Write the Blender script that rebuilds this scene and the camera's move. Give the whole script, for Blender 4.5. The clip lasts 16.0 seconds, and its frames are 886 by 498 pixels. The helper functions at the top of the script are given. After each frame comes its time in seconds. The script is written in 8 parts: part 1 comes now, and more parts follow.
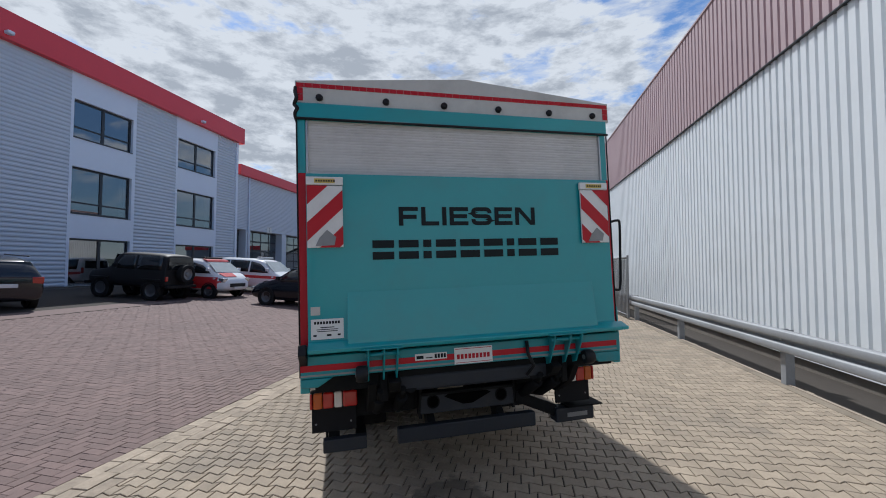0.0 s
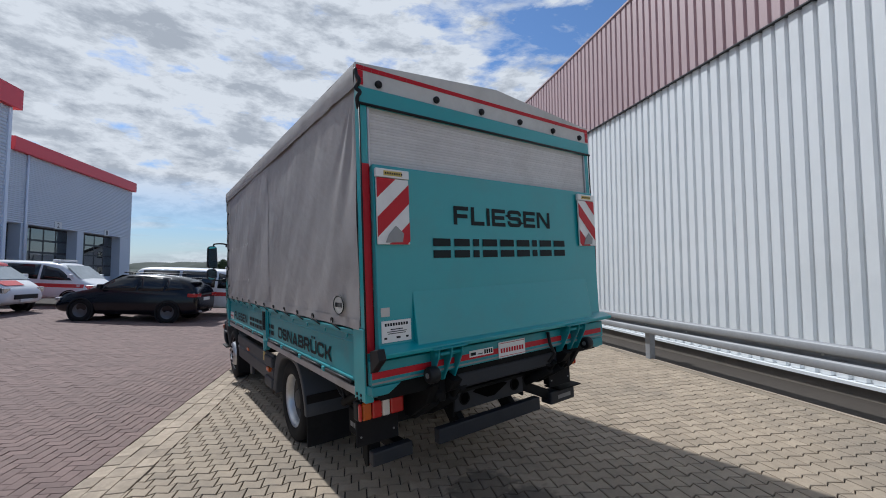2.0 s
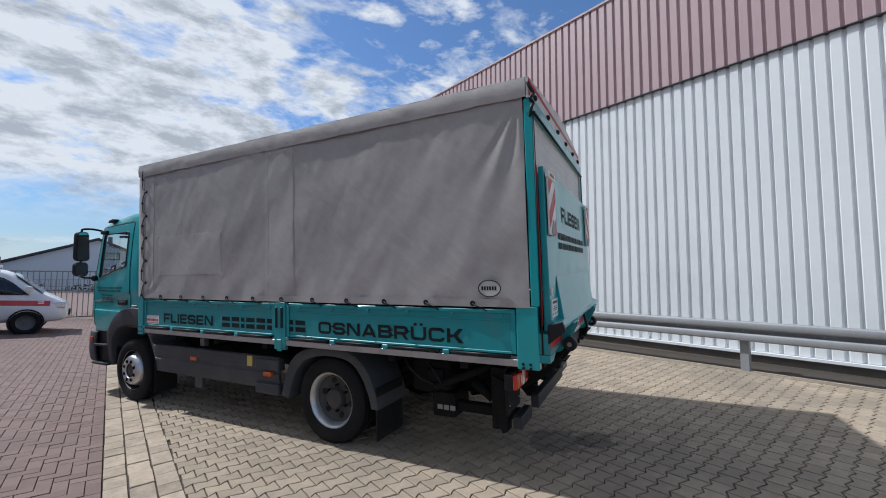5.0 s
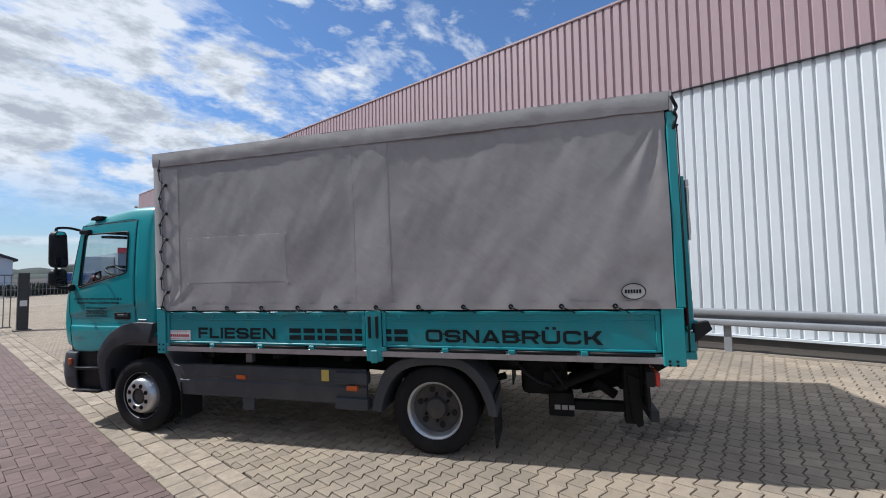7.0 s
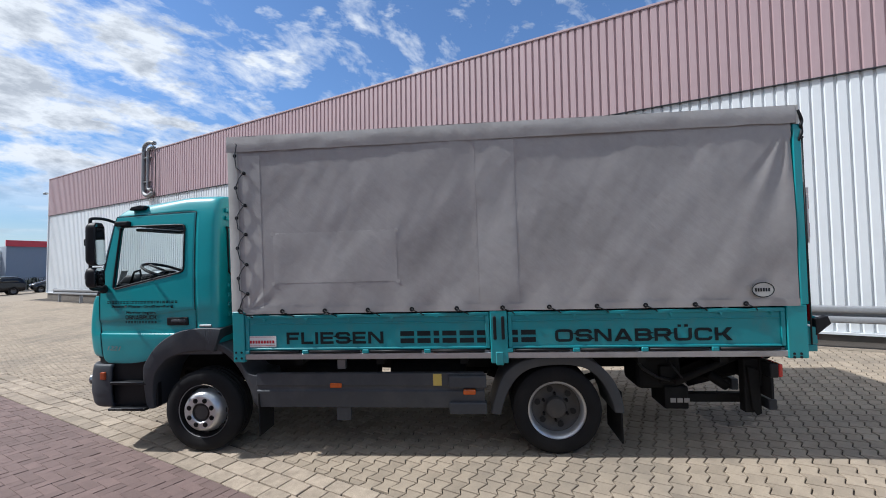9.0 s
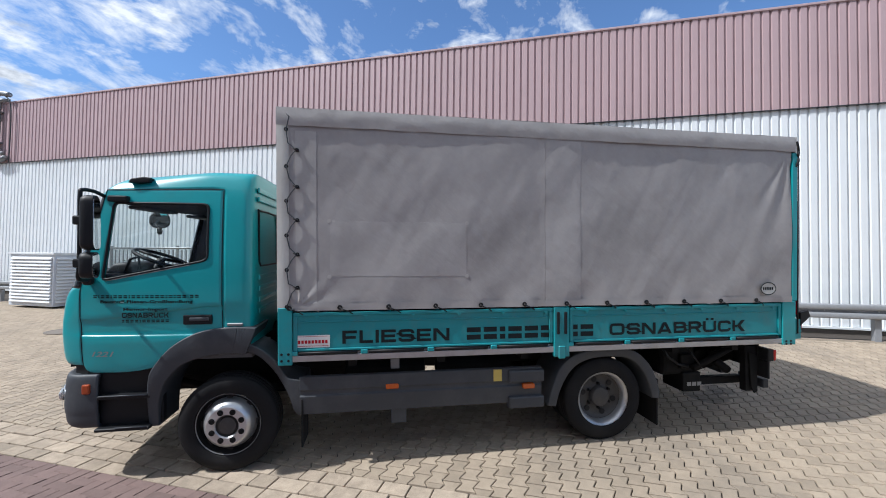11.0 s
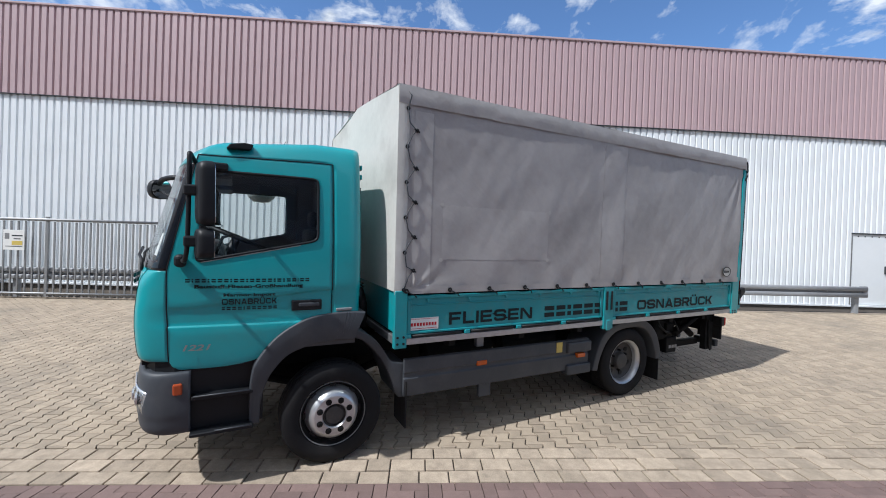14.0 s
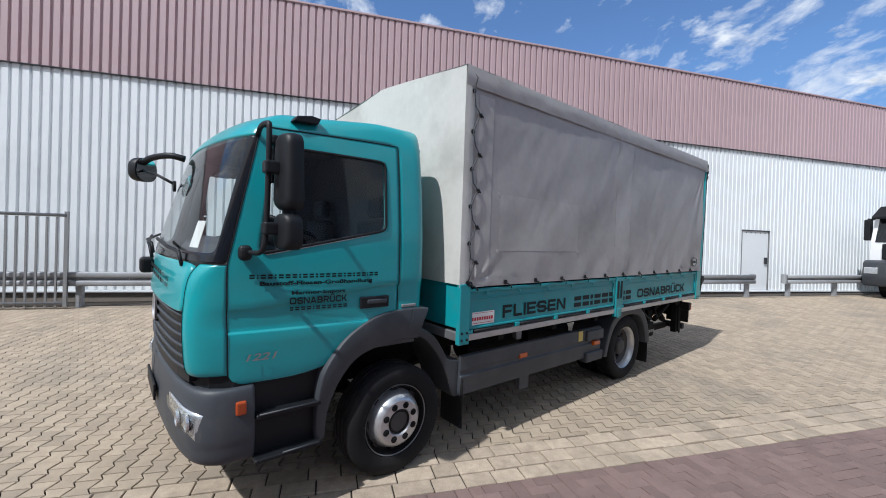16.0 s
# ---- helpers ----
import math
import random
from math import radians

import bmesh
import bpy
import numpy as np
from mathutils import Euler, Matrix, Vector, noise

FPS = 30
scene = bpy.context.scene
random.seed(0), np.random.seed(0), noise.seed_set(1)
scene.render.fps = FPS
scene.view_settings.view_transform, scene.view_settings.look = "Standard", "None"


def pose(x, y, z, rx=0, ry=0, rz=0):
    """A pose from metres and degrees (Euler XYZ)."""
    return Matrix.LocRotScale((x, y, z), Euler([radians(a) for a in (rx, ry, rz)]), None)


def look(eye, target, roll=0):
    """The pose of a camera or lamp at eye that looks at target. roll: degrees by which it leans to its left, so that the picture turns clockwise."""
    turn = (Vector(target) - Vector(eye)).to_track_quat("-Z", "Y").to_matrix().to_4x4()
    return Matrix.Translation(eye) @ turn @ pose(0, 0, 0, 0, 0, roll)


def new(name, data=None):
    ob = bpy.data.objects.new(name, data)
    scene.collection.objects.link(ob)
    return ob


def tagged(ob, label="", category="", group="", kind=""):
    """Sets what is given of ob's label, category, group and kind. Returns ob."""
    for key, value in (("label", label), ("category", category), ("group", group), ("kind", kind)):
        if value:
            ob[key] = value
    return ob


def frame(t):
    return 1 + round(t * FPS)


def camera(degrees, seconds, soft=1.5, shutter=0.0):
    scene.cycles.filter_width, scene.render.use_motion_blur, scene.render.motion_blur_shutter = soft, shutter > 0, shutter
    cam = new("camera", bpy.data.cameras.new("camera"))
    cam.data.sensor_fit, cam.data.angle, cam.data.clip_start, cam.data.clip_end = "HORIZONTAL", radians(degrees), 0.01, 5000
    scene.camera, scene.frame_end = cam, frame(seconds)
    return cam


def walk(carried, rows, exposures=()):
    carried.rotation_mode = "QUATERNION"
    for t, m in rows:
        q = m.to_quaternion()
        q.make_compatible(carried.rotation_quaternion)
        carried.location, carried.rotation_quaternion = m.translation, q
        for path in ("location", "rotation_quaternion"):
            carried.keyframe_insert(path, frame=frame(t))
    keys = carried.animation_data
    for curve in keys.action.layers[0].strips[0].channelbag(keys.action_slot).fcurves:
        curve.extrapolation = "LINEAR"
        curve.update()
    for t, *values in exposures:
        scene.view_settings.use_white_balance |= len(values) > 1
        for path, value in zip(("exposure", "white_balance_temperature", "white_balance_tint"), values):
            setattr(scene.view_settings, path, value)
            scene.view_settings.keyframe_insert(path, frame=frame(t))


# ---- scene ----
cam = camera(95.12, 16.0, 1.0)
PATH = [
    (0, (0.267, -3.078, 1.730), (-0.083, -1.110, 1.810), 0.07),
    (0.5, (-0.087, -3.173, 1.725), (-0.256, -1.181, 1.809), 0.06),
    (1, (-0.452, -3.163, 1.702), (-0.426, -1.165, 1.791), 0.11),
    (1.5, (-0.832, -3.126, 1.691), (-0.603, -1.141, 1.789), 0.08),
    (2, (-1.227, -3.110, 1.682), (-0.804, -1.158, 1.788), -0.09),
    (2.5, (-1.640, -3.036, 1.661), (-1.032, -1.133, 1.770), -0.34),
    (3, (-2.076, -2.989, 1.645), (-1.302, -1.147, 1.745), -0.51),
    (3.5, (-2.485, -2.917, 1.621), (-1.568, -1.143, 1.721), -0.26),
    (3.7, (-2.648, -2.853, 1.602), (-1.676, -1.108, 1.701), -0.18),
    (5.8, (-4.082, -1.871, 1.520), (-2.668, -0.462, 1.651), 0.20),
    (6, (-4.217, -1.713, 1.563), (-2.768, -0.339, 1.682), 0.12),
    (6.5, (-4.532, -1.411, 1.587), (-3.017, -0.110, 1.706), -0.47),
    (7, (-4.798, -1.036, 1.635), (-3.234, 0.205, 1.740), -0.86),
    (7.5, (-5.110, -0.676, 1.624), (-3.494, 0.498, 1.722), -0.85),
    (8, (-5.335, -0.317, 1.661), (-3.676, 0.798, 1.734), -1.04),
    (8.5, (-5.503, 0.098, 1.671), (-3.800, 1.142, 1.755), -0.91),
    (9, (-5.696, 0.479, 1.684), (-3.951, 1.453, 1.768), -0.76),
    (11.5, (-6.321, 2.300, 1.691), (-4.360, 2.690, 1.741), 1.17),
    (12, (-6.443, 2.606, 1.673), (-4.464, 2.898, 1.718), 1.46),
    (12.5, (-6.548, 2.924, 1.671), (-4.558, 3.121, 1.706), 1.78),
    (13, (-6.574, 3.294, 1.675), (-4.576, 3.390, 1.686), 2.13),
    (13.5, (-6.614, 3.639, 1.656), (-4.614, 3.629, 1.653), 2.13),
    (14, (-6.617, 3.975, 1.656), (-4.620, 3.859, 1.642), 2.05),
    (14.5, (-6.512, 4.309, 1.631), (-4.525, 4.084, 1.615), 1.97),
    (15, (-6.415, 4.610, 1.614), (-4.443, 4.278, 1.598), 1.86),
    (15.5, (-6.341, 4.913, 1.603), (-4.389, 4.478, 1.582), 1.90),
    (16, (-6.262, 5.144, 1.560), (-4.335, 4.608, 1.549), 1.73),
]
LIGHT_METER = [(0, -0.10, 6000, 9), (3.5, -0.08, 6000, 9), (6, 0.05, 6000, 9), (9, 0.22, 6000, 9), (11.5, 0.36, 6000, 9), (13.5, 0.32, 6000, 9), (16, 0.22, 6000, 9)]
walk(cam, [(t, look(eye, target, roll)) for t, eye, target, roll in PATH], LIGHT_METER)

# ---- frames of reference: x across the yard towards the big hall, y along it, z up ----
TRUCK = Matrix(((0.91256, -0.40725, -0.03714, 0), (0.40777, 0.91306, 0.00726, 0), (0.03095, -0.02177, 0.99928, 0), (0, 0, 0, 1)))
HALL_X = 4.652          # face of the big hall
GUTTER_X = -3.53        # lowest line of the yard
RED_RISE = 0.048        # rise of the red paving towards the office


def yard_z(x, y):
    """Height of the paving: the yellow side rises to the hall, the red side to the office."""
    if x >= GUTTER_X:
        return 0.03716 * min(x, 8.0) - 0.00726 * max(-60.0, min(60.0, y))
    return 0.03716 * GUTTER_X - 0.00726 * max(-60.0, min(60.0, y)) + RED_RISE * (GUTTER_X - max(x, -22.0))


# ---- light: high sun from ahead and to the left, broken cloud ----
to_sun = (TRUCK.to_3x3() @ Vector((-0.33, 2.44, 3.09))).normalized()
sun_elevation = math.asin(to_sun.z)
sun = new("sun", bpy.data.lights.new("sun", "SUN"))
sun.data.energy, sun.data.angle, sun.data.color = 4.2, radians(0.9), (1.0, 0.965, 0.92)
sun.matrix_world = look(to_sun * 60, (0, 0, 0))

world = bpy.data.worlds.new("sky")
scene.world = world
world.use_nodes = True
wt = world.node_tree
wt.nodes.clear()


def wnode(kind, **props):
    n = wt.nodes.new(kind)
    for k, v in props.items():
        setattr(n, k, v)
    return n


def wmath(op, a, b=None, clamp=False):
    n = wnode("ShaderNodeMath", operation=op, use_clamp=clamp)
    for i, v in enumerate((a, b)):
        if v is None:
            continue
        if isinstance(v, (int, float)):
            n.inputs[i].default_value = v
        else:
            wt.links.new(v, n.inputs[i])
    return n.outputs[0]


sky = wnode("ShaderNodeTexSky", sky_type="NISHITA", sun_disc=False)
sky.sun_elevation = sun_elevation
sky.sun_rotation = math.atan2(to_sun.x, to_sun.y)
sky.air_density, sky.dust_density, sky.ozone_density = 1.0, 0.3, 2.5
coord = wnode("ShaderNodeTexCoord")
sep = wnode("ShaderNodeSeparateXYZ")
wt.links.new(coord.outputs["Generated"], sep.inputs[0])
up_z = wmath("MAXIMUM", sep.outputs[2], 0.0)
lift = wmath("ADD", up_z, 0.20)
cloud_at = wnode("ShaderNodeCombineXYZ")
stretch_out = wmath("POWER", lift, -0.45)
wt.links.new(wmath("MULTIPLY", sep.outputs[0], stretch_out), cloud_at.inputs[0])
wt.links.new(wmath("MULTIPLY", sep.outputs[1], stretch_out), cloud_at.inputs[1])
wt.links.new(wmath("MULTIPLY", sep.outputs[2], 3.0), cloud_at.inputs[2])
big = wnode("ShaderNodeTexNoise")
big.inputs["Scale"].default_value, big.inputs["Detail"].default_value = 1.9, 10.0
big.inputs["Roughness"].default_value, big.inputs["Distortion"].default_value = 0.54, 0.0
wt.links.new(cloud_at.outputs[0], big.inputs["Vector"])
fine = wnode("ShaderNodeTexNoise")
fine.inputs["Scale"].default_value, fine.inputs["Detail"].default_value = 6.5, 12.0
fine.inputs["Roughness"].default_value = 0.60
wt.links.new(cloud_at.outputs[0], fine.inputs["Vector"])
# thicker cover over the office side and ahead, thinner behind the hall
side = wmath("ADD", wmath("MULTIPLY", sep.outputs[0], -0.088), wmath("MULTIPLY", sep.outputs[1], 0.072))
cover = wmath("ADD", wmath("ADD", wmath("MULTIPLY", big.outputs["Fac"], 0.48), wmath("MULTIPLY", fine.outputs["Fac"], 0.52)), side)
ramp = wnode("ShaderNodeValToRGB")
ramp.color_ramp.elements[0].position, ramp.color_ramp.elements[1].position = 0.472, 0.552
wt.links.new(cover, ramp.inputs["Fac"])
# thin torn veils drawn out along the wind
drawn = wnode("ShaderNodeMapping")
drawn.inputs["Rotation"].default_value, drawn.inputs["Scale"].default_value = (0, 0, radians(35)), (1.0, 2.3, 1.0)
wt.links.new(cloud_at.outputs[0], drawn.inputs["Vector"])
veil = wnode("ShaderNodeTexNoise")
veil.inputs["Scale"].default_value, veil.inputs["Detail"].default_value = 5.2, 12.0
veil.inputs["Roughness"].default_value, veil.inputs["Distortion"].default_value = 0.62, 0.25
wt.links.new(drawn.outputs[0], veil.inputs["Vector"])
veil_sum = wmath("ADD", wmath("ADD", wmath("MULTIPLY", veil.outputs["Fac"], 0.72), wmath("MULTIPLY", big.outputs["Fac"], 0.28)), wmath("MULTIPLY", side, 0.55))
veil_cover = wmath("MULTIPLY", wmath("MULTIPLY", wmath("SUBTRACT", veil_sum, 0.475), 7.0, True), 0.80)
all_cover = wmath("MAXIMUM", ramp.outputs["Color"], veil_cover)
shade = wnode("ShaderNodeValToRGB")
shade.color_ramp.elements[0].position, shade.color_ramp.elements[0].color = 0.505, (9.5, 9.75, 10.1, 1)
shade.color_ramp.elements[1].position, shade.color_ramp.elements[1].color = 0.610, (5.5, 5.85, 6.4, 1)
billow = wnode("ShaderNodeTexNoise")
billow.inputs["Scale"].default_value, billow.inputs["Detail"].default_value = 8.0, 14.0
billow.inputs["Roughness"].default_value, billow.inputs["Distortion"].default_value = 0.64, 0.1
wt.links.new(cloud_at.outputs[0], billow.inputs["Vector"])
depth = wmath("ADD", wmath("MULTIPLY", cover, 0.40), wmath("MULTIPLY", billow.outputs["Fac"], 0.60))
wt.links.new(depth, shade.inputs["Fac"])
mix = wnode("ShaderNodeMix", data_type="RGBA")
# haze swallows the clouds towards the horizon
haze = wmath("MULTIPLY", wmath("SUBTRACT", up_z, 0.085), 9.0, True)
# flat white banks low over the horizon
low_at = wnode("ShaderNodeMapping")
low_at.inputs["Scale"].default_value = (2.6, 2.6, 26.0)
wt.links.new(coord.outputs["Generated"], low_at.inputs["Vector"])
banks = wnode("ShaderNodeTexNoise")
banks.inputs["Scale"].default_value, banks.inputs["Detail"].default_value, banks.inputs["Roughness"].default_value = 1.0, 8.0, 0.56
wt.links.new(low_at.outputs[0], banks.inputs["Vector"])
bank_cover = wmath("MULTIPLY", wmath("SUBTRACT", banks.outputs["Fac"], 0.50), 7.0, True)
bank_cover = wmath("MULTIPLY", bank_cover, wmath("MULTIPLY", wmath("SUBTRACT", 1.0, haze, True), 0.72))
wt.links.new(wmath("MAXIMUM", wmath("MULTIPLY", all_cover, haze), bank_cover), mix.inputs["Factor"])
clear_sky = wnode("ShaderNodeMix", data_type="RGBA", blend_type="MULTIPLY")
clear_sky.inputs["Factor"].default_value = 1.0
tint = wnode("ShaderNodeCombineColor")
climb = wmath("ADD", wmath("MINIMUM", wmath("MULTIPLY", up_z, 1.6), 0.58), 0.84)
for i, k in enumerate((0.88, 1.01, 1.15)):
    wt.links.new(wmath("MULTIPLY", climb, k), tint.inputs[i])
wt.links.new(tint.outputs[0], clear_sky.inputs["B"])
wt.links.new(sky.outputs["Color"], clear_sky.inputs["A"])
pale = wnode("ShaderNodeMix", data_type="RGBA")
pale.inputs["B"].default_value = (7.6, 8.5, 9.7, 1)
wt.links.new(clear_sky.outputs["Result"], pale.inputs["A"])
wt.links.new(wmath("MULTIPLY", wmath("MULTIPLY", wmath("SUBTRACT", 0.10, up_z), 10.0, True), 0.60), pale.inputs["Factor"])
wt.links.new(pale.outputs["Result"], mix.inputs["A"])
wt.links.new(shade.outputs["Color"], mix.inputs["B"])
background = wnode("ShaderNodeBackground")
background.inputs["Strength"].default_value = 0.080
wt.links.new(mix.outputs["Result"], background.inputs["Color"])
out = wnode("ShaderNodeOutputWorld")
wt.links.new(background.outputs[0], out.inputs["Surface"])

# ---- materials ----
def mat(name, colour, rough=0.6, metal=0.0, var=0.12, scale=6.0, bump=0.0, bump_scale=60.0, spec=0.5, island=0.0, rand=0.0, coat=0.0,
        stain=None, stain_scale=1.5, stain_amount=0.0, transmission=0.0, stretch=(1, 1, 1), alpha=1.0, crease=0.0, blots=(), placed=False):
    """A node material: base colour varied by two noises, by piece and by stains; fine relief by a bump."""
    m = bpy.data.materials.new(name)
    m.use_nodes = True
    t = m.node_tree
    b = t.nodes["Principled BSDF"]
    b.inputs["Roughness"].default_value, b.inputs["Metallic"].default_value = rough, metal
    b.inputs["Specular IOR Level"].default_value = spec
    b.inputs["Coat Weight"].default_value = coat
    b.inputs["Coat Roughness"].default_value = 0.06
    b.inputs["Transmission Weight"].default_value = transmission
    b.inputs["Alpha"].default_value = alpha
    tc = t.nodes.new("ShaderNodeTexCoord")
    mp = t.nodes.new("ShaderNodeMapping")
    mp.inputs["Scale"].default_value = stretch
    if placed:
        where = t.nodes.new("ShaderNodeNewGeometry")
        t.links.new(where.outputs["Position"], mp.inputs["Vector"])
    else:
        t.links.new(tc.outputs["Object"], mp.inputs["Vector"])

    def noise_tex(s, d=5.0, r=0.6):
        n = t.nodes.new("ShaderNodeTexNoise")
        n.inputs["Scale"].default_value, n.inputs["Detail"].default_value, n.inputs["Roughness"].default_value = s, d, r
        t.links.new(mp.outputs[0], n.inputs["Vector"])
        return n.outputs["Fac"]

    def value(op, a, c):
        n = t.nodes.new("ShaderNodeMath")
        n.operation = op
        for i, v in enumerate((a, c)):
            if isinstance(v, (int, float)):
                n.inputs[i].default_value = v
            else:
                t.links.new(v, n.inputs[i])
        return n.outputs[0]

    amount = value("ADD", value("MULTIPLY", noise_tex(scale), 0.6), value("MULTIPLY", noise_tex(scale * 9, 3), 0.4))
    bright = value("ADD", value("MULTIPLY", value("SUBTRACT", amount, 0.5), 2.6 * var), 1.0)
    if island:
        g = t.nodes.new("ShaderNodeNewGeometry")
        bright = value("MULTIPLY", bright, value("ADD", value("MULTIPLY", value("SUBTRACT", g.outputs["Random Per Island"], 0.5), 2 * island), 1.0))
    if rand:
        g = t.nodes.new("ShaderNodeObjectInfo")
        bright = value("MULTIPLY", bright, value("ADD", value("MULTIPLY", value("SUBTRACT", g.outputs["Random"], 0.5), 2 * rand), 1.0))
    rgb = t.nodes.new("ShaderNodeRGB")
    rgb.outputs[0].default_value = (*colour, 1)
    vm = t.nodes.new("ShaderNodeVectorMath")
    vm.operation = "SCALE"
    t.links.new(rgb.outputs[0], vm.inputs[0])
    t.links.new(bright, vm.inputs["Scale"])
    last = vm.outputs[0]
    if stain:
        r = t.nodes.new("ShaderNodeValToRGB")
        r.color_ramp.elements[0].position, r.color_ramp.elements[1].position = 0.5, 0.72
        t.links.new(noise_tex(stain_scale, 7, 0.65), r.inputs["Fac"])
        mx = t.nodes.new("ShaderNodeMix")
        mx.data_type = "RGBA"
        t.links.new(value("MULTIPLY", r.outputs["Color"], stain_amount), mx.inputs["Factor"])
        t.links.new(last, mx.inputs["A"])
        mx.inputs["B"].default_value = (*stain, 1)
        last = mx.outputs["Result"]
    for bx, by, br in blots:
        # dark oily blot of uneven outline
        spot = t.nodes.new("ShaderNodeVectorMath")
        spot.operation = "DISTANCE"
        spot.inputs[1].default_value = (bx, by, 0.0)
        t.links.new(tc.outputs["Object"], spot.inputs[0])
        edge = value("ADD", spot.outputs["Value"], value("MULTIPLY", value("SUBTRACT", noise_tex(7.0, 4), 0.5), br * 2.2))
        ring = t.nodes.new("ShaderNodeMapRange")
        ring.inputs["From Min"].default_value, ring.inputs["From Max"].default_value = br * 1.15, br * 0.8
        t.links.new(edge, ring.inputs["Value"])
        mx = t.nodes.new("ShaderNodeMix")
        mx.data_type = "RGBA"
        t.links.new(value("MULTIPLY", ring.outputs["Result"], 0.55), mx.inputs["Factor"])
        t.links.new(last, mx.inputs["A"])
        mx.inputs["B"].default_value = (0.045, 0.038, 0.032, 1)
        last = mx.outputs["Result"]
    t.links.new(last, b.inputs["Base Color"])
    if bump:
        bp = t.nodes.new("ShaderNodeBump")
        bp.inputs["Strength"].default_value, bp.inputs["Distance"].default_value = bump, 0.004
        t.links.new(noise_tex(bump_scale, 4), bp.inputs["Height"])
        if crease:
            # slanting slack folds
            slant = t.nodes.new("ShaderNodeMapping")
            slant.vector_type = "TEXTURE"
            slant.inputs["Rotation"].default_value, slant.inputs["Scale"].default_value = (radians(42), 0, 0), (1.0, 1.0, 0.28)
            t.links.new(tc.outputs["Object"], slant.inputs["Vector"])
            wrinkle = t.nodes.new("ShaderNodeTexNoise")
            wrinkle.inputs["Scale"].default_value, wrinkle.inputs["Detail"].default_value = 1.7, 4.0
            t.links.new(slant.outputs[0], wrinkle.inputs["Vector"])
            wb = t.nodes.new("ShaderNodeBump")
            wb.inputs["Strength"].default_value, wb.inputs["Distance"].default_value = crease, 0.04
            t.links.new(wrinkle.outputs["Fac"], wb.inputs["Height"])
            t.links.new(wb.outputs[0], bp.inputs["Normal"])
        t.links.new(bp.outputs[0], b.inputs["Normal"])
    return m


def glass(name, tint=(0.9, 0.95, 0.95), rough=0.0, shiny=0.07):
    """Thin pane: mostly clear, mirror-like by Fresnel."""
    m = bpy.data.materials.new(name)
    m.use_nodes = True
    t = m.node_tree
    t.nodes.clear()
    clear, shine, facing, steep, mx, o = (t.nodes.new(k) for k in ("ShaderNodeBsdfTransparent", "ShaderNodeBsdfGlossy", "ShaderNodeLayerWeight", "ShaderNodeMath", "ShaderNodeMixShader", "ShaderNodeOutputMaterial"))
    clear.inputs["Color"].default_value = (*tint, 1)
    shine.inputs["Roughness"].default_value = rough
    facing.inputs["Blend"].default_value = 0.5
    steep.operation = "POWER"
    steep.inputs[1].default_value = 4.0
    t.links.new(facing.outputs["Facing"], steep.inputs[0])
    rise = t.nodes.new("ShaderNodeMath")
    rise.operation = "MULTIPLY_ADD"
    rise.inputs[1].default_value, rise.inputs[2].default_value = 0.92 - shiny, shiny
    t.links.new(steep.outputs[0], rise.inputs[0])
    t.links.new(rise.outputs[0], mx.inputs["Fac"])
    t.links.new(clear.outputs[0], mx.inputs[1])
    t.links.new(shine.outputs[0], mx.inputs[2])
    t.links.new(mx.outputs[0], o.inputs["Surface"])
    return m


TEAL = mat("teal_paint", (0.012, 0.300, 0.326), 0.32, var=0.05, scale=2.0, coat=0.4, stain=(0.05, 0.20, 0.19), stain_scale=2.5, stain_amount=0.25)
TEAL_WORN = mat("worn_teal_paint", (0.010, 0.25, 0.28), 0.42, var=0.10, scale=3.0, coat=0.15, stain=(0.10, 0.16, 0.15), stain_scale=5.0, stain_amount=0.35)
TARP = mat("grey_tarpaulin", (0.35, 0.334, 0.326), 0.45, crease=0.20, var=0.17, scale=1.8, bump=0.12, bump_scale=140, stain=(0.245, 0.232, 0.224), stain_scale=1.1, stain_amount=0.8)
TARP_EAVE = mat("faded_tarpaulin_edge", (0.40, 0.385, 0.37), 0.5, crease=0.3, var=0.14, scale=3.0, bump=0.1, bump_scale=140, stain=(0.28, 0.265, 0.25), stain_scale=2.2, stain_amount=0.5)
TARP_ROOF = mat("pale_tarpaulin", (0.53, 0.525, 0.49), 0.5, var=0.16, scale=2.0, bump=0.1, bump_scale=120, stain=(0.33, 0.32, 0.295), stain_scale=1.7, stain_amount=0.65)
PLASTIC = mat("dark_grey_plastic", (0.0387, 0.0440, 0.0521), 0.55, var=0.10, scale=5.0, bump=0.10, bump_scale=260, stain=(0.10, 0.10, 0.10), stain_scale=3.0, stain_amount=0.35)
BLACK = mat("black_plastic", (0.009, 0.010, 0.012), 0.5, spec=0.28, var=0.15, bump=0.06, bump_scale=200)
CHASSIS = mat("dirty_chassis_black", (0.009, 0.0095, 0.010), 0.7, spec=0.12, var=0.3, scale=8, stain=(0.022, 0.021, 0.020), stain_scale=4, stain_amount=0.4)
RUBBER = mat("tyre_rubber", (0.012, 0.012, 0.013), 0.8, spec=0.2, var=0.2, scale=8, bump=0.2, bump_scale=120, stain=(0.032, 0.030, 0.028), stain_scale=3, stain_amount=0.45)
STEEL = mat("silver_wheel_paint", (0.55, 0.56, 0.57), 0.35, metal=0.75, var=0.10, scale=8, stain=(0.18, 0.16, 0.14), stain_scale=5, stain_amount=0.4)
ALU = mat("worn_aluminium", (0.48, 0.49, 0.50), 0.42, metal=0.85, var=0.12, scale=5, stain=(0.25, 0.25, 0.25), stain_scale=4, stain_amount=0.4)
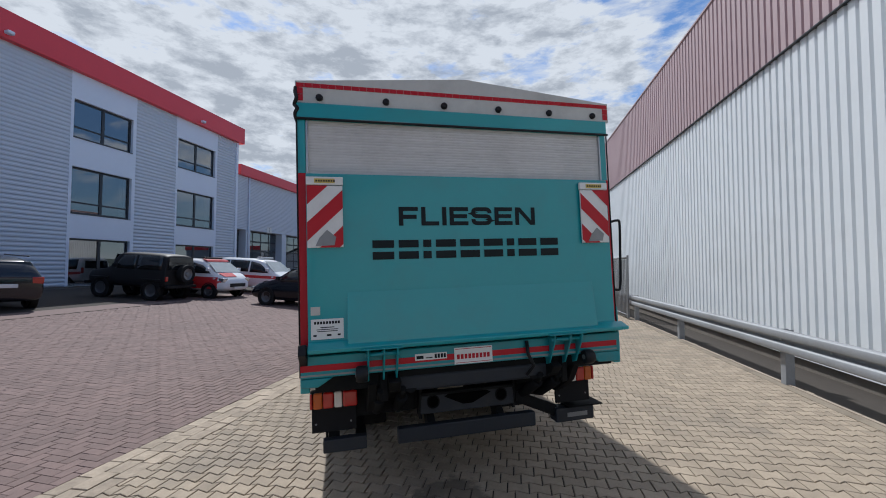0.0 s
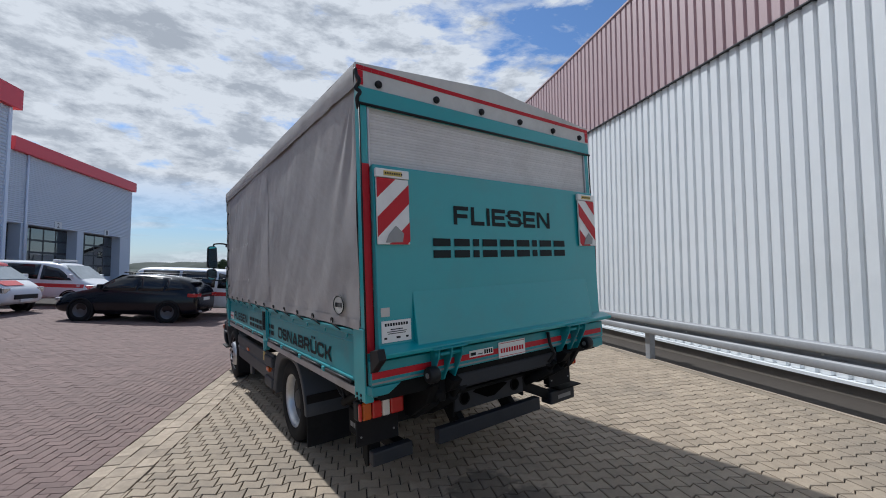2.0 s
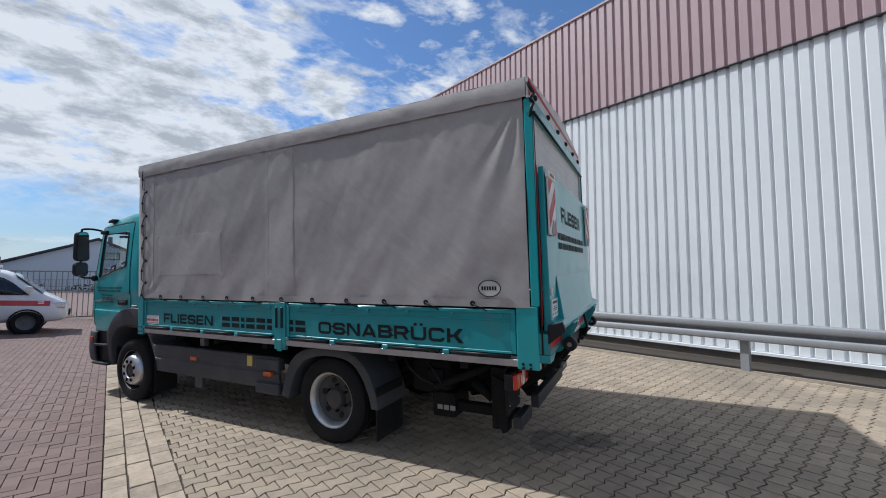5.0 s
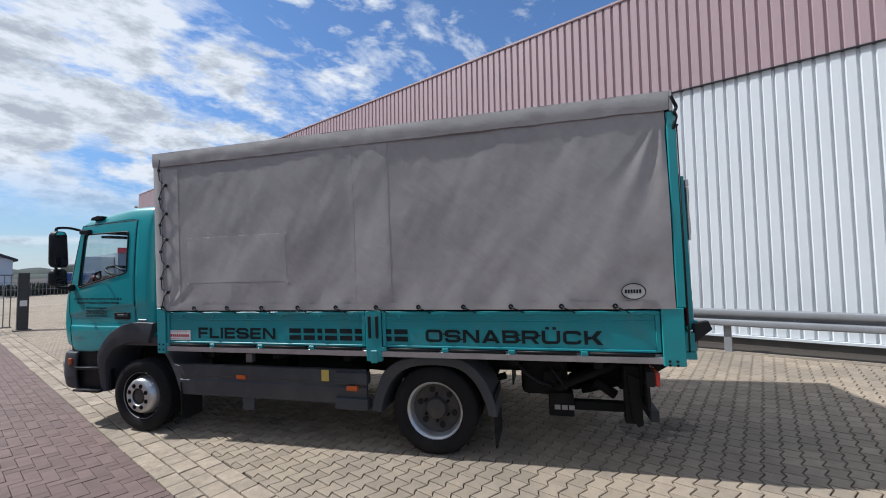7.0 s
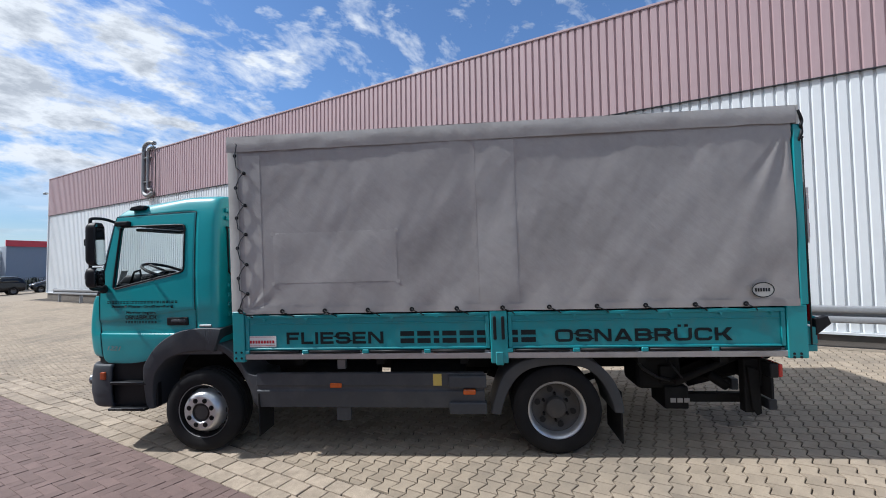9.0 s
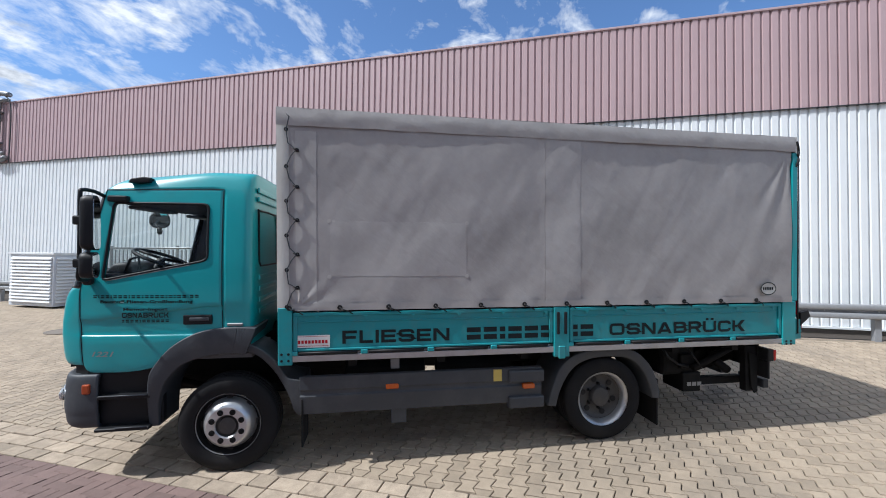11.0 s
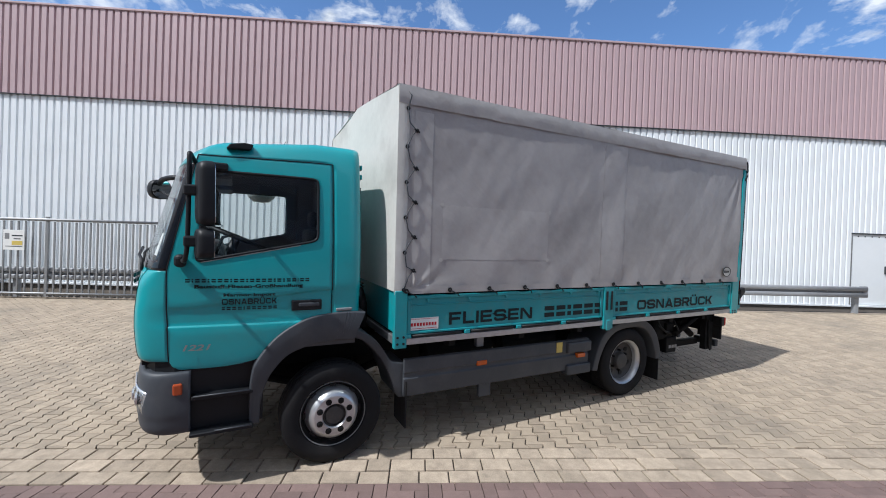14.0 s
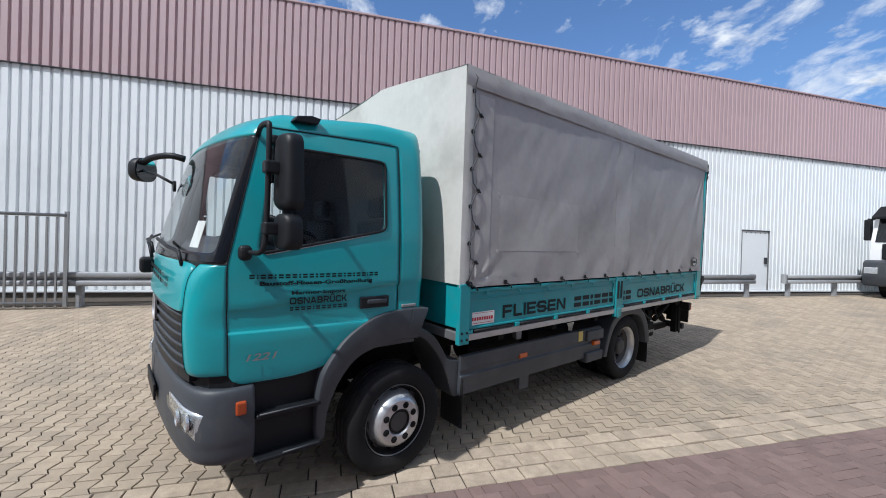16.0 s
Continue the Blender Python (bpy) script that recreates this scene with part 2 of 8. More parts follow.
RAIL_STEEL = mat("dull_galvanised_rail", (0.29, 0.30, 0.315), 0.6, metal=0.25, var=0.22, scale=3, stain=(0.17, 0.17, 0.17), stain_scale=1.5, stain_amount=0.6)
GALV = mat("galvanised_steel", (0.27, 0.275, 0.28), 0.55, metal=0.7, var=0.18, scale=3, stain=(0.20, 0.20, 0.20), stain_scale=2.2, stain_amount=0.5)
WHITE_SHEET = mat("white_coated_sheet", (0.72, 0.75, 0.77), 0.42, var=0.05, scale=0.7, stain=(0.46, 0.48, 0.48), stain_scale=0.5, stain_amount=0.25)
PINK_SHEET = mat("faded_red_sheet", (0.43, 0.31, 0.325), 0.5, var=0.07, scale=0.6, stain=(0.34, 0.26, 0.27), stain_scale=0.5, stain_amount=0.3)
RED_TRIM = mat("red_fascia", (0.78, 0.06, 0.075), 0.4, var=0.06, scale=0.8)
GREY_SHEET = mat("silver_grey_sheet", (0.58, 0.62, 0.68), 0.45, metal=0.0, var=0.05, scale=0.6)
PALE_PANEL = mat("pale_grey_panel", (0.76, 0.80, 0.88), 0.4, var=0.04, scale=0.5)
DARK_FRAME = mat("anthracite_frame", (0.03, 0.033, 0.038), 0.4)
CONCRETE = mat("concrete", (0.19, 0.165, 0.14), 0.9, var=0.2, scale=3, bump=0.4, bump_scale=40, stain=(0.12, 0.11, 0.095), stain_scale=2, stain_amount=0.6)
SOIL = mat("dry_soil", (0.085, 0.066, 0.050), 0.95, var=0.5, scale=5, bump=0.8, bump_scale=25)
YELLOW_PAVER = mat("sand_yellow_concrete_paver", (0.328, 0.266, 0.196), 0.85, blots=((-0.24, 0.0, 0.27), (0.06, -0.22, 0.20), (-2.0, 4.55, 0.2), (-1.2, 5.1, 0.16)), placed=True, var=0.34, scale=9, bump=0.45, bump_scale=180, island=0.14, stain=(0.175, 0.152, 0.124), stain_scale=0.45, stain_amount=0.7)
YELLOW_PIECE = mat("sand_yellow_paver_stone", (0.328, 0.266, 0.196), 0.85, placed=True, var=0.34, scale=9, bump=0.45, bump_scale=180, rand=0.14, stain=(0.175, 0.152, 0.124), stain_scale=0.45, stain_amount=0.7)
BORDER_STONE = mat("pale_border_stone", (0.354, 0.288, 0.217), 0.88, placed=True, var=0.62, scale=11, bump=0.5, bump_scale=120, rand=0.17, stain=(0.20, 0.165, 0.12), stain_scale=1.2, stain_amount=0.5)
RED_PAVER = mat("red_brown_paver", (0.180, 0.122, 0.108), 0.85, placed=True, var=0.30, scale=9, bump=0.45, bump_scale=160, island=0.13, stain=(0.13, 0.092, 0.083), stain_scale=0.5, stain_amount=0.5)
RED_PIECE = mat("red_brown_paver_stone", (0.180, 0.122, 0.108), 0.85, placed=True, var=0.30, scale=9, bump=0.45, bump_scale=160, rand=0.13, stain=(0.13, 0.092, 0.083), stain_scale=0.5, stain_amount=0.5)
JOINT = mat("joint_sand", (0.050, 0.041, 0.033), 0.95, var=0.3, scale=12, bump=0.6, bump_scale=80)
ASPHALT = mat("grey_asphalt", (0.10, 0.098, 0.094), 0.9, var=0.2, scale=2, bump=0.4, bump_scale=60)
LETTER = mat("dark_lettering", (0.006, 0.012, 0.014), 0.6, var=0.1, spec=0.25)
RED_FILM = mat("red_reflective_film", (0.45, 0.010, 0.020), 0.4, var=0.08, spec=0.3)
WHITE_FILM = mat("white_film", (0.72, 0.72, 0.70), 0.4, var=0.05, stain=(0.5, 0.49, 0.46), stain_scale=8, stain_amount=0.3)
YELLOW_FILM = mat("yellow_film", (0.55, 0.42, 0.10), 0.45)
CLEAR = glass("clear_glass")
DOOR_GLASS = glass("door_glass", tint=(0.80, 0.85, 0.85), shiny=0.035)
MIRROR = mat("mirror_silver", (0.85, 0.87, 0.88), 0.03, metal=1.0, var=0.0)


# ---- building helpers ----
def finish(name, bm, material, parent=None, label="", smooth=False, angle=35):
    mesh = bpy.data.meshes.new(name)
    if smooth:
        for f in bm.faces:
            f.smooth = True
        lim = radians(angle)
        for e in bm.edges:
            if len(e.link_faces) == 2 and e.calc_face_angle(0) > lim:
                e.smooth = False
    bm.to_mesh(mesh)
    bm.free()
    for m in material if isinstance(material, (list, tuple)) else (material,):
        mesh.materials.append(m)
    ob = new(name, mesh)
    if parent:
        ob.parent = parent
    if label:
        ob["label"] = label
    return ob


def part(name, bm, material, parent, label="", smooth=False, angle=35):
    return finish(name, bm, material, parent, label, smooth, angle)


def root(name, m, label, category, group="", kind=""):
    ob = new(name)
    ob.empty_display_size = 0.2
    ob.matrix_world = m
    return tagged(ob, label, category, group, kind)


def box(bm, lo, hi, bevel=0.0, seg=1, index=0):
    """A box from corner to corner, its edges bevelled."""
    lo, hi = Vector(lo), Vector(hi)
    made = bmesh.ops.create_cube(bm, size=1, matrix=Matrix.LocRotScale((lo + hi) / 2, None, hi - lo))
    vs = made["verts"]
    fs = {f for v in vs for f in v.link_faces}
    for f in fs:
        f.material_index = index
    if bevel:
        es = list({e for v in vs for e in v.link_edges})
        bmesh.ops.bevel(bm, geom=es, offset=bevel, segments=seg, affect="EDGES", profile=0.5)
    return bm


def cube(lo, hi, bevel=0.0, seg=1):
    return box(bmesh.new(), lo, hi, bevel, seg)


def prism(outline, lo, hi, axis="x", bevel=0.0, seg=2):
    """An outline (two coordinates a point) drawn out along an axis from lo to hi."""
    bm = bmesh.new()

    def at(p, w):
        return {"x": (w, p[0], p[1]), "y": (p[0], w, p[1]), "z": (p[0], p[1], w)}[axis]

    a = [bm.verts.new(at(p, lo)) for p in outline]
    b = [bm.verts.new(at(p, hi)) for p in outline]
    bm.faces.new(a)
    bm.faces.new(list(reversed(b)))
    n = len(outline)
    for i in range(n):
        bm.faces.new((a[i], b[i], b[(i + 1) % n], a[(i + 1) % n]))
    bmesh.ops.recalc_face_normals(bm, faces=bm.faces)
    if bevel:
        bmesh.ops.bevel(bm, geom=list(bm.edges), offset=bevel, segments=seg, affect="EDGES", profile=0.5)
    return bm


def tube(points, radius, sides=8, closed=False):
    """A round bar along points."""
    bm = bmesh.new()
    pts = [Vector(p) for p in points]
    rings = []
    n = len(pts)
    side_dir = None
    for i, p in enumerate(pts):
        before = pts[i - 1] if (i or closed) else None
        after = pts[(i + 1) % n] if (i < n - 1 or closed) else None
        d = ((p - before).normalized() if before is not None else Vector()) + ((after - p).normalized() if after is not None else Vector())
        d.normalize()
        if side_dir is None:
            side_dir = d.orthogonal().normalized()
        side_dir = (side_dir - d * side_dir.dot(d)).normalized()
        other = d.cross(side_dir)
        rings.append([bm.verts.new(p + radius * (math.cos(k * math.tau / sides) * side_dir + math.sin(k * math.tau / sides) * other)) for k in range(sides)])
    for i in range(n if closed else n - 1):
        a, b = rings[i], rings[(i + 1) % n]
        for k in range(sides):
            bm.faces.new((a[k], a[(k + 1) % sides], b[(k + 1) % sides], b[k]))
    if not closed:
        bm.faces.new(list(reversed(rings[0])))
        bm.faces.new(rings[-1])
    for f in bm.faces:
        f.smooth = len(f.verts) == 4
    return bm


def lathe(profile, axis="x", centre=(0, 0, 0), steps=40):
    """A turned body: profile rows of (along the axis, radius)."""
    bm = bmesh.new()
    rings = []
    for along, r in profile:
        ring = []
        for k in range(steps):
            c, s = r * math.cos(k * math.tau / steps), r * math.sin(k * math.tau / steps)
            v = {"x": (along, c, s), "y": (c, along, s), "z": (c, s, along)}[axis]
            ring.append(bm.verts.new(Vector(v) + Vector(centre)))
        rings.append(ring)
    for a, b in zip(rings, rings[1:]):
        for k in range(steps):
            bm.faces.new((a[k], a[(k + 1) % steps], b[(k + 1) % steps], b[k]))
    bmesh.ops.recalc_face_normals(bm, faces=bm.faces)
    return bm


def disc(axis, centre, radius, thick, steps=20):
    h = thick / 2
    return lathe([(-h, 1e-4), (-h, radius), (h, radius), (h, 1e-4)], axis, centre, steps)


def grid_sheet(nu, nv, at):
    """A sheet of nu x nv cells; at(u, v) gives each place for u, v in 0..1."""
    bm = bmesh.new()
    vs = [[bm.verts.new(at(i / nu, j / nv)) for j in range(nv + 1)] for i in range(nu + 1)]
    for i in range(nu):
        for j in range(nv):
            bm.faces.new((vs[i][j], vs[i + 1][j], vs[i + 1][j + 1], vs[i][j + 1]))
    return bm


def curve_through(pts, n=5):
    """Points along a smooth line through pts."""
    out_ = []
    for i in range(len(pts) - 1):
        p0, p1, p2, p3 = (Vector(pts[max(0, min(len(pts) - 1, i + k))]) for k in (-1, 0, 1, 2))
        for j in range(n):
            t = j / n
            out_.append(tuple(0.5 * ((2 * p1) + (p2 - p0) * t + (2 * p0 - 5 * p1 + 4 * p2 - p3) * t * t + (3 * p1 - p0 - 3 * p2 + p3) * t ** 3)))
    out_.append(tuple(pts[-1]))
    return out_


def words(name, text, material, parent, m, width, height=None, depth=0.002, bold=0.0, label="", space=1.0, heavy=0.0):
    """Flat lettering as a mesh, of that width, its lower left corner at m (x along the text, y up, z out)."""
    curve = bpy.data.curves.new(name, "FONT")
    curve.body, curve.extrude, curve.offset, curve.space_character = text, 0.0, bold, space
    curve.resolution_u = 3
    tmp = bpy.data.objects.new(name, curve)
    scene.collection.objects.link(tmp)
    bpy.context.view_layer.update()
    mesh = bpy.data.meshes.new_from_object(tmp.evaluated_get(bpy.context.evaluated_depsgraph_get()))
    bpy.data.objects.remove(tmp)
    if heavy:
        # heavier cross strokes: the same outline once more above and below
        bm = bmesh.new()
        for k, d in enumerate((0.0, -heavy, heavy)):
            again = mesh.copy()
            again.transform(Matrix.Translation((0, d, 0.0004 * k)))
            bm.from_mesh(again)
            bpy.data.meshes.remove(again)
        bm.to_mesh(mesh)
        bm.free()
    xs, ys = [v.co.x for v in mesh.vertices], [v.co.y for v in mesh.vertices]
    sx = width / (max(xs) - min(xs))
    sy = height / (max(ys) - min(ys)) if height else sx
    mesh.transform(Matrix.Diagonal((sx, sy, 1, 1)) @ Matrix.Translation((-min(xs), -min(ys), 0)))
    mesh.transform(m @ Matrix.Translation((0, 0, depth)))
    mesh.materials.clear()
    mesh.materials.append(material)
    ob = new(name, mesh)
    ob.parent = parent
    if label:
        ob["label"] = label
    return ob


# ---- the yard ----
ground = bmesh.new()
xs = [-1500, -600, -150, -60, -22, GUTTER_X, 8, 60, 150, 600, 1500]
ys = [-1200, -300, -60, -20, 0, 20, 60, 300, 1500]
gv = [[ground.verts.new((x, y, yard_z(x, y) - 0.017 - (0 if abs(x) < 70 and abs(y) < 70 else 0.6))) for y in ys] for x in xs]
for i in range(len(xs) - 1):
    for j in range(len(ys) - 1):
        ground.faces.new((gv[i][j], gv[i + 1][j], gv[i + 1][j + 1], gv[i][j + 1]))
tagged(finish("ground", ground, JOINT), "sandy ground and joints under the paved yard", "ground", kind="structure")


def strip(name, x0, x1, y0, y1, lift, material, label, nx=1, ny=8):
    bm = grid_sheet(nx, ny, lambda u, v: (x0 + (x1 - x0) * u, y0 + (y1 - y0) * v, yard_z(x0 + (x1 - x0) * u, y0 + (y1 - y0) * v) + lift))
    return tagged(finish(name, bm, material), label, "ground", kind="structure")


strip("red_paving_far", -60, -13.02, -30, 60, -0.004, RED_PAVER, "red-brown block paving further off", 4, 12)
strip("red_paving_ahead", -13.02, GUTTER_X, 24.02, 60, -0.004, RED_PAVER, "red-brown block paving by the gate", 2, 4)
strip("red_paving_behind", -13.02, GUTTER_X, -30, -6.02, -0.004, RED_PAVER, "red-brown block paving behind", 2, 4)
strip("yellow_paving_far", GUTTER_X, 7.9, 36.02, 60, -0.004, YELLOW_PAVER, "sand-yellow paving beyond the hall", 2, 4)
strip("yellow_paving_behind", -3.05, 3.86, -40, -16.02, -0.004, YELLOW_PAVER, "sand-yellow paving behind", 2, 4)
strip("planting_strip", 3.87, HALL_X + 0.1, -40, 35.2, -0.03, SOIL, "bare dark soil strip along the hall", 2, 30)
EDGING = mat("pale_concrete_edging", (0.34, 0.28, 0.22), 0.9, var=0.3, scale=4, bump=0.4, bump_scale=60, stain=(0.17, 0.14, 0.11), stain_scale=1.2, stain_amount=0.6)
edge_bm = bmesh.new()
for i in range(51):
    y = -16.0 + i
    xs, zs = (3.865, 3.865, 3.905, 3.905), (-0.08, 0.012, 0.012, -0.08)
    ends = [[edge_bm.verts.new((x, yy, yard_z(x, yy) + z)) for x, z in zip(xs, zs)] for yy in (y + 0.004, y + 0.996)]
    for k in range(4):
        edge_bm.faces.new((ends[0][k - 1], ends[0][k], ends[1][k], ends[1][k - 1]))
    edge_bm.faces.new(ends[0])
    edge_bm.faces.new(ends[1])
bmesh.ops.recalc_face_normals(edge_bm, faces=edge_bm.faces)
tagged(finish("edging_kerb", edge_bm, EDGING), "narrow pale concrete edging along the soil strip", "kerb", kind="structure")
strip("road", -900, 900, 60.02, 74, -0.35, ASPHALT, "grey asphalt road beyond the gate", 2, 1)
GRASS = mat("rough_grass", (0.085, 0.115, 0.045), 0.95, var=0.35, scale=0.05, stain=(0.19, 0.18, 0.09), stain_scale=0.02, stain_amount=0.6)
strip("meadow", -1400, 1400, 74.5, 1400, -0.45, GRASS, "green and straw-coloured fields", 6, 6)

# ---- the big hall ----
def rib_sheet(y0, y1, z0, z1, x0, depth, pitch=0.183, crown=0.119, slope=0.018, phase=0.0, holes=()):
    """Trapezoidal sheet facing -x: wide crowns proud, narrow troughs set back."""
    bm = bmesh.new()
    pts = []
    n = int((y1 - y0) / pitch)
    for k in range(n):
        y = y0 + phase + k * pitch
        pts += [(y, x0), (y + crown, x0), (y + crown + slope, x0 + depth), (y + pitch - slope, x0 + depth)]
    pts.append((y0 + phase + n * pitch, x0))
    lo = [bm.verts.new((x, y, z0)) for y, x in pts]
    hi = [bm.verts.new((x, y, z1)) for y, x in pts]
    for k in range(len(pts) - 1):
        mid = (pts[k][0] + pts[k + 1][0]) / 2
        cut = [h for h in holes if h[0] < mid < h[1]]
        if cut:
            top = cut[0][2]
            a, b = bm.verts.new((pts[k][1], pts[k][0], top)), bm.verts.new((pts[k + 1][1], pts[k + 1][0], top))
            bm.faces.new((a, hi[k], hi[k + 1], b))
        else:
            bm.faces.new((lo[k], hi[k], hi[k + 1], lo[k + 1]))
    return bm


HALL_Y0, HALL_Y1 = -48.0, 35.3
hall = root("big_hall", Matrix(), "industrial hall in white ribbed sheet with faded red upper band", "hall", kind="structure")
part("wall", cube((HALL_X + 0.10, HALL_Y0, -1.0), (HALL_X + 40, HALL_Y1 - 0.05, 7.5)), WHITE_SHEET, hall)
part("plinth", cube((HALL_X + 0.005, HALL_Y0, -1.0), (HALL_X + 0.098, HALL_Y1 - 0.02, 0.335), 0.004), CONCRETE, hall)
part("base_flashing", prism([(HALL_X - 0.055, 0.300), (HALL_X - 0.050, 0.300), (HALL_X - 0.050, 0.338), (HALL_X + 0.05, 0.348), (HALL_X + 0.05, 0.350), (HALL_X - 0.055, 0.342)], HALL_Y0, HALL_Y1, "y"), WHITE_SHEET, hall)
part("white_cladding", rib_sheet(HALL_Y0, HALL_Y1, 0.352, 5.275, HALL_X, 0.040, phase=0.06, holes=((-10.06, -8.78, 2.47),)), WHITE_SHEET, hall)
part("red_cladding", rib_sheet(HALL_Y0, HALL_Y1, 5.250, 7.57, HALL_X - 0.050, 0.040, phase=0.06), PINK_SHEET, hall)
part("drip_edge", cube((HALL_X - 0.052, HALL_Y0, 5.230), (HALL_X + 0.06, HALL_Y1, 5.247)), DARK_FRAME, hall)
part("roof_edge", cube((HALL_X - 0.075, HALL_Y0, 7.57), (HALL_X + 0.2, HALL_Y1, 7.63), 0.01), PINK_SHEET, hall)
part("corner_trim", cube((HALL_X - 0.06, HALL_Y1 - 0.02, 0.34), (HALL_X + 0.10, HALL_Y1 + 0.05, 7.57), 0.005), WHITE_SHEET, hall)
door = part("door_1", cube((HALL_X + 0.02, -10.04, 0.36), (HALL_X + 0.07, -8.80, 2.45), 0.004), WHITE_SHEET, hall, "plain white steel side door")
part("door_frame", cube((HALL_X - 0.012, -10.08, 2.45), (HALL_X + 0.02, -8.76, 2.485)), DARK_FRAME, door)
part("door_frame", cube((HALL_X - 0.010, -8.795, 0.36), (HALL_X + 0.02, -8.765, 2.45)), GALV, door)
part("door_frame", cube((HALL_X - 0.010, -10.075, 0.36), (HALL_X + 0.02, -10.045, 2.45)), GALV, door)
part("door_handle", cube((HALL_X - 0.04, -9.96, 1.29), (HALL_X + 0.02, -9.86, 1.52), 0.01), DARK_FRAME, door)
for i in range(5):
    part("vent_hole", cube((HALL_X + 0.012, -9.9 + i * 0.22, 2.37), (HALL_X + 0.019, -9.86 + i * 0.22, 2.40)), DARK_FRAME, door)
pipe = root("vent_pipes", Matrix(), "grey metal vent pipes climbing the red cladding", "pipe")
PX = HALL_X - 0.16
part("pipe", tube(curve_through([(PX, 22.25, 5.42), (PX, 22.65, 5.32), (PX, 23.00, 5.42), (PX, 23.15, 5.72), (PX, 23.15, 6.6), (PX, 23.15, 7.62), (PX, 22.98, 7.88), (PX, 22.6, 7.94), (PX, 22.15, 7.84)], 4), 0.095, 10), GALV, pipe, "", True, 40)
part("pipe", tube(curve_through([(PX, 22.35, 5.60), (PX, 22.60, 5.60), (PX, 22.72, 5.80), (PX, 22.72, 6.6), (PX, 22.72, 7.45), (PX, 22.58, 7.66), (PX + 0.2, 22.45, 7.70)], 4), 0.070, 10), GALV, pipe, "", True, 40)
part("cable", tube(curve_through([(PX, 22.45, 7.86), (PX, 22.12, 7.55), (PX, 22.02, 6.8), (PX, 22.05, 5.2)], 5), 0.022, 6), DARK_FRAME, pipe)
for z in (6.0, 7.2):
    part("pipe_clamp", cube((HALL_X - 0.20, 22.62, z), (HALL_X - 0.02, 23.26, z + 0.05)), GALV, pipe)
lamp = root("wall_lamp", Matrix.Translation((HALL_X, 35.35, 6.7)), "small grey lamp on the hall corner", "lamp")
part("bracket", tube([(0, 0, 0), (-0.05, 0.5, 0.05)], 0.03, 6), GALV, lamp)
part("head", cube((-0.12, 0.45, 0.0), (0.05, 0.75, 0.12), 0.02), GALV, lamp)

# ---- guard rail ----
RAIL_X = 3.84


def rail_profile():
    """The W of a guard rail: (x out, z)."""
    return [(0.0, 0.0), (-0.010, 0.0), (-0.078, 0.012), (-0.082, 0.020), (-0.083, 0.057), (-0.082, 0.094), (-0.076, 0.104), (0.0, 0.114), (0.004, 0.145), (0.0, 0.172), (-0.076, 0.184), (-0.082, 0.194), (-0.083, 0.231), (-0.082, 0.268), (-0.078, 0.277), (-0.010, 0.285), (0.0, 0.285)]


def guard_rail(y0, y1, posts, label):
    r = root("guard_rail", Matrix(), label, "guard rail")
    n = max(2, int((y1 - y0) / 2))
    prof = rail_profile()
    bm = bmesh.new()
    rows = []
    for i in range(n + 1):
        y = y0 + (y1 - y0) * i / n
        base = yard_z(RAIL_X, y) + 0.455
        rows.append([bm.verts.new((RAIL_X + x, y, base + z)) for x, z in prof])
    for a, b in zip(rows, rows[1:]):
        for k in range(len(prof) - 1):
            bm.faces.new((a[k], a[k + 1], b[k + 1], b[k]))
    ob = part("rail", bm, RAIL_STEEL, r, "galvanised W-profile rail", True, 28)
    m = ob.modifiers.new("thickness", "SOLIDIFY")
    m.thickness, m.offset = 0.006, 1
    for y in posts:
        g = yard_z(RAIL_X + 0.1, y)
        bm = bmesh.new()
        box(bm, (RAIL_X + 0.012, y - 0.055, g - 0.4), (RAIL_X + 0.020, y + 0.055, g + 0.72), 0.002)
        box(bm, (RAIL_X + 0.021, y - 0.055, g - 0.4), (RAIL_X + 0.12, y - 0.047, g + 0.74), 0.002)
        box(bm, (RAIL_X + 0.021, y + 0.047, g - 0.4), (RAIL_X + 0.12, y + 0.055, g + 0.74), 0.002)
        p = part("post", bm, RAIL_STEEL, r)
        for dy in (-0.9, 0.0, 0.9):
            part("bolt", disc("x", (RAIL_X - 0.004, y + dy, g + 0.60), 0.013, 0.02, 8), ALU, p, "bright bolt head")
    for y in (y0, y1):
        g = yard_z(RAIL_X, y)
        part("end_piece", lathe([(-0.155, 0.05), (-0.15, 0.085), (0.15, 0.085), (0.155, 0.05)], "z", (RAIL_X + 0.03, y, g + 0.605), 16), RAIL_STEEL, r)
    return r


guard_rail(-8.30, 31.5, [-8.10, -4.40, -0.47, 3.22, 6.82, 10.15, 13.8, 17.4, 21.0, 24.6, 28.2, 31.0], "long galvanised steel guard rail along the hall")
guard_rail(-34.0, -9.72, [-9.95, -12.2, -15.8, -19.4, -23.0, -26.6, -30.2], "galvanised steel guard rail behind the side door")

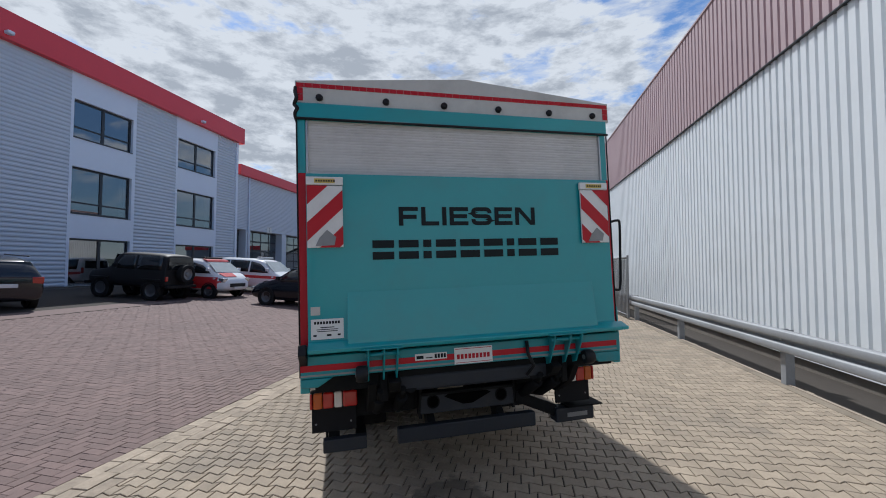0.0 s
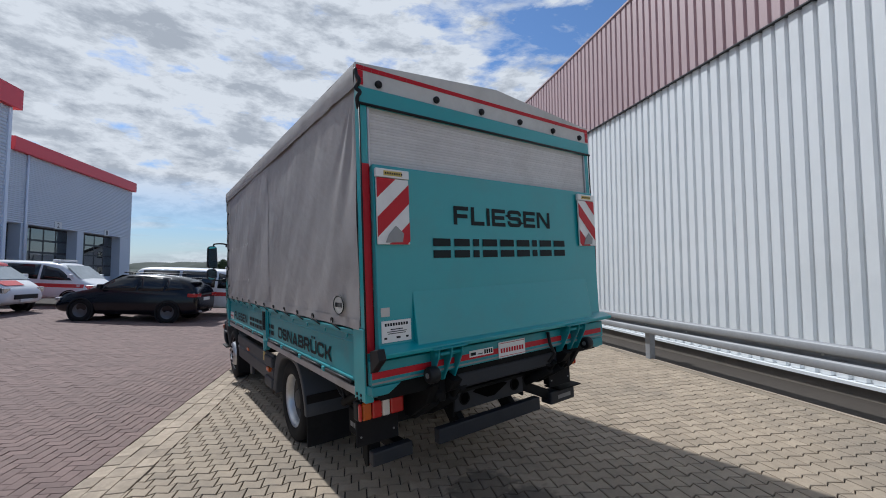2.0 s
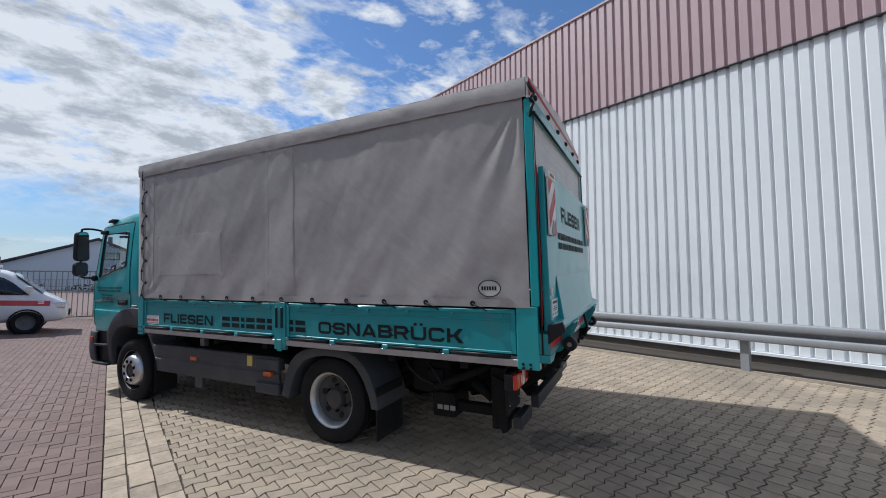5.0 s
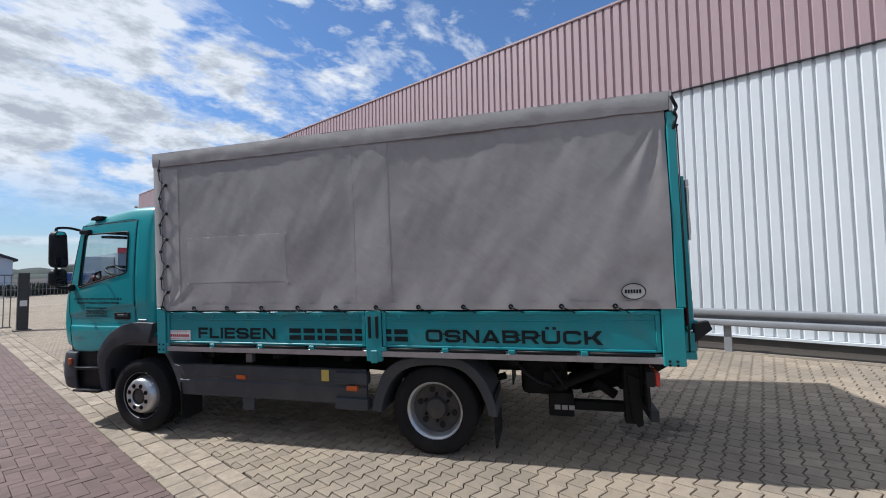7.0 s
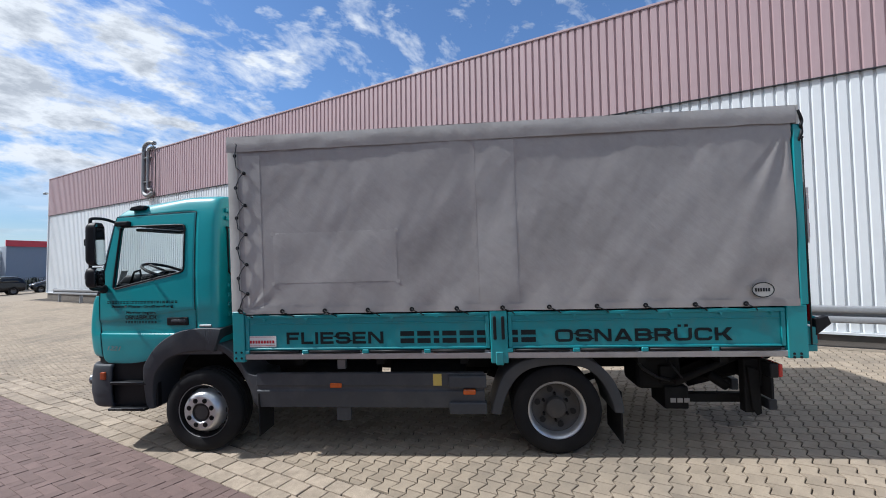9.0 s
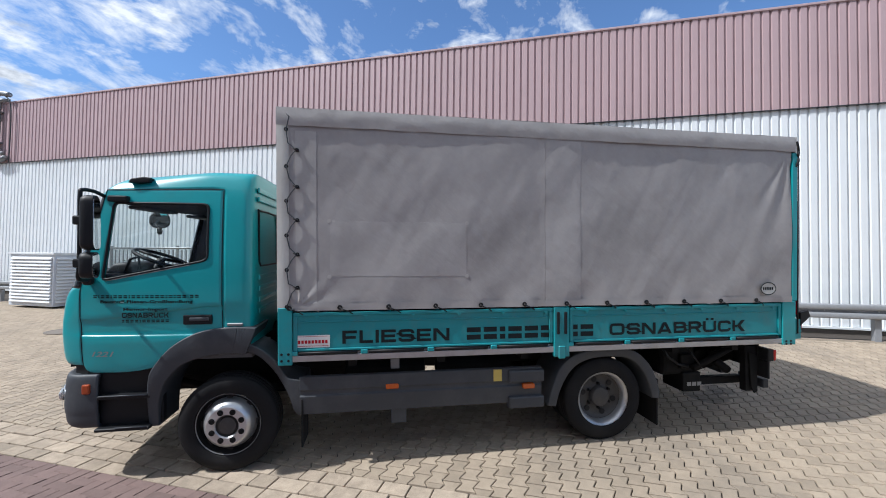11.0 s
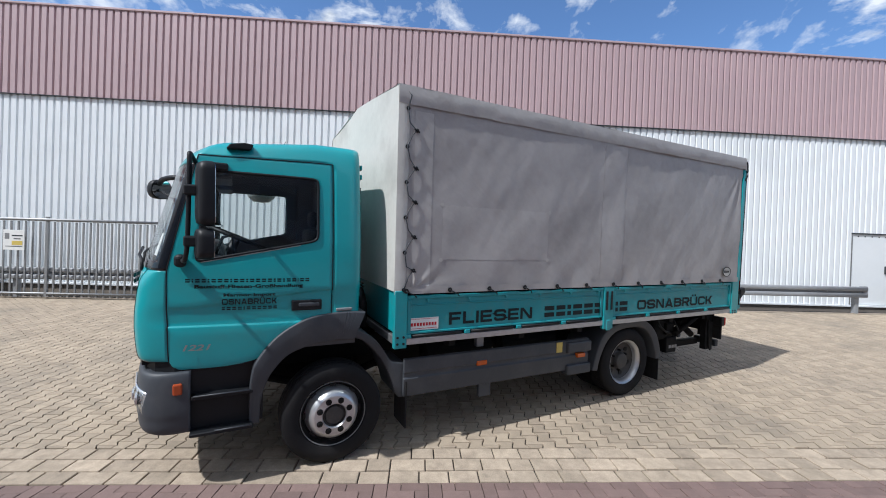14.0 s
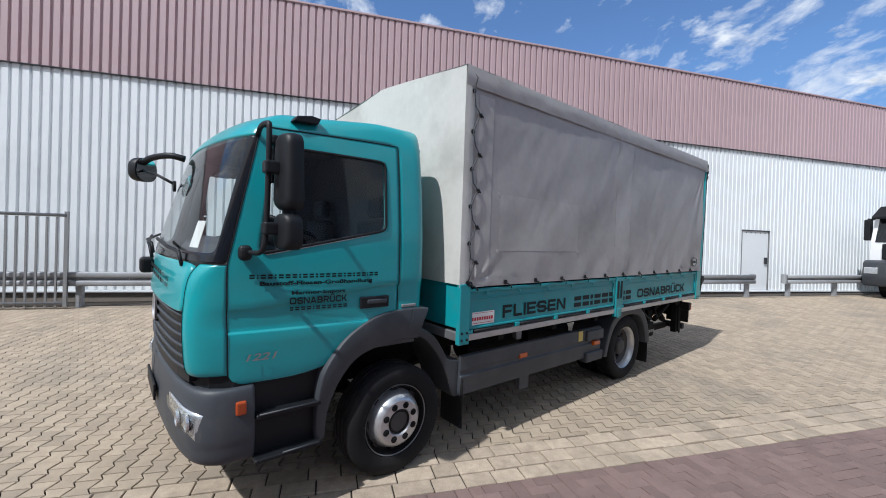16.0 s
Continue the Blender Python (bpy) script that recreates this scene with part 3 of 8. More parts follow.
# ---- sliding gate parked along the hall ----
def bar_gate(name, y0, y1, x, label, x1=None):
    """A gate of upright bars from (x, y0) to (x1 or x, y1)."""
    x1 = x if x1 is None else x1
    g = root(name, Matrix(), label, "gate")
    length = math.hypot(x1 - x, y1 - y0)
    at_ = lambda f: (x + (x1 - x) * f, y0 + (y1 - y0) * f)
    for lo, hi in ((1.86, 1.95), (0.09, 0.16)):
        (xa, ya), (xb, yb) = at_(0), at_(1)
        za, zb = yard_z(xa, ya), yard_z(xb, yb)
        part("rail", tube([(xa, ya, za + (lo + hi) / 2), (xb, yb, zb + (lo + hi) / 2)], (hi - lo) / 2, 4), GALV, g)
    n = int(length / 0.165)
    for i in range(n + 1):
        px, py = at_(i / n)
        z = yard_z(px, py)
        heavy = i in (0, n) or i % 16 == 0
        h = 0.032 if heavy else 0.017
        part("gate_post" if heavy else "bar", cube((px - h * 0.8, py - h, z + 0.05), (px + h * 0.8, py + h, z + (1.98 if heavy else 1.86))), GALV, g)
    return g


gate = bar_gate("sliding_gate", 10.30, 16.75, 3.70, "grey steel bar gate slid open along the hall")
sign = part("notice", cube((3.60, 13.38, 1.20), (3.615, 13.86, 1.68), 0.003), WHITE_FILM, gate, "white notice with yellow field")
part("yellow_field", cube((3.597, 13.42, 1.32), (3.5995, 13.66, 1.42)), YELLOW_FILM, sign)
part("grey_mark", cube((3.597, 13.72, 1.46), (3.5995, 13.82, 1.60)), GALV, sign)
part("print_bar", cube((3.597, 13.42, 1.53), (3.5995, 13.66, 1.56)), DARK_FRAME, sign)
part("print_bar", cube((3.597, 13.46, 1.46), (3.5995, 13.62, 1.48)), DARK_FRAME, sign)
part("print_bar", cube((3.597, 13.42, 1.28), (3.5995, 13.80, 1.295)), DARK_FRAME, sign)

box_z = yard_z(3.3, 17.8)
cabinet = root("louvred_cabinet", Matrix(), "white metal outdoor cabinet with louvred sides", "cabinet")
part("body", cube((3.02, 17.02, box_z + 0.06), (3.80, 19.0, box_z + 1.70), 0.006), GREY_SHEET, cabinet)
part("top", cube((2.98, 16.98, box_z + 1.702), (3.84, 19.04, box_z + 1.77), 0.008), WHITE_SHEET, cabinet)
for i in range(14):
    z = box_z + 0.18 + i * 0.105
    part("slat", prism([(3.015, z), (2.965, z - 0.005), (2.960, z + 0.012), (3.015, z + 0.085)], 17.10, 18.90, "y"), WHITE_SHEET, cabinet)
    bm = prism([(17.015, z), (16.965, z - 0.005), (16.960, z + 0.012), (17.015, z + 0.085)], 3.08, 3.74, "x")
    part("slat", bm, WHITE_SHEET, cabinet)
manhole = root("drain_cover", Matrix.Translation((0.72, 12.73, yard_z(0.72, 12.73))), "round iron drain cover set in the paving", "drain cover")
part("cover", lathe([(0.0, 1e-4), (0.004, 0.30), (0.0, 0.36), (0.006, 0.37), (0.006, 0.42), (-0.02, 0.42)], "z", (0, 0, 0.002), 32), CONCRETE, manhole)

# shrub in a tub behind the gate
LEAF = mat("shrub_leaves", (0.05, 0.085, 0.03), 0.7, var=0.4, scale=30, island=0.35)


def leaf_cloud(centre, radii, count, size, seed):
    rng = random.Random(seed)
    bm = bmesh.new()
    for _ in range(count):
        while True:
            p = Vector((rng.uniform(-1, 1), rng.uniform(-1, 1), rng.uniform(-1, 1)))
            if 0.25 < p.length < 1:
                break
        p *= 0.75 + 0.35 * noise.noise(p * 2.3 + Vector((seed, 0, 0)))
        c = Vector(centre) + Vector((p.x * radii[0], p.y * radii[1], p.z * radii[2]))
        a = Vector((rng.gauss(0, 1), rng.gauss(0, 1), rng.gauss(0, 1))).normalized()
        b = a.orthogonal().normalized()
        w = size * rng.uniform(0.6, 1.3)
        bm.faces.new([bm.verts.new(q) for q in (c - a * w, c + b * w * 0.45, c + a * w, c - b * w * 0.45)])
    return bm


sz = yard_z(4.2, 15.6)
shrub = root("shrub", Matrix.Translation((4.2, 15.6, sz)), "dark green shrub growing behind the gate", "shrub")
part("stem", tube([(0, 0, -0.1), (0.03, 0, 0.5), (0, 0.05, 1.1)], 0.03, 6), SOIL, shrub)
part("foliage", leaf_cloud((0, 0, 0.85), (0.34, 0.55, 0.75), 900, 0.05, 4), LEAF, shrub)

# ---- office building ----
OFF_X = -20.7
WIN = glass("office_glass", (0.30, 0.34, 0.36), 0.0, 0.30)
ROOM = mat("dim_room", (0.10, 0.105, 0.11), 0.9, var=0.3, scale=0.8)
BLIND = mat("white_blind", (0.62, 0.63, 0.64), 0.8, var=0.1, scale=2)


def wave_sheet(y0, y1, z0, z1, x0, pitch=0.20, depth=0.035, holes=()):
    """Sheet with horizontal corrugation, facing +x."""
    bm = bmesh.new()
    n = int((z1 - z0) / pitch)
    prof = []
    for k in range(n):
        z = z0 + k * pitch
        prof += [(z, x0), (z + pitch * 0.25, x0 + depth), (z + pitch * 0.55, x0 + depth), (z + pitch * 0.8, x0)]
    prof.append((z0 + n * pitch, x0))
    a = [bm.verts.new((x, y0, z)) for z, x in prof]
    b = [bm.verts.new((x, y1, z)) for z, x in prof]
    for k in range(len(prof) - 1):
        bm.faces.new((a[k], b[k], b[k + 1], a[k + 1]))
    return bm


office = root("office_building", Matrix(), "three-storey office building in grey corrugated sheet, red roof fascia", "building", kind="structure")
part("core", cube((OFF_X - 14, -12, -0.5), (OFF_X - 0.80, 24.5, 11.2)), ROOM, office)
part("fascia", cube((OFF_X - 14.3, -12.3, 11.10), (OFF_X + 0.30, 24.95, 12.3), 0.03, 2), RED_TRIM, office)
part("plinth", cube((OFF_X - 0.79, -12, -0.5), (OFF_X - 0.02, 24.4, 0.70)), CONCRETE, office)
solid = [(-12.0, -4.2), (-0.7, 2.0), (5.5, 12.66), (16.08, 18.81), (22.37, 24.30)]
for y0, y1 in solid:
    part("cladding", wave_sheet(y0, y1, 0.70, 11.1, OFF_X), GREY_SHEET, office)
    part("wall", cube((OFF_X - 0.79, y0, 0.70), (OFF_X - 0.005, y1, 11.1)), GREY_SHEET, office)
part("corner_trim", cube((OFF_X - 0.1, 24.30, 0.4), (OFF_X + 0.10, 24.52, 11.1), 0.01), PALE_PANEL, office)
for y0, y1 in ((12.66, 16.08), (18.81, 22.37), (2.0, 5.5), (-4.2, -0.7)):
    w0, w1 = y0 + 0.14, y1 - 0.20
    levels = ((0.76, 3.02), (4.22, 6.50), (7.92, 9.80))
    edges = [0.70, 0.76, 3.02, 4.22, 6.50, 7.92, 9.80, 11.1]
    for k in range(0, 8, 2):
        part("panel", cube((OFF_X - 0.79, y0, edges[k]), (OFF_X + 0.03, y1, edges[k + 1])), PALE_PANEL, office)
    for z0, z1 in levels:
        part("pier", cube((OFF_X - 0.79, y0, z0), (OFF_X + 0.03, w0, z1)), PALE_PANEL, office)
        part("pier", cube((OFF_X - 0.79, w1, z0), (OFF_X + 0.03, y1, z1)), PALE_PANEL, office)
        win = part("window", cube((OFF_X - 0.20, w0, z0), (OFF_X - 0.12, w0 + 0.09, z1)), DARK_FRAME, office, "dark framed office window")
        part("frame", cube((OFF_X - 0.20, w1 - 0.09, z0), (OFF_X - 0.12, w1, z1)), DARK_FRAME, win)
        mid_y = (w0 + w1) / 2
        part("mullion", cube((OFF_X - 0.20, mid_y - 0.07, z0), (OFF_X - 0.12, mid_y + 0.07, z1)), DARK_FRAME, win)
        for za, zb in ((z0, z0 + 0.09), (z1 - 0.09, z1)) + (((z0 + 0.52, z0 + 0.59),) if z0 > 1 else ()):
            part("frame", cube((OFF_X - 0.199, w0 + 0.09, za), (OFF_X - 0.121, mid_y - 0.07, zb)), DARK_FRAME, win)
            part("frame", cube((OFF_X - 0.199, mid_y + 0.07, za), (OFF_X - 0.121, w1 - 0.09, zb)), DARK_FRAME, win)
        pane = part("pane", cube((OFF_X - 0.165, w0 + 0.05, z0 + 0.05), (OFF_X - 0.155, mid_y, z1 - 0.05)), WIN, win)
        pane = part("pane", cube((OFF_X - 0.165, mid_y, z0 + 0.05), (OFF_X - 0.155, w1 - 0.05, z1 - 0.05)), WIN, win)
        part("sill", cube((OFF_X - 0.12, w0, z0 - 0.03), (OFF_X + 0.06, w1, z0 - 0.002)), DARK_FRAME, win)
        if z0 > 7:
            part("blind", cube((OFF_X - 0.30, w0 + 0.05, z0 + 0.55), (OFF_X - 0.28, w1 - 0.05, z1)), BLIND, win)
for y in (9.8, 20.4):
    part("fascia_lamp", cube((OFF_X + 0.30, y, 11.25), (OFF_X + 0.55, y + 0.25, 11.40), 0.03), PALE_PANEL, office)

low = root("workshop_hall", Matrix(), "lower grey workshop hall with sectional gates and red roof fascia", "hall", kind="structure")
LX = OFF_X - 0.25
gates = ((24.75, 26.0), (26.55, 31.1), (31.8, 36.6))
GT, GB = 4.55, 0.25
part("core", cube((LX - 20, 24.6, -0.5), (LX - 0.9, 38.2, 8.8)), ROOM, low)
part("fascia", cube((LX - 20.3, 24.96, 8.80), (LX + 0.25, 38.45, 9.62), 0.03, 2), RED_TRIM, low)
part("wall", cube((LX - 0.89, 24.55, GT), (LX - 0.01, 38.2, 8.8)), GREY_SHEET, low)
part("cladding", wave_sheet(24.55, 38.2, GT, 8.8, LX, 0.12, 0.02), GREY_SHEET, low)
cuts = [24.55] + [v for g_ in gates for v in g_] + [38.2]
for a, b in zip(cuts[::2], cuts[1::2]):
    part("pier", cube((LX - 0.89, a, -0.4), (LX + 0.02, b, GT - 0.001)), GREY_SHEET, low)
part("downpipe", tube([(LX + 0.08, 28.55 - 2.3, 0.3), (LX + 0.08, 28.55 - 2.3, 8.8)], 0.06, 8), PALE_PANEL, low)
for i, (a, b) in enumerate(gates):
    g = part("sectional_gate", cube((LX - 0.66, a, GB), (LX - 0.62, b, GT)), DARK_FRAME, low, "sectional gate with glazed panels")
    cols = max(1, round((b - a) / 1.1))
    for c in range(cols):
        for r_ in range(4):
            z0 = 1.35 + r_ * 0.80
            y0 = a + (b - a) * c / cols + 0.07
            part("pane", cube((LX - 0.62, y0, z0), (LX - 0.60, a + (b - a) * (c + 1) / cols - 0.07, z0 + 0.68)), WIN, g)
    part("lower_panel", cube((LX - 0.62, a + 0.05, GB + 0.05), (LX - 0.59, b - 0.05, 1.25)), GREY_SHEET, g)
for y, n_ in ((29.1, "2"), (34.6, "1")):
    plate_ = part("number_plate", cube((LX + 0.03, y - 0.33, 4.52), (LX + 0.05, y + 0.33, 5.02)), WHITE_FILM, low, "white gate number")
    words("digit", n_, DARK_FRAME, plate_, Matrix(((0, 0, 1, LX + 0.052), (1, 0, 0, y - 0.11), (0, 1, 0, 4.60), (0, 0, 0, 1))), 0.22, 0.34, 0.002)

# ---- entrance fence and far things ----
fence = root("entrance_fence", Matrix(), "grey steel bar fence at the yard entrance", "fence")
zf = -0.26
for z in (zf + 0.12, zf + 1.95):
    part("rail", tube([(-3.0, 19.9, z), (-11.5, 19.9, z)], 0.03, 4), GALV, fence)
for i in range(52):
    x = -3.05 - i * 0.165
    part("bar", cube((x - 0.014, 19.886, zf + 0.1), (x + 0.014, 19.914, zf + 1.95)), GALV, fence)
pillar = root("gate_pillar", Matrix.Translation((-2.80, 19.3, -0.24)), "dark grey steel gate pillar with a small sign", "pillar")
part("column", cube((-0.14, -0.14, 0), (0.14, 0.14, 2.0), 0.01), DARK_FRAME, pillar)
part("foot", cube((-0.22, -0.22, -0.05), (0.22, 0.22, 0.04), 0.01), CONCRETE, pillar)
part("sign", cube((-0.09, -0.152, 0.85), (0.09, -0.142, 1.05)), WHITE_FILM, pillar)
HOUSE = mat("pale_plaster", (0.74, 0.75, 0.76), 0.9, var=0.08, scale=0.4)
ROOF = mat("dark_roof_tiles", (0.07, 0.06, 0.06), 0.8, var=0.2, scale=3)
house = root("far_house", Matrix(), "pale rendered building with a dark low-pitched roof", "house")
part("wall", prism([(-16.0, -0.5), (1.2, -0.5), (1.2, 3.6), (-5.0, 6.3), (-16.0, 2.2)], 70.0, 80.0, "y"), HOUSE, house)
part("roof", prism([(1.6, 3.5), (1.6, 3.75), (-5.0, 6.65), (-16.4, 2.4), (-16.4, 2.15), (-5.0, 6.35)], 69.6, 80.4, "y"), ROOF, house)
part("chimney", cube((-4.0, 72, 6.2), (-3.5, 72.6, 7.0)), ROOF, house)
w_ = part("window", cube((-4.7, 69.94, 3.7), (-2.6, 69.99, 4.7)), DARK_FRAME, house)
part("pane", cube((-4.6, 69.92, 3.8), (-2.7, 69.938, 4.6)), WIN, w_)
w_ = part("window", cube((-4.7, 69.94, 1.2), (-2.6, 69.99, 2.4)), DARK_FRAME, house)
part("pane", cube((-4.6, 69.92, 1.3), (-2.7, 69.938, 2.3)), WIN, w_)
FAR_SHEET = mat("slate_grey_sheet", (0.30, 0.33, 0.38), 0.6, var=0.06, scale=0.3)
far = root("far_hall", Matrix(), "distant grey flat-roofed hall with red fascia", "hall")
part("wall", cube((13.6, 80, -0.5), (34, 100, 5.2)), FAR_SHEET, far)
part("side", cube((9.5, 82, -0.5), (13.58, 100, 4.6)), WHITE_SHEET, far)
part("fascia", cube((13.5, 79.8, 5.2), (34.2, 79.99, 6.05)), RED_TRIM, far)
part("window_band", cube((9.48, 84, 2.2), (9.5, 98, 3.6)), WIN, far)
DARK_HEDGE = mat("dusty_hedge", (0.035, 0.045, 0.032), 0.9, var=0.4, scale=2, island=0.3)
BLUE_BOX = mat("blue_container_paint", (0.03, 0.09, 0.28), 0.5, var=0.1, scale=0.5)
crate = root("blue_container", Matrix.Translation((4.6, 62.0, -0.4)), "blue steel container behind the far fence", "container")
part("body", cube((-1.2, -1.2, 0.0), (2.5, 1.2, 2.36), 0.04, 2), BLUE_BOX, crate)
for i in range(9):
    part("rib", cube((-1.0 + i * 0.4, -1.24, 0.15), (-0.88 + i * 0.4, -1.201, 2.2)), BLUE_BOX, crate)
far_fence = root("far_fence", Matrix(), "grey mesh fence along the far road", "fence")
for z in (-0.08, 0.5, 1.12):
    part("rail", tube([(-9.0, 50.5, z), (9.5, 50.5, z)], 0.025, 4), GALV, far_fence)
for i in range(75):
    part("bar", cube((-9.0 + i * 0.25 - 0.015, 50.485, -0.25), (-9.0 + i * 0.25 + 0.015, 50.515, 1.15)), GALV, far_fence)
hedge = root("far_hedge", Matrix(), "dark hedge and stacked goods along the far road", "hedge", kind="stuff")
part("foliage", leaf_cloud((6.0, 58, 0.2), (14, 1.0, 1.0), 5000, 0.22, 11), DARK_HEDGE, hedge)
part("foliage", leaf_cloud((-24, 64, 0.6), (16, 1.5, 1.5), 5000, 0.3, 12), DARK_HEDGE, hedge)
WOODS = mat("distant_woods", (0.040, 0.052, 0.042), 0.95, var=0.4, scale=0.02, stain=(0.07, 0.085, 0.06), stain_scale=0.008, stain_amount=0.5)


def ridge(name, y, x0, x1, base, height, seed, material, label, rough=0.25):
    """A long wooded hill with an uneven crest."""
    def at_(u, v):
        x = x0 + (x1 - x0) * u
        h = height * (0.75 + 0.5 * noise.noise(Vector((x * 0.0022 + seed, seed, 0)))) + height * rough * 0.25 * noise.noise(Vector((x * 0.03, seed, 1))) + height * 0.05 * noise.noise(Vector((x * 0.2, seed, 2)))
        return (x, y + 260 * v * v, base + h * math.sin(min(1, v * 1.25) * math.pi / 2))
    return tagged(finish(name, grid_sheet(420, 6, at_), material, smooth=True), label, "hill", kind="structure")


ridge("backdrop_hill", 620, -1400, 1400, -2, 8, 3.0, WOODS, "low wooded rise in the distance")
ridge("backdrop_woods", 900, -1500, 1500, -2, 27, 7.0, WOODS, "dark wooded ridge on the horizon", 1.1)

tree = root("far_tree", Matrix.Translation((-18.6, 57, 0.45)), "broad dark green tree beyond the yard", "tree")
part("trunk", tube([(0, 0, -0.5), (0.05, 0, 0.9), (0.0, 0.05, 1.9)], 0.12, 8), SOIL, tree)
part("crown", leaf_cloud((0, 0, 1.95), (1.05, 1.0, 1.0), 2000, 0.12, 21), LEAF, tree)


# ---- the truck: x to its right, y forward from the rear of the body, z up from the paving ----
truck = root("box_truck", TRUCK, "teal truck with grey tarpaulin body and raised tail lift", "truck")
SIDE_TEXT = Matrix(((0, 0, -1, 0), (-1, 0, 0, 0), (0, 1, 0, 0), (0, 0, 0, 1)))     # read from the truck's left
REAR_TEXT = Matrix(((1, 0, 0, 0), (0, 0, -1, 0), (0, 1, 0, 0), (0, 0, 0, 1)))      # read from behind
FRONT_TEXT = Matrix(((-1, 0, 0, 0), (0, 0, 1, 0), (0, 1, 0, 0), (0, 0, 0, 1)))     # read from ahead


def at(m, x, y, z):
    return Matrix.Translation((x, y, z)) @ m


def bars(name, widths, gap, height, material, parent, m, width, depth=0.002):
    """Plain bars in place of a name: two lying ones for each of its characters."""
    total = sum(widths) + gap * (len(widths) - 1)
    k, x = width / total, 0.0
    made = []
    for w in widths:
        for lo, hi in ((0.0, 0.40), (0.60, 1.0)):
            bm = bmesh.new()
            bm.faces.new([bm.verts.new((x + u * w * k, v * height, depth)) for u, v in ((0, lo), (1, lo), (1, hi), (0, hi))])
            bmesh.ops.transform(bm, matrix=m, verts=bm.verts)
            made.append(part(name, bm, material, parent))
        x += (w + gap) * k
    return made


# wide square-shouldered capitals: strokes in a box of height 1, (width, open lines, closed lines, slanting bars)
HS = 0.11
CAPITALS = {
    "F": (0.95, [[(HS, 0), (HS, 1 - HS), (0.95, 1 - HS)], [(HS, 0.47), (0.88, 0.47)]], []),
    "L": (0.90, [[(HS, 1), (HS, HS), (0.90, HS)]], []),
    "I": (0.22, [[(HS, 0), (HS, 1)]], []),
    "E": (0.98, [[(0.98, 1 - HS), (HS, 1 - HS), (HS, HS), (0.98, HS)], [(HS, 0.5), (0.92, 0.5)]], []),
    "S": (1.10, [[(0.99, 0.66), (0.99, 1 - HS), (HS, 1 - HS), (HS, 0.5), (0.99, 0.5), (0.99, HS), (HS, HS), (HS, 0.34)]], []),
    "N": (1.12, [[(HS, 0), (HS, 1)], [(1.01, 0), (1.01, 1)]], [(0.0, 1, 0.84, 0, 0.28)]),
    "O": (1.20, [[(0.6, 1 - HS), (HS, 1 - HS), (HS, HS), (1.09, HS), (1.09, 1 - HS), (0.6, 1 - HS)]], []),
    "A": (1.20, [[(0.30, 0.25), (0.90, 0.25)]], [(0.0, 0, 0.47, 1, 0.26), (0.94, 0, 0.47, 1, 0.26)]),
    "B": (1.10, [[(HS, 0), (HS, 1)], [(HS, 1 - HS), (0.94, 1 - HS), (0.94, 0.51), (HS, 0.51)], [(0.60, 0.51), (0.99, 0.51), (0.99, HS), (HS, HS)]], []),
    "R": (1.10, [[(HS, 0), (HS, 1)], [(HS, 1 - HS), (0.97, 1 - HS), (0.97, 0.45), (HS, 0.45)]], [(0.82, 0, 0.52, 0.42, 0.27)]),
    "U": (1.14, [[(HS, 1), (HS, HS), (1.03, HS), (1.03, 1)]], []),
    "C": (1.12, [[(1.01, 0.68), (1.01, 1 - HS), (HS, 1 - HS), (HS, HS), (1.01, HS), (1.01, 0.32)]], []),
    "K": (1.12, [[(HS, 0), (HS, 1)], [(HS, 0.48), (0.42, 0.48)]], [(0.34, 0.45, 0.76, 1, 0.33), (0.78, 0, 0.36, 0.55, 0.33)]),
}
ROUND_ONES = "SOBRUCÜ"


def stroke_outline(pts, half):
    """Both sides of a line of even breadth, mitred at its bends."""
    left, right = [], []
    for i, p in enumerate(pts):
        a = (p - pts[i - 1]).normalized() if i else (pts[1] - p).normalized()
        b = (pts[i + 1] - p).normalized() if i < len(pts) - 1 else a
        na, nb = Vector((-a.y, a.x)), Vector((-b.y, b.x))
        m_ = (na + nb).normalized()
        m_ = m_ * (half / max(0.35, m_.dot(na)))
        left.append(p + m_)
        right.append(p - m_)
    return left, right


def soften(pts, r):
    """Round the inner bends of a line."""
    out_ = [Vector(pts[0])]
    for i in range(1, len(pts) - 1):
        p, a, b = Vector(pts[i]), Vector(pts[i - 1]), Vector(pts[i + 1])
        ra = min(r, (a - p).length * (0.95 if i == 1 else 0.5))
        rb = min(r, (b - p).length * (0.95 if i == len(pts) - 2 else 0.5))
        p0, p1 = p + (a - p).normalized() * ra, p + (b - p).normalized() * rb
        for k in range(5):
            t = k / 4
            out_.append(p0 * (1 - t) ** 2 + p * 2 * t * (1 - t) + p1 * t * t)
    out_.append(Vector(pts[-1]))
    return out_


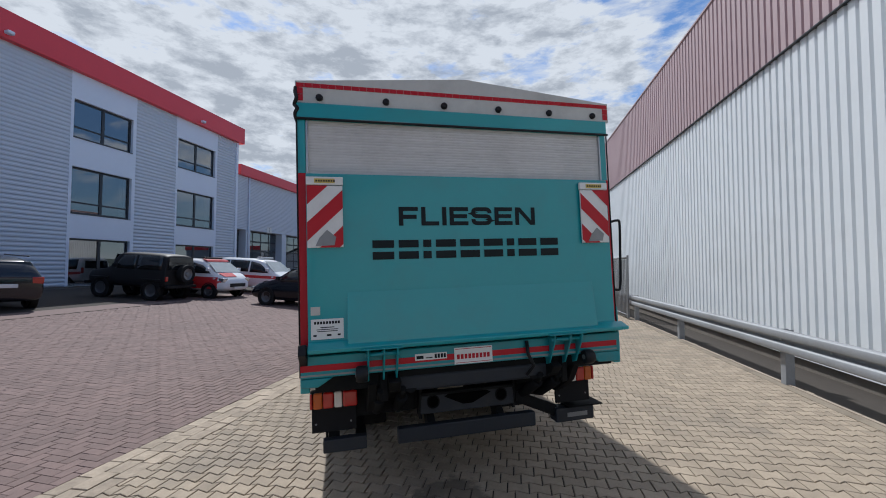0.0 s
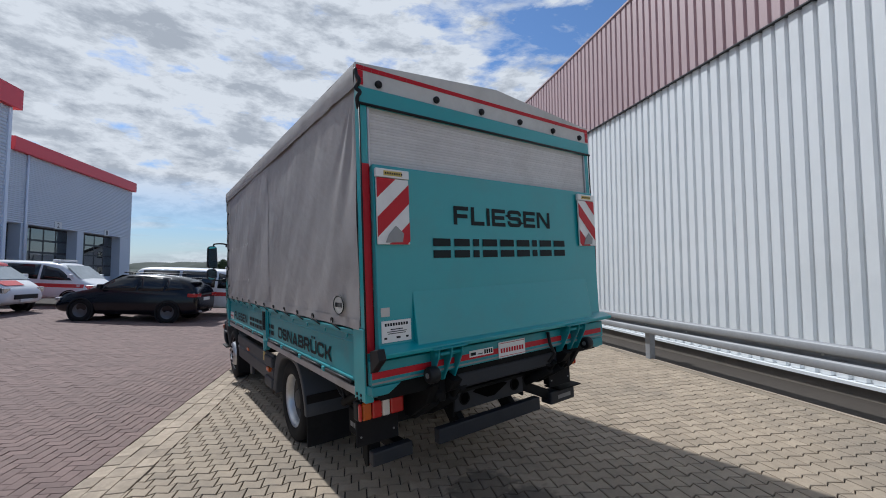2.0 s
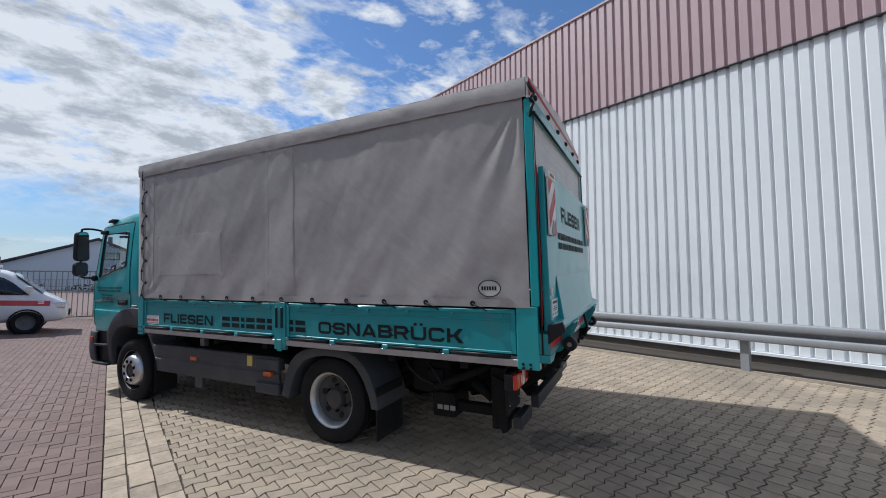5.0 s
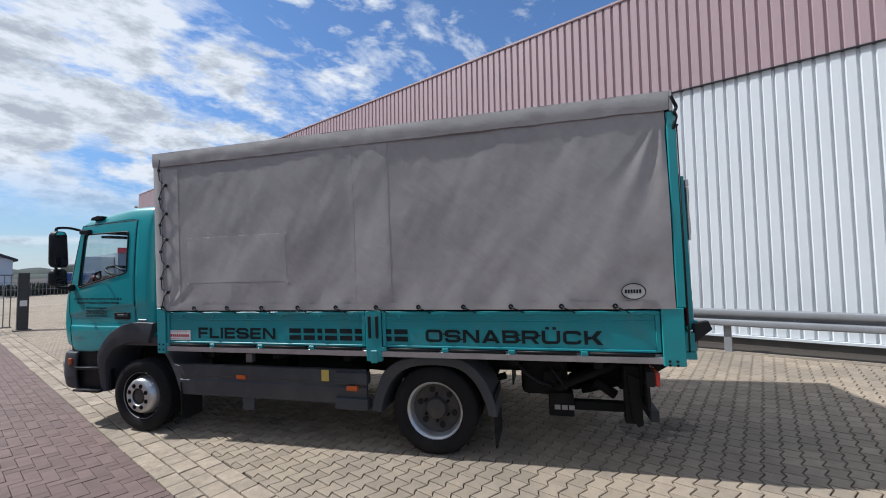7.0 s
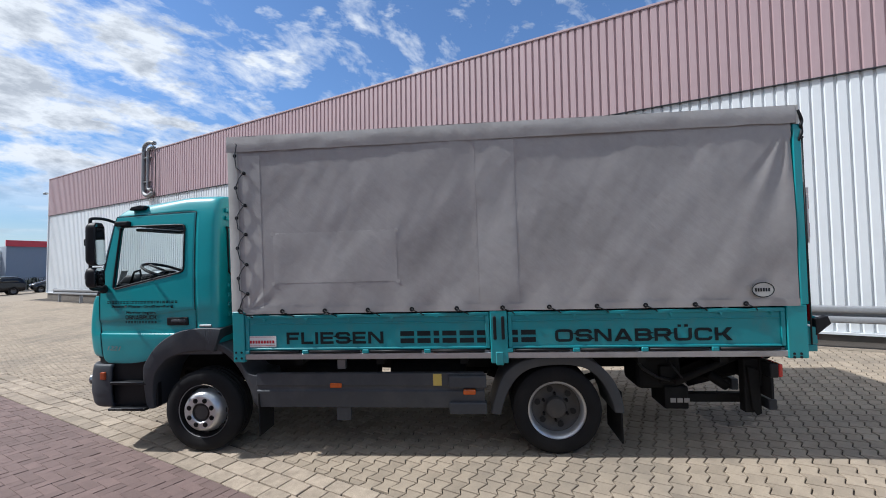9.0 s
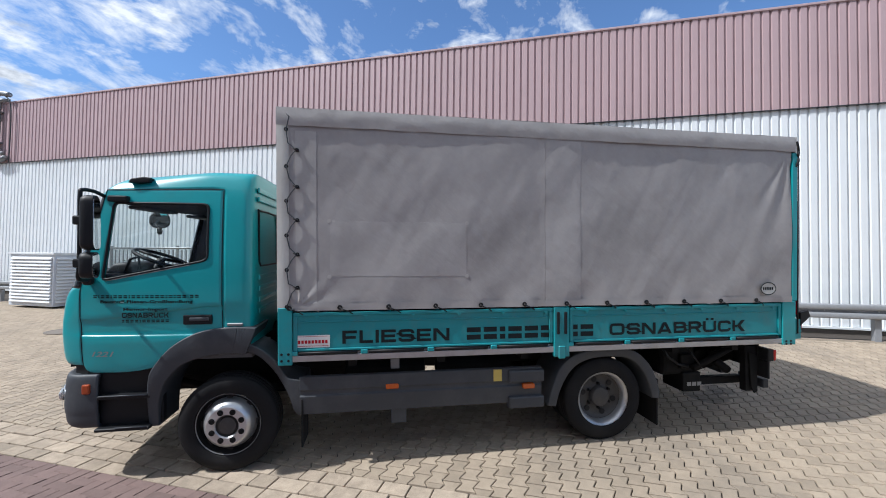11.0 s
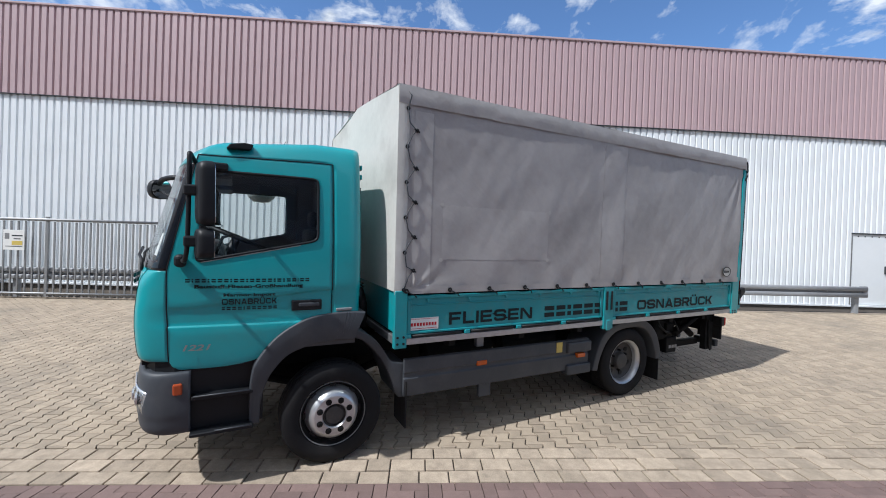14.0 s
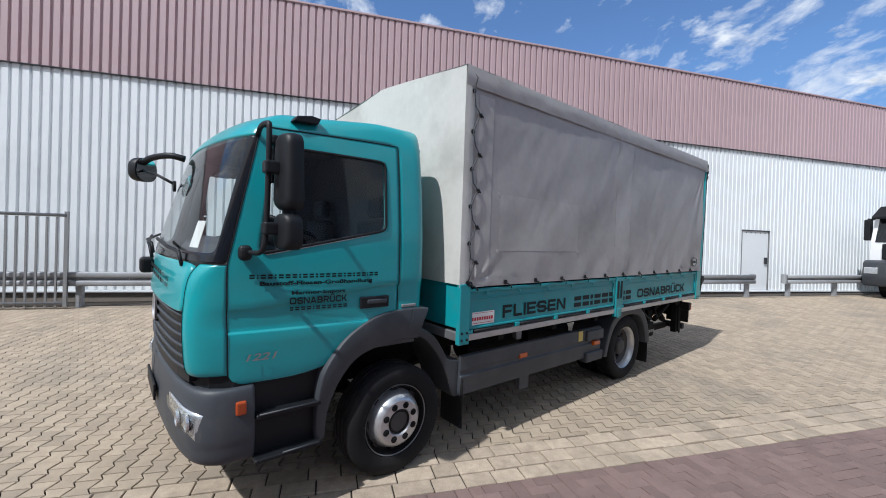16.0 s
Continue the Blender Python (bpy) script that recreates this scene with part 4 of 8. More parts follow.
def wide_words(name, text, material, parent, m, width, height, depth=0.002):
    """A word in wide capitals of that width and height (accents stand above), its lower left corner at m."""
    total = sum(CAPITALS["U" if ch == "Ü" else ch][0] for ch in text) + 0.16 * (len(text) - 1)
    kx, x, lift_ = width / total, 0.0, 0
    bm = bmesh.new()

    def put(poly):
        bm.faces.new([bm.verts.new(((x + p[0]) * kx, p[1] * height, depth + 0.00025 * (lift_ % 5))) for p in poly])

    for ch in text:
        w, open_lines, slants = CAPITALS["U" if ch == "Ü" else ch]
        for line in open_lines:
            pts = soften(line, 0.22) if ch in ROUND_ONES else [Vector(p) for p in line]
            a, b = stroke_outline(pts, HS)
            lift_ += 1
            for i in range(len(a) - 1):
                put((b[i], b[i + 1], a[i + 1], a[i]))
        for x0, y0, x1, y1, bw in slants:
            lift_ += 1
            q = ((x0, y0), (x0 + bw, y0), (x1 + bw, y1), (x1, y1))
            put(q if y1 > y0 else tuple(reversed(q)))
        if ch == "Ü":
            lift_ += 1
            for d in (0.24, 0.68):
                put(((d, 1.08), (d + 0.22, 1.08), (d + 0.22, 1.27), (d, 1.27)))
        x += w + 0.16
    bmesh.ops.transform(bm, matrix=m, verts=bm.verts)
    return part(name, bm, material, parent)


def lines(name, rows, material, parent, m, depth=0.002):
    """Plain bars for writing that cannot be read: rows of (x, y, width, height)."""
    bm = bmesh.new()
    for x, y, w, h in rows:
        bm.faces.new([bm.verts.new((x + u * w, y + v * h, depth)) for u, v in ((0, 0), (1, 0), (1, 1), (0, 1))])
    bmesh.ops.transform(bm, matrix=m, verts=bm.verts)
    return part(name, bm, material, parent)


NAME_WIDTHS = (1, .95, .4, 1, 1, 1, .4, 1, 1)

# -- load bed and boards
part("bed_frame", prism([(-1.236, 0.958), (1.236, 0.958), (1.236, 1.012), (1.20, 1.012), (1.20, 1.03), (-1.20, 1.03), (-1.20, 1.012), (-1.236, 1.012)], 0.0, 5.09, "y", 0.004, 1), ALU, truck, "worn aluminium bed frame")
part("bed_floor", cube((-1.195, 0.02, 1.031), (1.195, 5.06, 1.06)), CHASSIS, truck)
for s in (-1, 1):
    for y0, y1 in ((0.135, 2.485), (2.655, 4.985)):
        board = part("side_board", cube((s * 1.196 if s > 0 else -1.222, y0, 1.045), (1.222 if s > 0 else -1.196, y1, 1.376), 0.003), TEAL_WORN, truck)
        o0, o1 = (1.222, 1.236) if s > 0 else (-1.236, -1.222)
        part("top_lip", cube((o0, y0, 1.345), (o1, y1, 1.376), 0.004), TEAL_WORN, board)
        part("end_stile", cube((o0, y0, 1.050), (o1, y0 + 0.035, 1.345), 0.004), TEAL_WORN, board)
        part("end_stile", cube((o0, y1 - 0.035, 1.050), (o1, y1, 1.345), 0.004), TEAL_WORN, board)
        part("lower_lip", cube((o0, y0 + 0.036, 1.046), (o1, y1 - 0.036, 1.066), 0.004), TEAL_WORN, board)
        ridge = (1.222, 1.229) if s > 0 else (-1.229, -1.222)
        part("bead", cube((ridge[0], y0 + 0.036, 1.288), (ridge[1], y1 - 0.036, 1.300), 0.003), TEAL_WORN, board)
        k = 4
        for i in range(k):
            a = y0 + (y1 - y0) * i / k + 0.05
            b = y0 + (y1 - y0) * (i + 1) / k - 0.05
            hinge = part("hinge_rod", tube([(s * 1.233, a, 1.030), (s * 1.233, b, 1.030)], 0.013, 8), BLACK, board, "black hinge rod")
            part("hinge", cube((s * 1.233 - 0.014, b + 0.012, 1.012), (s * 1.233 + 0.014, b + 0.07, 1.048), 0.005), TEAL_WORN, board)
    # posts
    post = part("corner_post", cube((s * 1.228 - 0.022, 4.99, 0.935), (s * 1.228 + 0.022, 5.105, 1.42), 0.006), TEAL_WORN, truck, "worn teal corner post")
    for z in (0.975, 1.03):
        for y in (5.02, 5.075):
            part("bolt", disc("x", (s * 1.251, y, z), 0.011, 0.006, 8), BLACK, post)
    bm = cube((s * 1.225 - 0.022, 2.492, 0.915), (s * 1.225 + 0.022, 2.648, 1.385), 0.008)
    post = part("middle_post", bm, TEAL_WORN, truck)
    for y in (2.533, 2.607):
        part("latch", cube((s * 1.246 - 0.012, y - 0.014, 1.13), (s * 1.246 + 0.012, y + 0.014, 1.34), 0.006), BLACK, post, "dark latch lever")
    part("latch_foot", cube((s * 1.246 - 0.010, 2.535, 0.90), (s * 1.246 + 0.010, 2.605, 1.02), 0.008), TEAL_WORN, post)
    bm = cube((s * 1.215 - 0.030, -0.035, 0.945), (s * 1.215 + 0.030, 0.128, 1.40), 0.006)
    post = part("rear_post", bm, TEAL, truck)
    for y in (0.03, 0.085):
        for z in (0.985, 0.955):
            part("bolt", disc("x", (s * 1.246, y, z), 0.011, 0.008, 8), BLACK, post)
    px_ = -1.215 if s < 0 else 1.172
    part("portal_post", cube((px_ - 0.028, -0.055, 1.401), (px_ + 0.028, 0.012, 2.90), 0.006), TEAL, truck)
part("front_board", cube((-1.20, 5.065, 1.062), (1.20, 5.09, 1.42), 0.004), TEAL_WORN, truck)

# -- lettering along the left boards
wide_words("lettering", "FLIESEN", LETTER, truck, at(SIDE_TEXT, -1.223, 4.58, 1.100), 0.94, 0.112, 0.003)
bars("name_bar", NAME_WIDTHS, 0.22, 0.112, LETTER, truck, at(SIDE_TEXT, -1.223, 3.48, 1.100), 1.24, 0.002)
wide_words("lettering", "OSNABRÜCK", LETTER, truck, at(SIDE_TEXT, -1.223, 2.07, 1.100), 1.51, 0.112, 0.003)
plate = part("sticker", cube((-1.2255, 4.685, 1.075), (-1.2225, 4.968, 1.180)), WHITE_FILM, truck, "white sticker with red bars")
lines("sticker_bars", [(0.01, 0.012, 0.262, 0.004), (0.01, 0.094, 0.262, 0.003)] + [(0.02 + 0.028 * i, 0.035, 0.020, 0.028) for i in range(9)], RED_FILM, plate, at(SIDE_TEXT, -1.2255, 4.968, 1.075), 0.001)

# -- tarpaulin
TOP, EAVE, RIDGE, HEM = 3.105, 2.955, 3.215, 1.405


def fold(y, z):
    """How far the side sheet stands out: slack between hooks, slanting creases, the pull of the rear corner."""
    v = (z - HEM) / (EAVE - HEM)
    d = 0.013 * noise.noise(Vector((y * 0.7 + z * 0.75, (z - y * 0.25) * 0.45, 3.1)))
    d += 0.008 * noise.noise(Vector(((y * 0.8 + z * 0.9) * 2.6, (z - y * 0.5) * 0.8, 8.4)))
    d += 0.0022 * noise.noise(Vector(((y + z * 0.5) * 9.0, z * 3.0, 1.7)))
    low = max(0.0, 1 - v * 7)
    d += low * 0.006 * math.cos((y - 0.47) / 0.415 * math.tau)
    r = math.hypot(y - 0.05, z - 2.95)
    a = math.atan2(2.95 - z, y - 0.05)
    steep = max(0.0, min(1.0, (a - 0.80) / 0.35))
    d += 0.011 * steep * math.exp(-r / 0.75) * math.sin(a * 17 + 1.5 * noise.noise(Vector((y, z, 3)))) * min(1, r / 0.15)
    d += 0.0045 * math.exp(-(EAVE - z) / 0.40) * noise.noise(Vector((y * 7.0 + 0.5 * z, z * 0.6, 6.2))) * (1.4 if y < 3 else 0.8)
    d *= 1.0 - 0.75 * max(0.0, min(1.0, (y - 4.62) / 0.20))
    r = math.hypot(y - 4.95, z - 1.42)
    a = math.atan2(z - 1.42, 4.95 - y)
    d += 0.009 * math.exp(-r / 0.18) * math.sin(a * 11) * min(1, r / 0.05)
    if 2.39 < y < 2.77:
        d += 0.0015 + 0.0012 * noise.noise(Vector((y * 6, z * 9, 5)))
    return d


def side_at(u, w, s):
    y, z = 0.02 + u * 5.02, HEM + w * (EAVE + 0.03 - HEM)
    return (s * (1.236 + fold(y if s < 0 else y + 7.3, z)), y, z)


for s in (-1, 1):
    bm = grid_sheet(230 if s < 0 else 60, 90 if s < 0 else 24, lambda u, w, s=s: side_at(u, w, s))
    part("side_curtain", bm, TARP, truck, "slack grey tarpaulin side", True, 180)
    bm = grid_sheet(90, 5, lambda u, w, s=s: (s * (1.250 + 0.004 * noise.noise(Vector((u * 30, w * 2, s))) + 0.007 * math.sin(w * math.pi) + 0.006 * (1 - w) * noise.noise(Vector((u * 60, 4, 2)))), -0.01 + u * 5.12, EAVE + 0.006 * noise.noise(Vector((u * 22, 0, 9))) * (1 - w) + w * (TOP - EAVE)))
    part("eave_flap", bm, TARP_EAVE, truck, "folded tarpaulin eave", True, 180)
    bm = grid_sheet(90, 3, lambda u, w, s=s: (s * (1.2425 + fold(0.02 + u * 4.95 + (7.3 if s > 0 else 0), HEM + 0.02 + w * 0.045) + 0.003), 0.02 + u * 4.95, HEM - 0.012 + w * 0.062))
    part("hem", bm, TARP, truck, "", True, 180)


def roof_at(u, w):
    x, y = -1.250 + u * 2.5, -0.012 + w * 5.124
    rib = 0.5 + 0.5 * math.cos(w * 6 * math.tau)
    return (x, y, TOP + (RIDGE - TOP) * (1 - abs(x) / 1.25) - 0.016 * (1 - rib) * (1 - abs(x) / 1.25) + 0.004 * noise.noise(Vector((x * 3, y * 3, 6))))


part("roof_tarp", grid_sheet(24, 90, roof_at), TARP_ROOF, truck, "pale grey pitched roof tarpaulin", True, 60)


def front_at(u, w):
    x = -1.240 + u * 2.48
    top = TOP + (RIDGE - TOP) * (1 - abs(x) / 1.25)
    z = 1.415 + w * (top - 1.415)
    return (x, 5.108 + 0.012 * noise.noise(Vector((x * 1.3, z * 1.1, 2.2))) * math.sin(u * math.pi) + 0.02 * math.sin(u * math.pi) * math.sin(w * math.pi), z)


# sunlit brightness partly put into the front's paler cloth colour
part("front_curtain", grid_sheet(40, 30, front_at), TARP_ROOF, truck, "pale tarpaulin front, its sunlit look partly put into the colour", True, 60)
# the front flap laced round the corner, pale like the front for its sunlit look
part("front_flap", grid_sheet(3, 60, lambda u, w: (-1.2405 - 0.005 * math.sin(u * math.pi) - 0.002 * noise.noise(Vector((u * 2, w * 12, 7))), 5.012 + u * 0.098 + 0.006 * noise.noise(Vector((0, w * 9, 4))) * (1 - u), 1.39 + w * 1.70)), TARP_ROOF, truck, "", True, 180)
eyes_a = (3.05, 2.92, 2.61, 2.32, 2.03, 1.74, 1.43)
eyes_b = (2.75, 2.44, 2.16, 1.87, 1.59)
for z in eyes_a:
    part("eyelet", lathe([(-0.004, 0.006), (-0.004, 0.018), (0.004, 0.016), (0.004, 0.006)], "x", (-1.2475, 5.03, z), 12), BLACK, truck)
for z in eyes_b:
    part("eyelet", lathe([(-0.004, 0.006), (-0.004, 0.018), (0.004, 0.016), (0.004, 0.006)], "x", (-1.243, 4.945, z), 12), BLACK, truck)
    part("toggle", tube([(-1.252, 4.925, z - 0.012), (-1.254, 4.975, z + 0.012)], 0.0065, 6), BLACK, truck)
lace = []
for i in range(6):
    lace += [(-1.252, 5.03, eyes_a[i]), (-1.256, 5.005 + 0.01 * (i % 2), (eyes_a[i] + eyes_a[i + 1]) / 2 + 0.04)]
    if 1 <= i <= 5:
        lace += [(-1.250, 4.950, eyes_b[i - 1]), (-1.254, 4.992, eyes_b[i - 1] - 0.05)]
lace.append((-1.252, 5.03, eyes_a[6]))
part("lacing_rope", tube(lace, 0.005, 6), PLASTIC, truck, "thin grey lacing rope")
for i in range(12):
    y = 5.01 - 0.4135 * i
    hook = part("hook_strap", tube([(-1.262, y, HEM + 0.012), (-1.270, y - 0.03, HEM - 0.002), (-1.255, y - 0.085, HEM - 0.028), (-1.238, y - 0.105, HEM - 0.045)], 0.005, 6), BLACK, truck, "black rubber strap")
    part("eyelet", lathe([(-0.004, 0.006), (-0.004, 0.022), (0.004, 0.020), (0.004, 0.006)], "x", (-1.258, y, HEM + 0.014), 12), BLACK, truck)
    part("hook_button", prism([(y - 0.20, 1.345), (y - 0.235, 1.345), (y - 0.2175, 1.318)], -1.243, -1.235, "x"), TEAL_WORN, truck)
# doubled strip beside the lacing, window patch with its seams and corner discs, overlap of the two sheets
def proud(y, z, out_=0.006):
    return (-(1.236 + fold(y, z) + out_), y, z)


OVERLAP = mat("paler_tarpaulin_band", (0.385, 0.369, 0.359), 0.45, crease=0.20, var=0.16, scale=2.4, bump=0.12, bump_scale=140, stain=(0.28, 0.266, 0.257), stain_scale=1.6, stain_amount=0.6)
part("overlap_band", grid_sheet(16, 90, lambda u, w: proud(2.375 + u * 0.35, HEM + 0.02 + w * (EAVE - HEM - 0.03), 0.0018)), OVERLAP, truck, "paler doubled band where two sheets overlap", True, 180)
part("window_patch", grid_sheet(60, 24, lambda u, w: proud(3.485 + u * 1.195, 1.682 + w * 0.473, 0.0013)), OVERLAP, truck, "sewn-on rectangular tarpaulin patch", True, 180)
part("lacing_strip", grid_sheet(16, 140, lambda u, w: proud(4.79 + u * 0.17, HEM + 0.02 + w * (EAVE - HEM - 0.06), 0.002)), TARP_EAVE, truck, "faded strip beside the lacing", True, 180)
for y0, y1, z0, z1 in ((3.48, 4.685, 2.157, 2.157), (3.48, 4.685, 1.680, 1.680), (4.79, 4.79, 1.43, 2.91), (2.36, 2.36, 1.42, 2.93), (2.735, 2.735, 1.42, 2.93)):
    part("seam", tube([proud(y0 + (y1 - y0) * k / 24, z0 + (z1 - z0) * k / 24, -0.0008) for k in range(25)], 0.0016, 5), TARP, truck)
for y, z in ((4.685, 2.157), (3.48, 2.157), (3.48, 1.680), (4.685, 1.680)):
    part("patch_disc", disc("x", proud(y, z, 0.001), 0.018, 0.003, 16), TARP_EAVE, truck)
# knotted strap at the upper rear corner
part("corner_strap", tube(curve_through([(-1.236, -0.035, 2.80), (-1.252, -0.050, 2.86), (-1.236, -0.062, 2.90), (-1.256, -0.046, 2.93), (-1.240, -0.066, 2.97), (-1.250, -0.044, 3.02), (-1.248, -0.030, 3.06)], 4), 0.013, 8), BLACK, truck, "black knotted strap")
# maker's oval: ring and bars
oval = [(-1.262, 0.32 + 0.088 * math.cos(k * math.tau / 28), 1.535 + 0.062 * math.sin(k * math.tau / 28)) for k in range(28)]
badge = part("maker_badge", prism([(y, z) for _, y, z in oval], -1.2600, -1.2575, "x"), TARP_ROOF, truck, "pale oval maker's badge")
part("badge_ring", tube(oval, 0.004, 5, True), LETTER, badge)
lines("badge_bars", [(0.03 + 0.021 * i, 0.0, 0.015, 0.030) for i in range(6)], LETTER, badge, at(SIDE_TEXT, -1.2602, 0.415, 1.520), 0.001)

# -- rear portal, shutter and tail lift
part("portal_beam", cube((-1.245, -0.060, 2.825), (1.215, 0.012, 2.945), 0.008), TEAL, truck)
part("portal_lip", tube([(-1.245, -0.064, 2.828), (1.215, -0.064, 2.828)], 0.010, 8), BLACK, truck)
gable = [(-1.252, 2.945), (1.252, 2.945), (1.252, 3.105), (0.0, 3.215), (-1.252, 3.105)]
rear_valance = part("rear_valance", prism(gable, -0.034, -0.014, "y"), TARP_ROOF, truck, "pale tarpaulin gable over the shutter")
for i in range(46):
    x = -1.245 + 2.49 * i / 46
    part("red_tape", cube((x + 0.001, -0.0375, 3.062), (x + 0.0531, -0.0345, 3.092)), RED_FILM, rear_valance)
for s in (-1, 1):
    for i in range(2):
        part("red_tape", cube((s * 1.245 - 0.045 * (s > 0), -0.0375, 2.965 + 0.048 * i), (s * 1.245 + 0.045 * (s < 0), -0.0345, 3.010 + 0.048 * i)), RED_FILM, rear_valance)
for x in (-1.09, -0.62, -0.18, 0.26, 0.70, 1.10):
    part("rubber_buffer", lathe([(-0.06, 1e-4), (-0.06, 0.014), (-0.050, 0.024), (-0.0345, 0.026)], "y", (x, 0, 2.992), 14), BLACK, rear_valance)
# shutter of many slats
SLAT = mat("weathered_white_slat", (0.60, 0.59, 0.57), 0.5, var=0.16, scale=2.0, rand=0.05, stain=(0.40, 0.39, 0.37), stain_scale=1.2, stain_amount=0.6)
shutter = part("roller_shutter", cube((-1.175, -0.022, 2.30), (1.143, -0.008, 2.83)), WHITE_FILM, truck, "grey-white slatted roller shutter")
for i in range(21):
    z = 2.405 + i * 0.0202
    part("slat", prism([(-0.030, z), (-0.0326, z + 0.0015), (-0.0336, z + 0.010), (-0.0330, z + 0.0185), (-0.030, z + 0.0200)], -1.172, 1.140, "x"), SLAT, shutter)
for s in (-1, 1):
    gx, dx, rx = (-1.178, -1.243, -1.212) if s < 0 else (1.146, 1.204, 1.172)
    part("shutter_guide", cube((gx - 0.008, -0.052, 2.42), (gx + 0.008, -0.020, 2.82), 0.003), ALU, truck)
    part("door_seal", tube([(dx, -0.06, 1.06), (dx, -0.06, 2.82)], 0.006, 6), BLACK, truck)
    part("red_strip", cube((rx - 0.025, -0.0605, 1.255), (rx + 0.025, -0.0575, 2.445)), RED_FILM, truck, "red reflective strip")
face = -0.105
lift = part("lift_platform", prism([(-0.062, 2.435), (face, 2.435), (face - 0.012, 1.30), (face - 0.10, 1.262), (face - 0.095, 1.235), (-0.062, 1.215)], -1.185, 1.150, "x", 0.006, 2), TEAL, truck, "teal tail-lift platform folded upright")
part("lip_end", prism([(face - 0.012, 1.292), (face - 0.098, 1.260), (face - 0.093, 1.237), (-0.064, 1.218), (-0.064, 1.280)], 1.151, 1.212, "x", 0.004, 1), TEAL, lift)
part("wedge", prism([(-0.116, 1.62), (-0.165, 1.272), (-0.116, 1.272)], -0.93, 0.96, "x", 0.004, 2), TEAL, lift)
wide_words("lettering", "FLIESEN", LETTER, lift, at(REAR_TEXT, -0.56, face - 0.003, 2.072), 1.055, 0.135, 0.003)
bars("name_bar", NAME_WIDTHS, 0.22, 0.135, LETTER, lift, at(REAR_TEXT, -0.75, face - 0.007, 1.835), 1.43, 0.003)
for s, x0, x1 in ((-1, -1.178, -0.945), (1, 0.885, 1.125)):
    board = part("warning_board", cube((x0, face - 0.030, 1.925), (x1, face - 0.016, 2.345), 0.002), WHITE_FILM, lift, "red and white striped warning board")
    bm = bmesh.new()
    w, h = x1 - x0, 0.42
    for k in range(3):
        lo = -0.20 + k * 0.245
        quad = []
        for (e, z) in ((0, lo), (w, lo + w * 0.95), (w, lo + w * 0.95 + 0.125), (0, lo + 0.125)):
            quad.append((e, z))
        # clip to the board's height
        pts = []
        for i in range(4):
            (xa, za), (xb, zb) = quad[i], quad[(i + 1) % 4]
            pts.append((xa, min(max(za, 0.0), h)))
            for lim in (0.0, h):
                if (za - lim) * (zb - lim) < 0:
                    t = (lim - za) / (zb - za)
                    pts.append((xa + t * (xb - xa), lim))
        seen = []
        for p in pts:
            if not seen or abs(p[0] - seen[-1][0]) + abs(p[1] - seen[-1][1]) > 1e-5:
                seen.append(p)
        if len(seen) >= 3:
            vs = [bm.verts.new(((x0 + px) if s < 0 else (x1 - px), face - 0.032, 1.925 + pz)) for px, pz in seen]
            try:
                bm.faces.new(vs)
            except ValueError:
                pass
    part("red_stripe", bm, RED_FILM, board, "red stripe")
    part("tear", prism([(x0 + w * 0.22, 1.935), (x0 + w * 0.75, 1.94), (x0 + w * 0.80, 1.995), (x0 + w * 0.55, 2.045), (x0 + w * 0.33, 1.99)], face - 0.0345, face - 0.0325, "y"), GALV, board, "worn bare patch")
    head = part("board_holder", cube((x0 - 0.004, face - 0.034, 2.350), (x1 + 0.004, face - 0.010, 2.405), 0.003), WHITE_FILM, lift)
    part("holder_label", cube((x0 + 0.05, face - 0.0365, 2.362), (x1 - 0.05, face - 0.0342, 2.392)), YELLOW_FILM, head, "yellow label with dark bars")
    lines("label_bars", [(0.008 + 0.0165 * i, 0.008, 0.011, 0.013) for i in range(8)], LETTER, head, at(REAR_TEXT, x0 + 0.05, face - 0.0366, 2.362), 0.001)
note = part("notice_sticker", cube((-1.165, face - 0.0185, 1.315), (-0.955, face - 0.0120, 1.448)), WHITE_FILM, lift, "white notice with small dark print")
lines("notice_bars", [(0.02 + 0.019 * i, 0.100, 0.014, 0.018) for i in range(9)] + [(0.06, 0.075, 0.09, 0.006), (0.035, 0.062, 0.14, 0.005), (0.04, 0.05, 0.13, 0.005), (0.015, 0.02, 0.02, 0.012), (0.10, 0.02, 0.03, 0.012), (0.17, 0.02, 0.02, 0.012)], LETTER, note, at(REAR_TEXT, -1.165, face - 0.0186, 1.315), 0.001)
part("small_label", cube((-1.165, face - 0.0165, 1.475), (-1.105, face - 0.0105, 1.53)), TARP_ROOF, lift)
# sill below the platform
sill = part("rear_sill", prism([(-0.02, 1.062), (-0.115, 1.062), (-0.115, 1.205), (-0.02, 1.215)], -1.235, 1.185, "x", 0.006, 2), TEAL_WORN, truck)
for tab in ([(-1.235, 1.0), (-1.126, 1.0), (-1.03, 1.058), (-1.235, 1.058)], [(1.18, 0.978), (0.985, 0.985), (0.93, 1.058), (1.18, 1.058)]):
    part("sill_end", prism(tab, -0.112, -0.02, "y", 0.005, 1), TEAL_WORN, sill)
part("red_tape", cube((-1.236, -0.1185, 1.106), (1.15, -0.1145, 1.147)), RED_FILM, sill, "red reflective tape")
part("grey_edge", cube((-1.236, -0.1175, 1.074), (1.15, -0.1135, 1.086)), GALV, sill)
st = part("sticker", cube((-0.19, -0.1225, 1.070), (0.098, -0.1188, 1.187)), WHITE_FILM, sill, "white sticker with red bars")
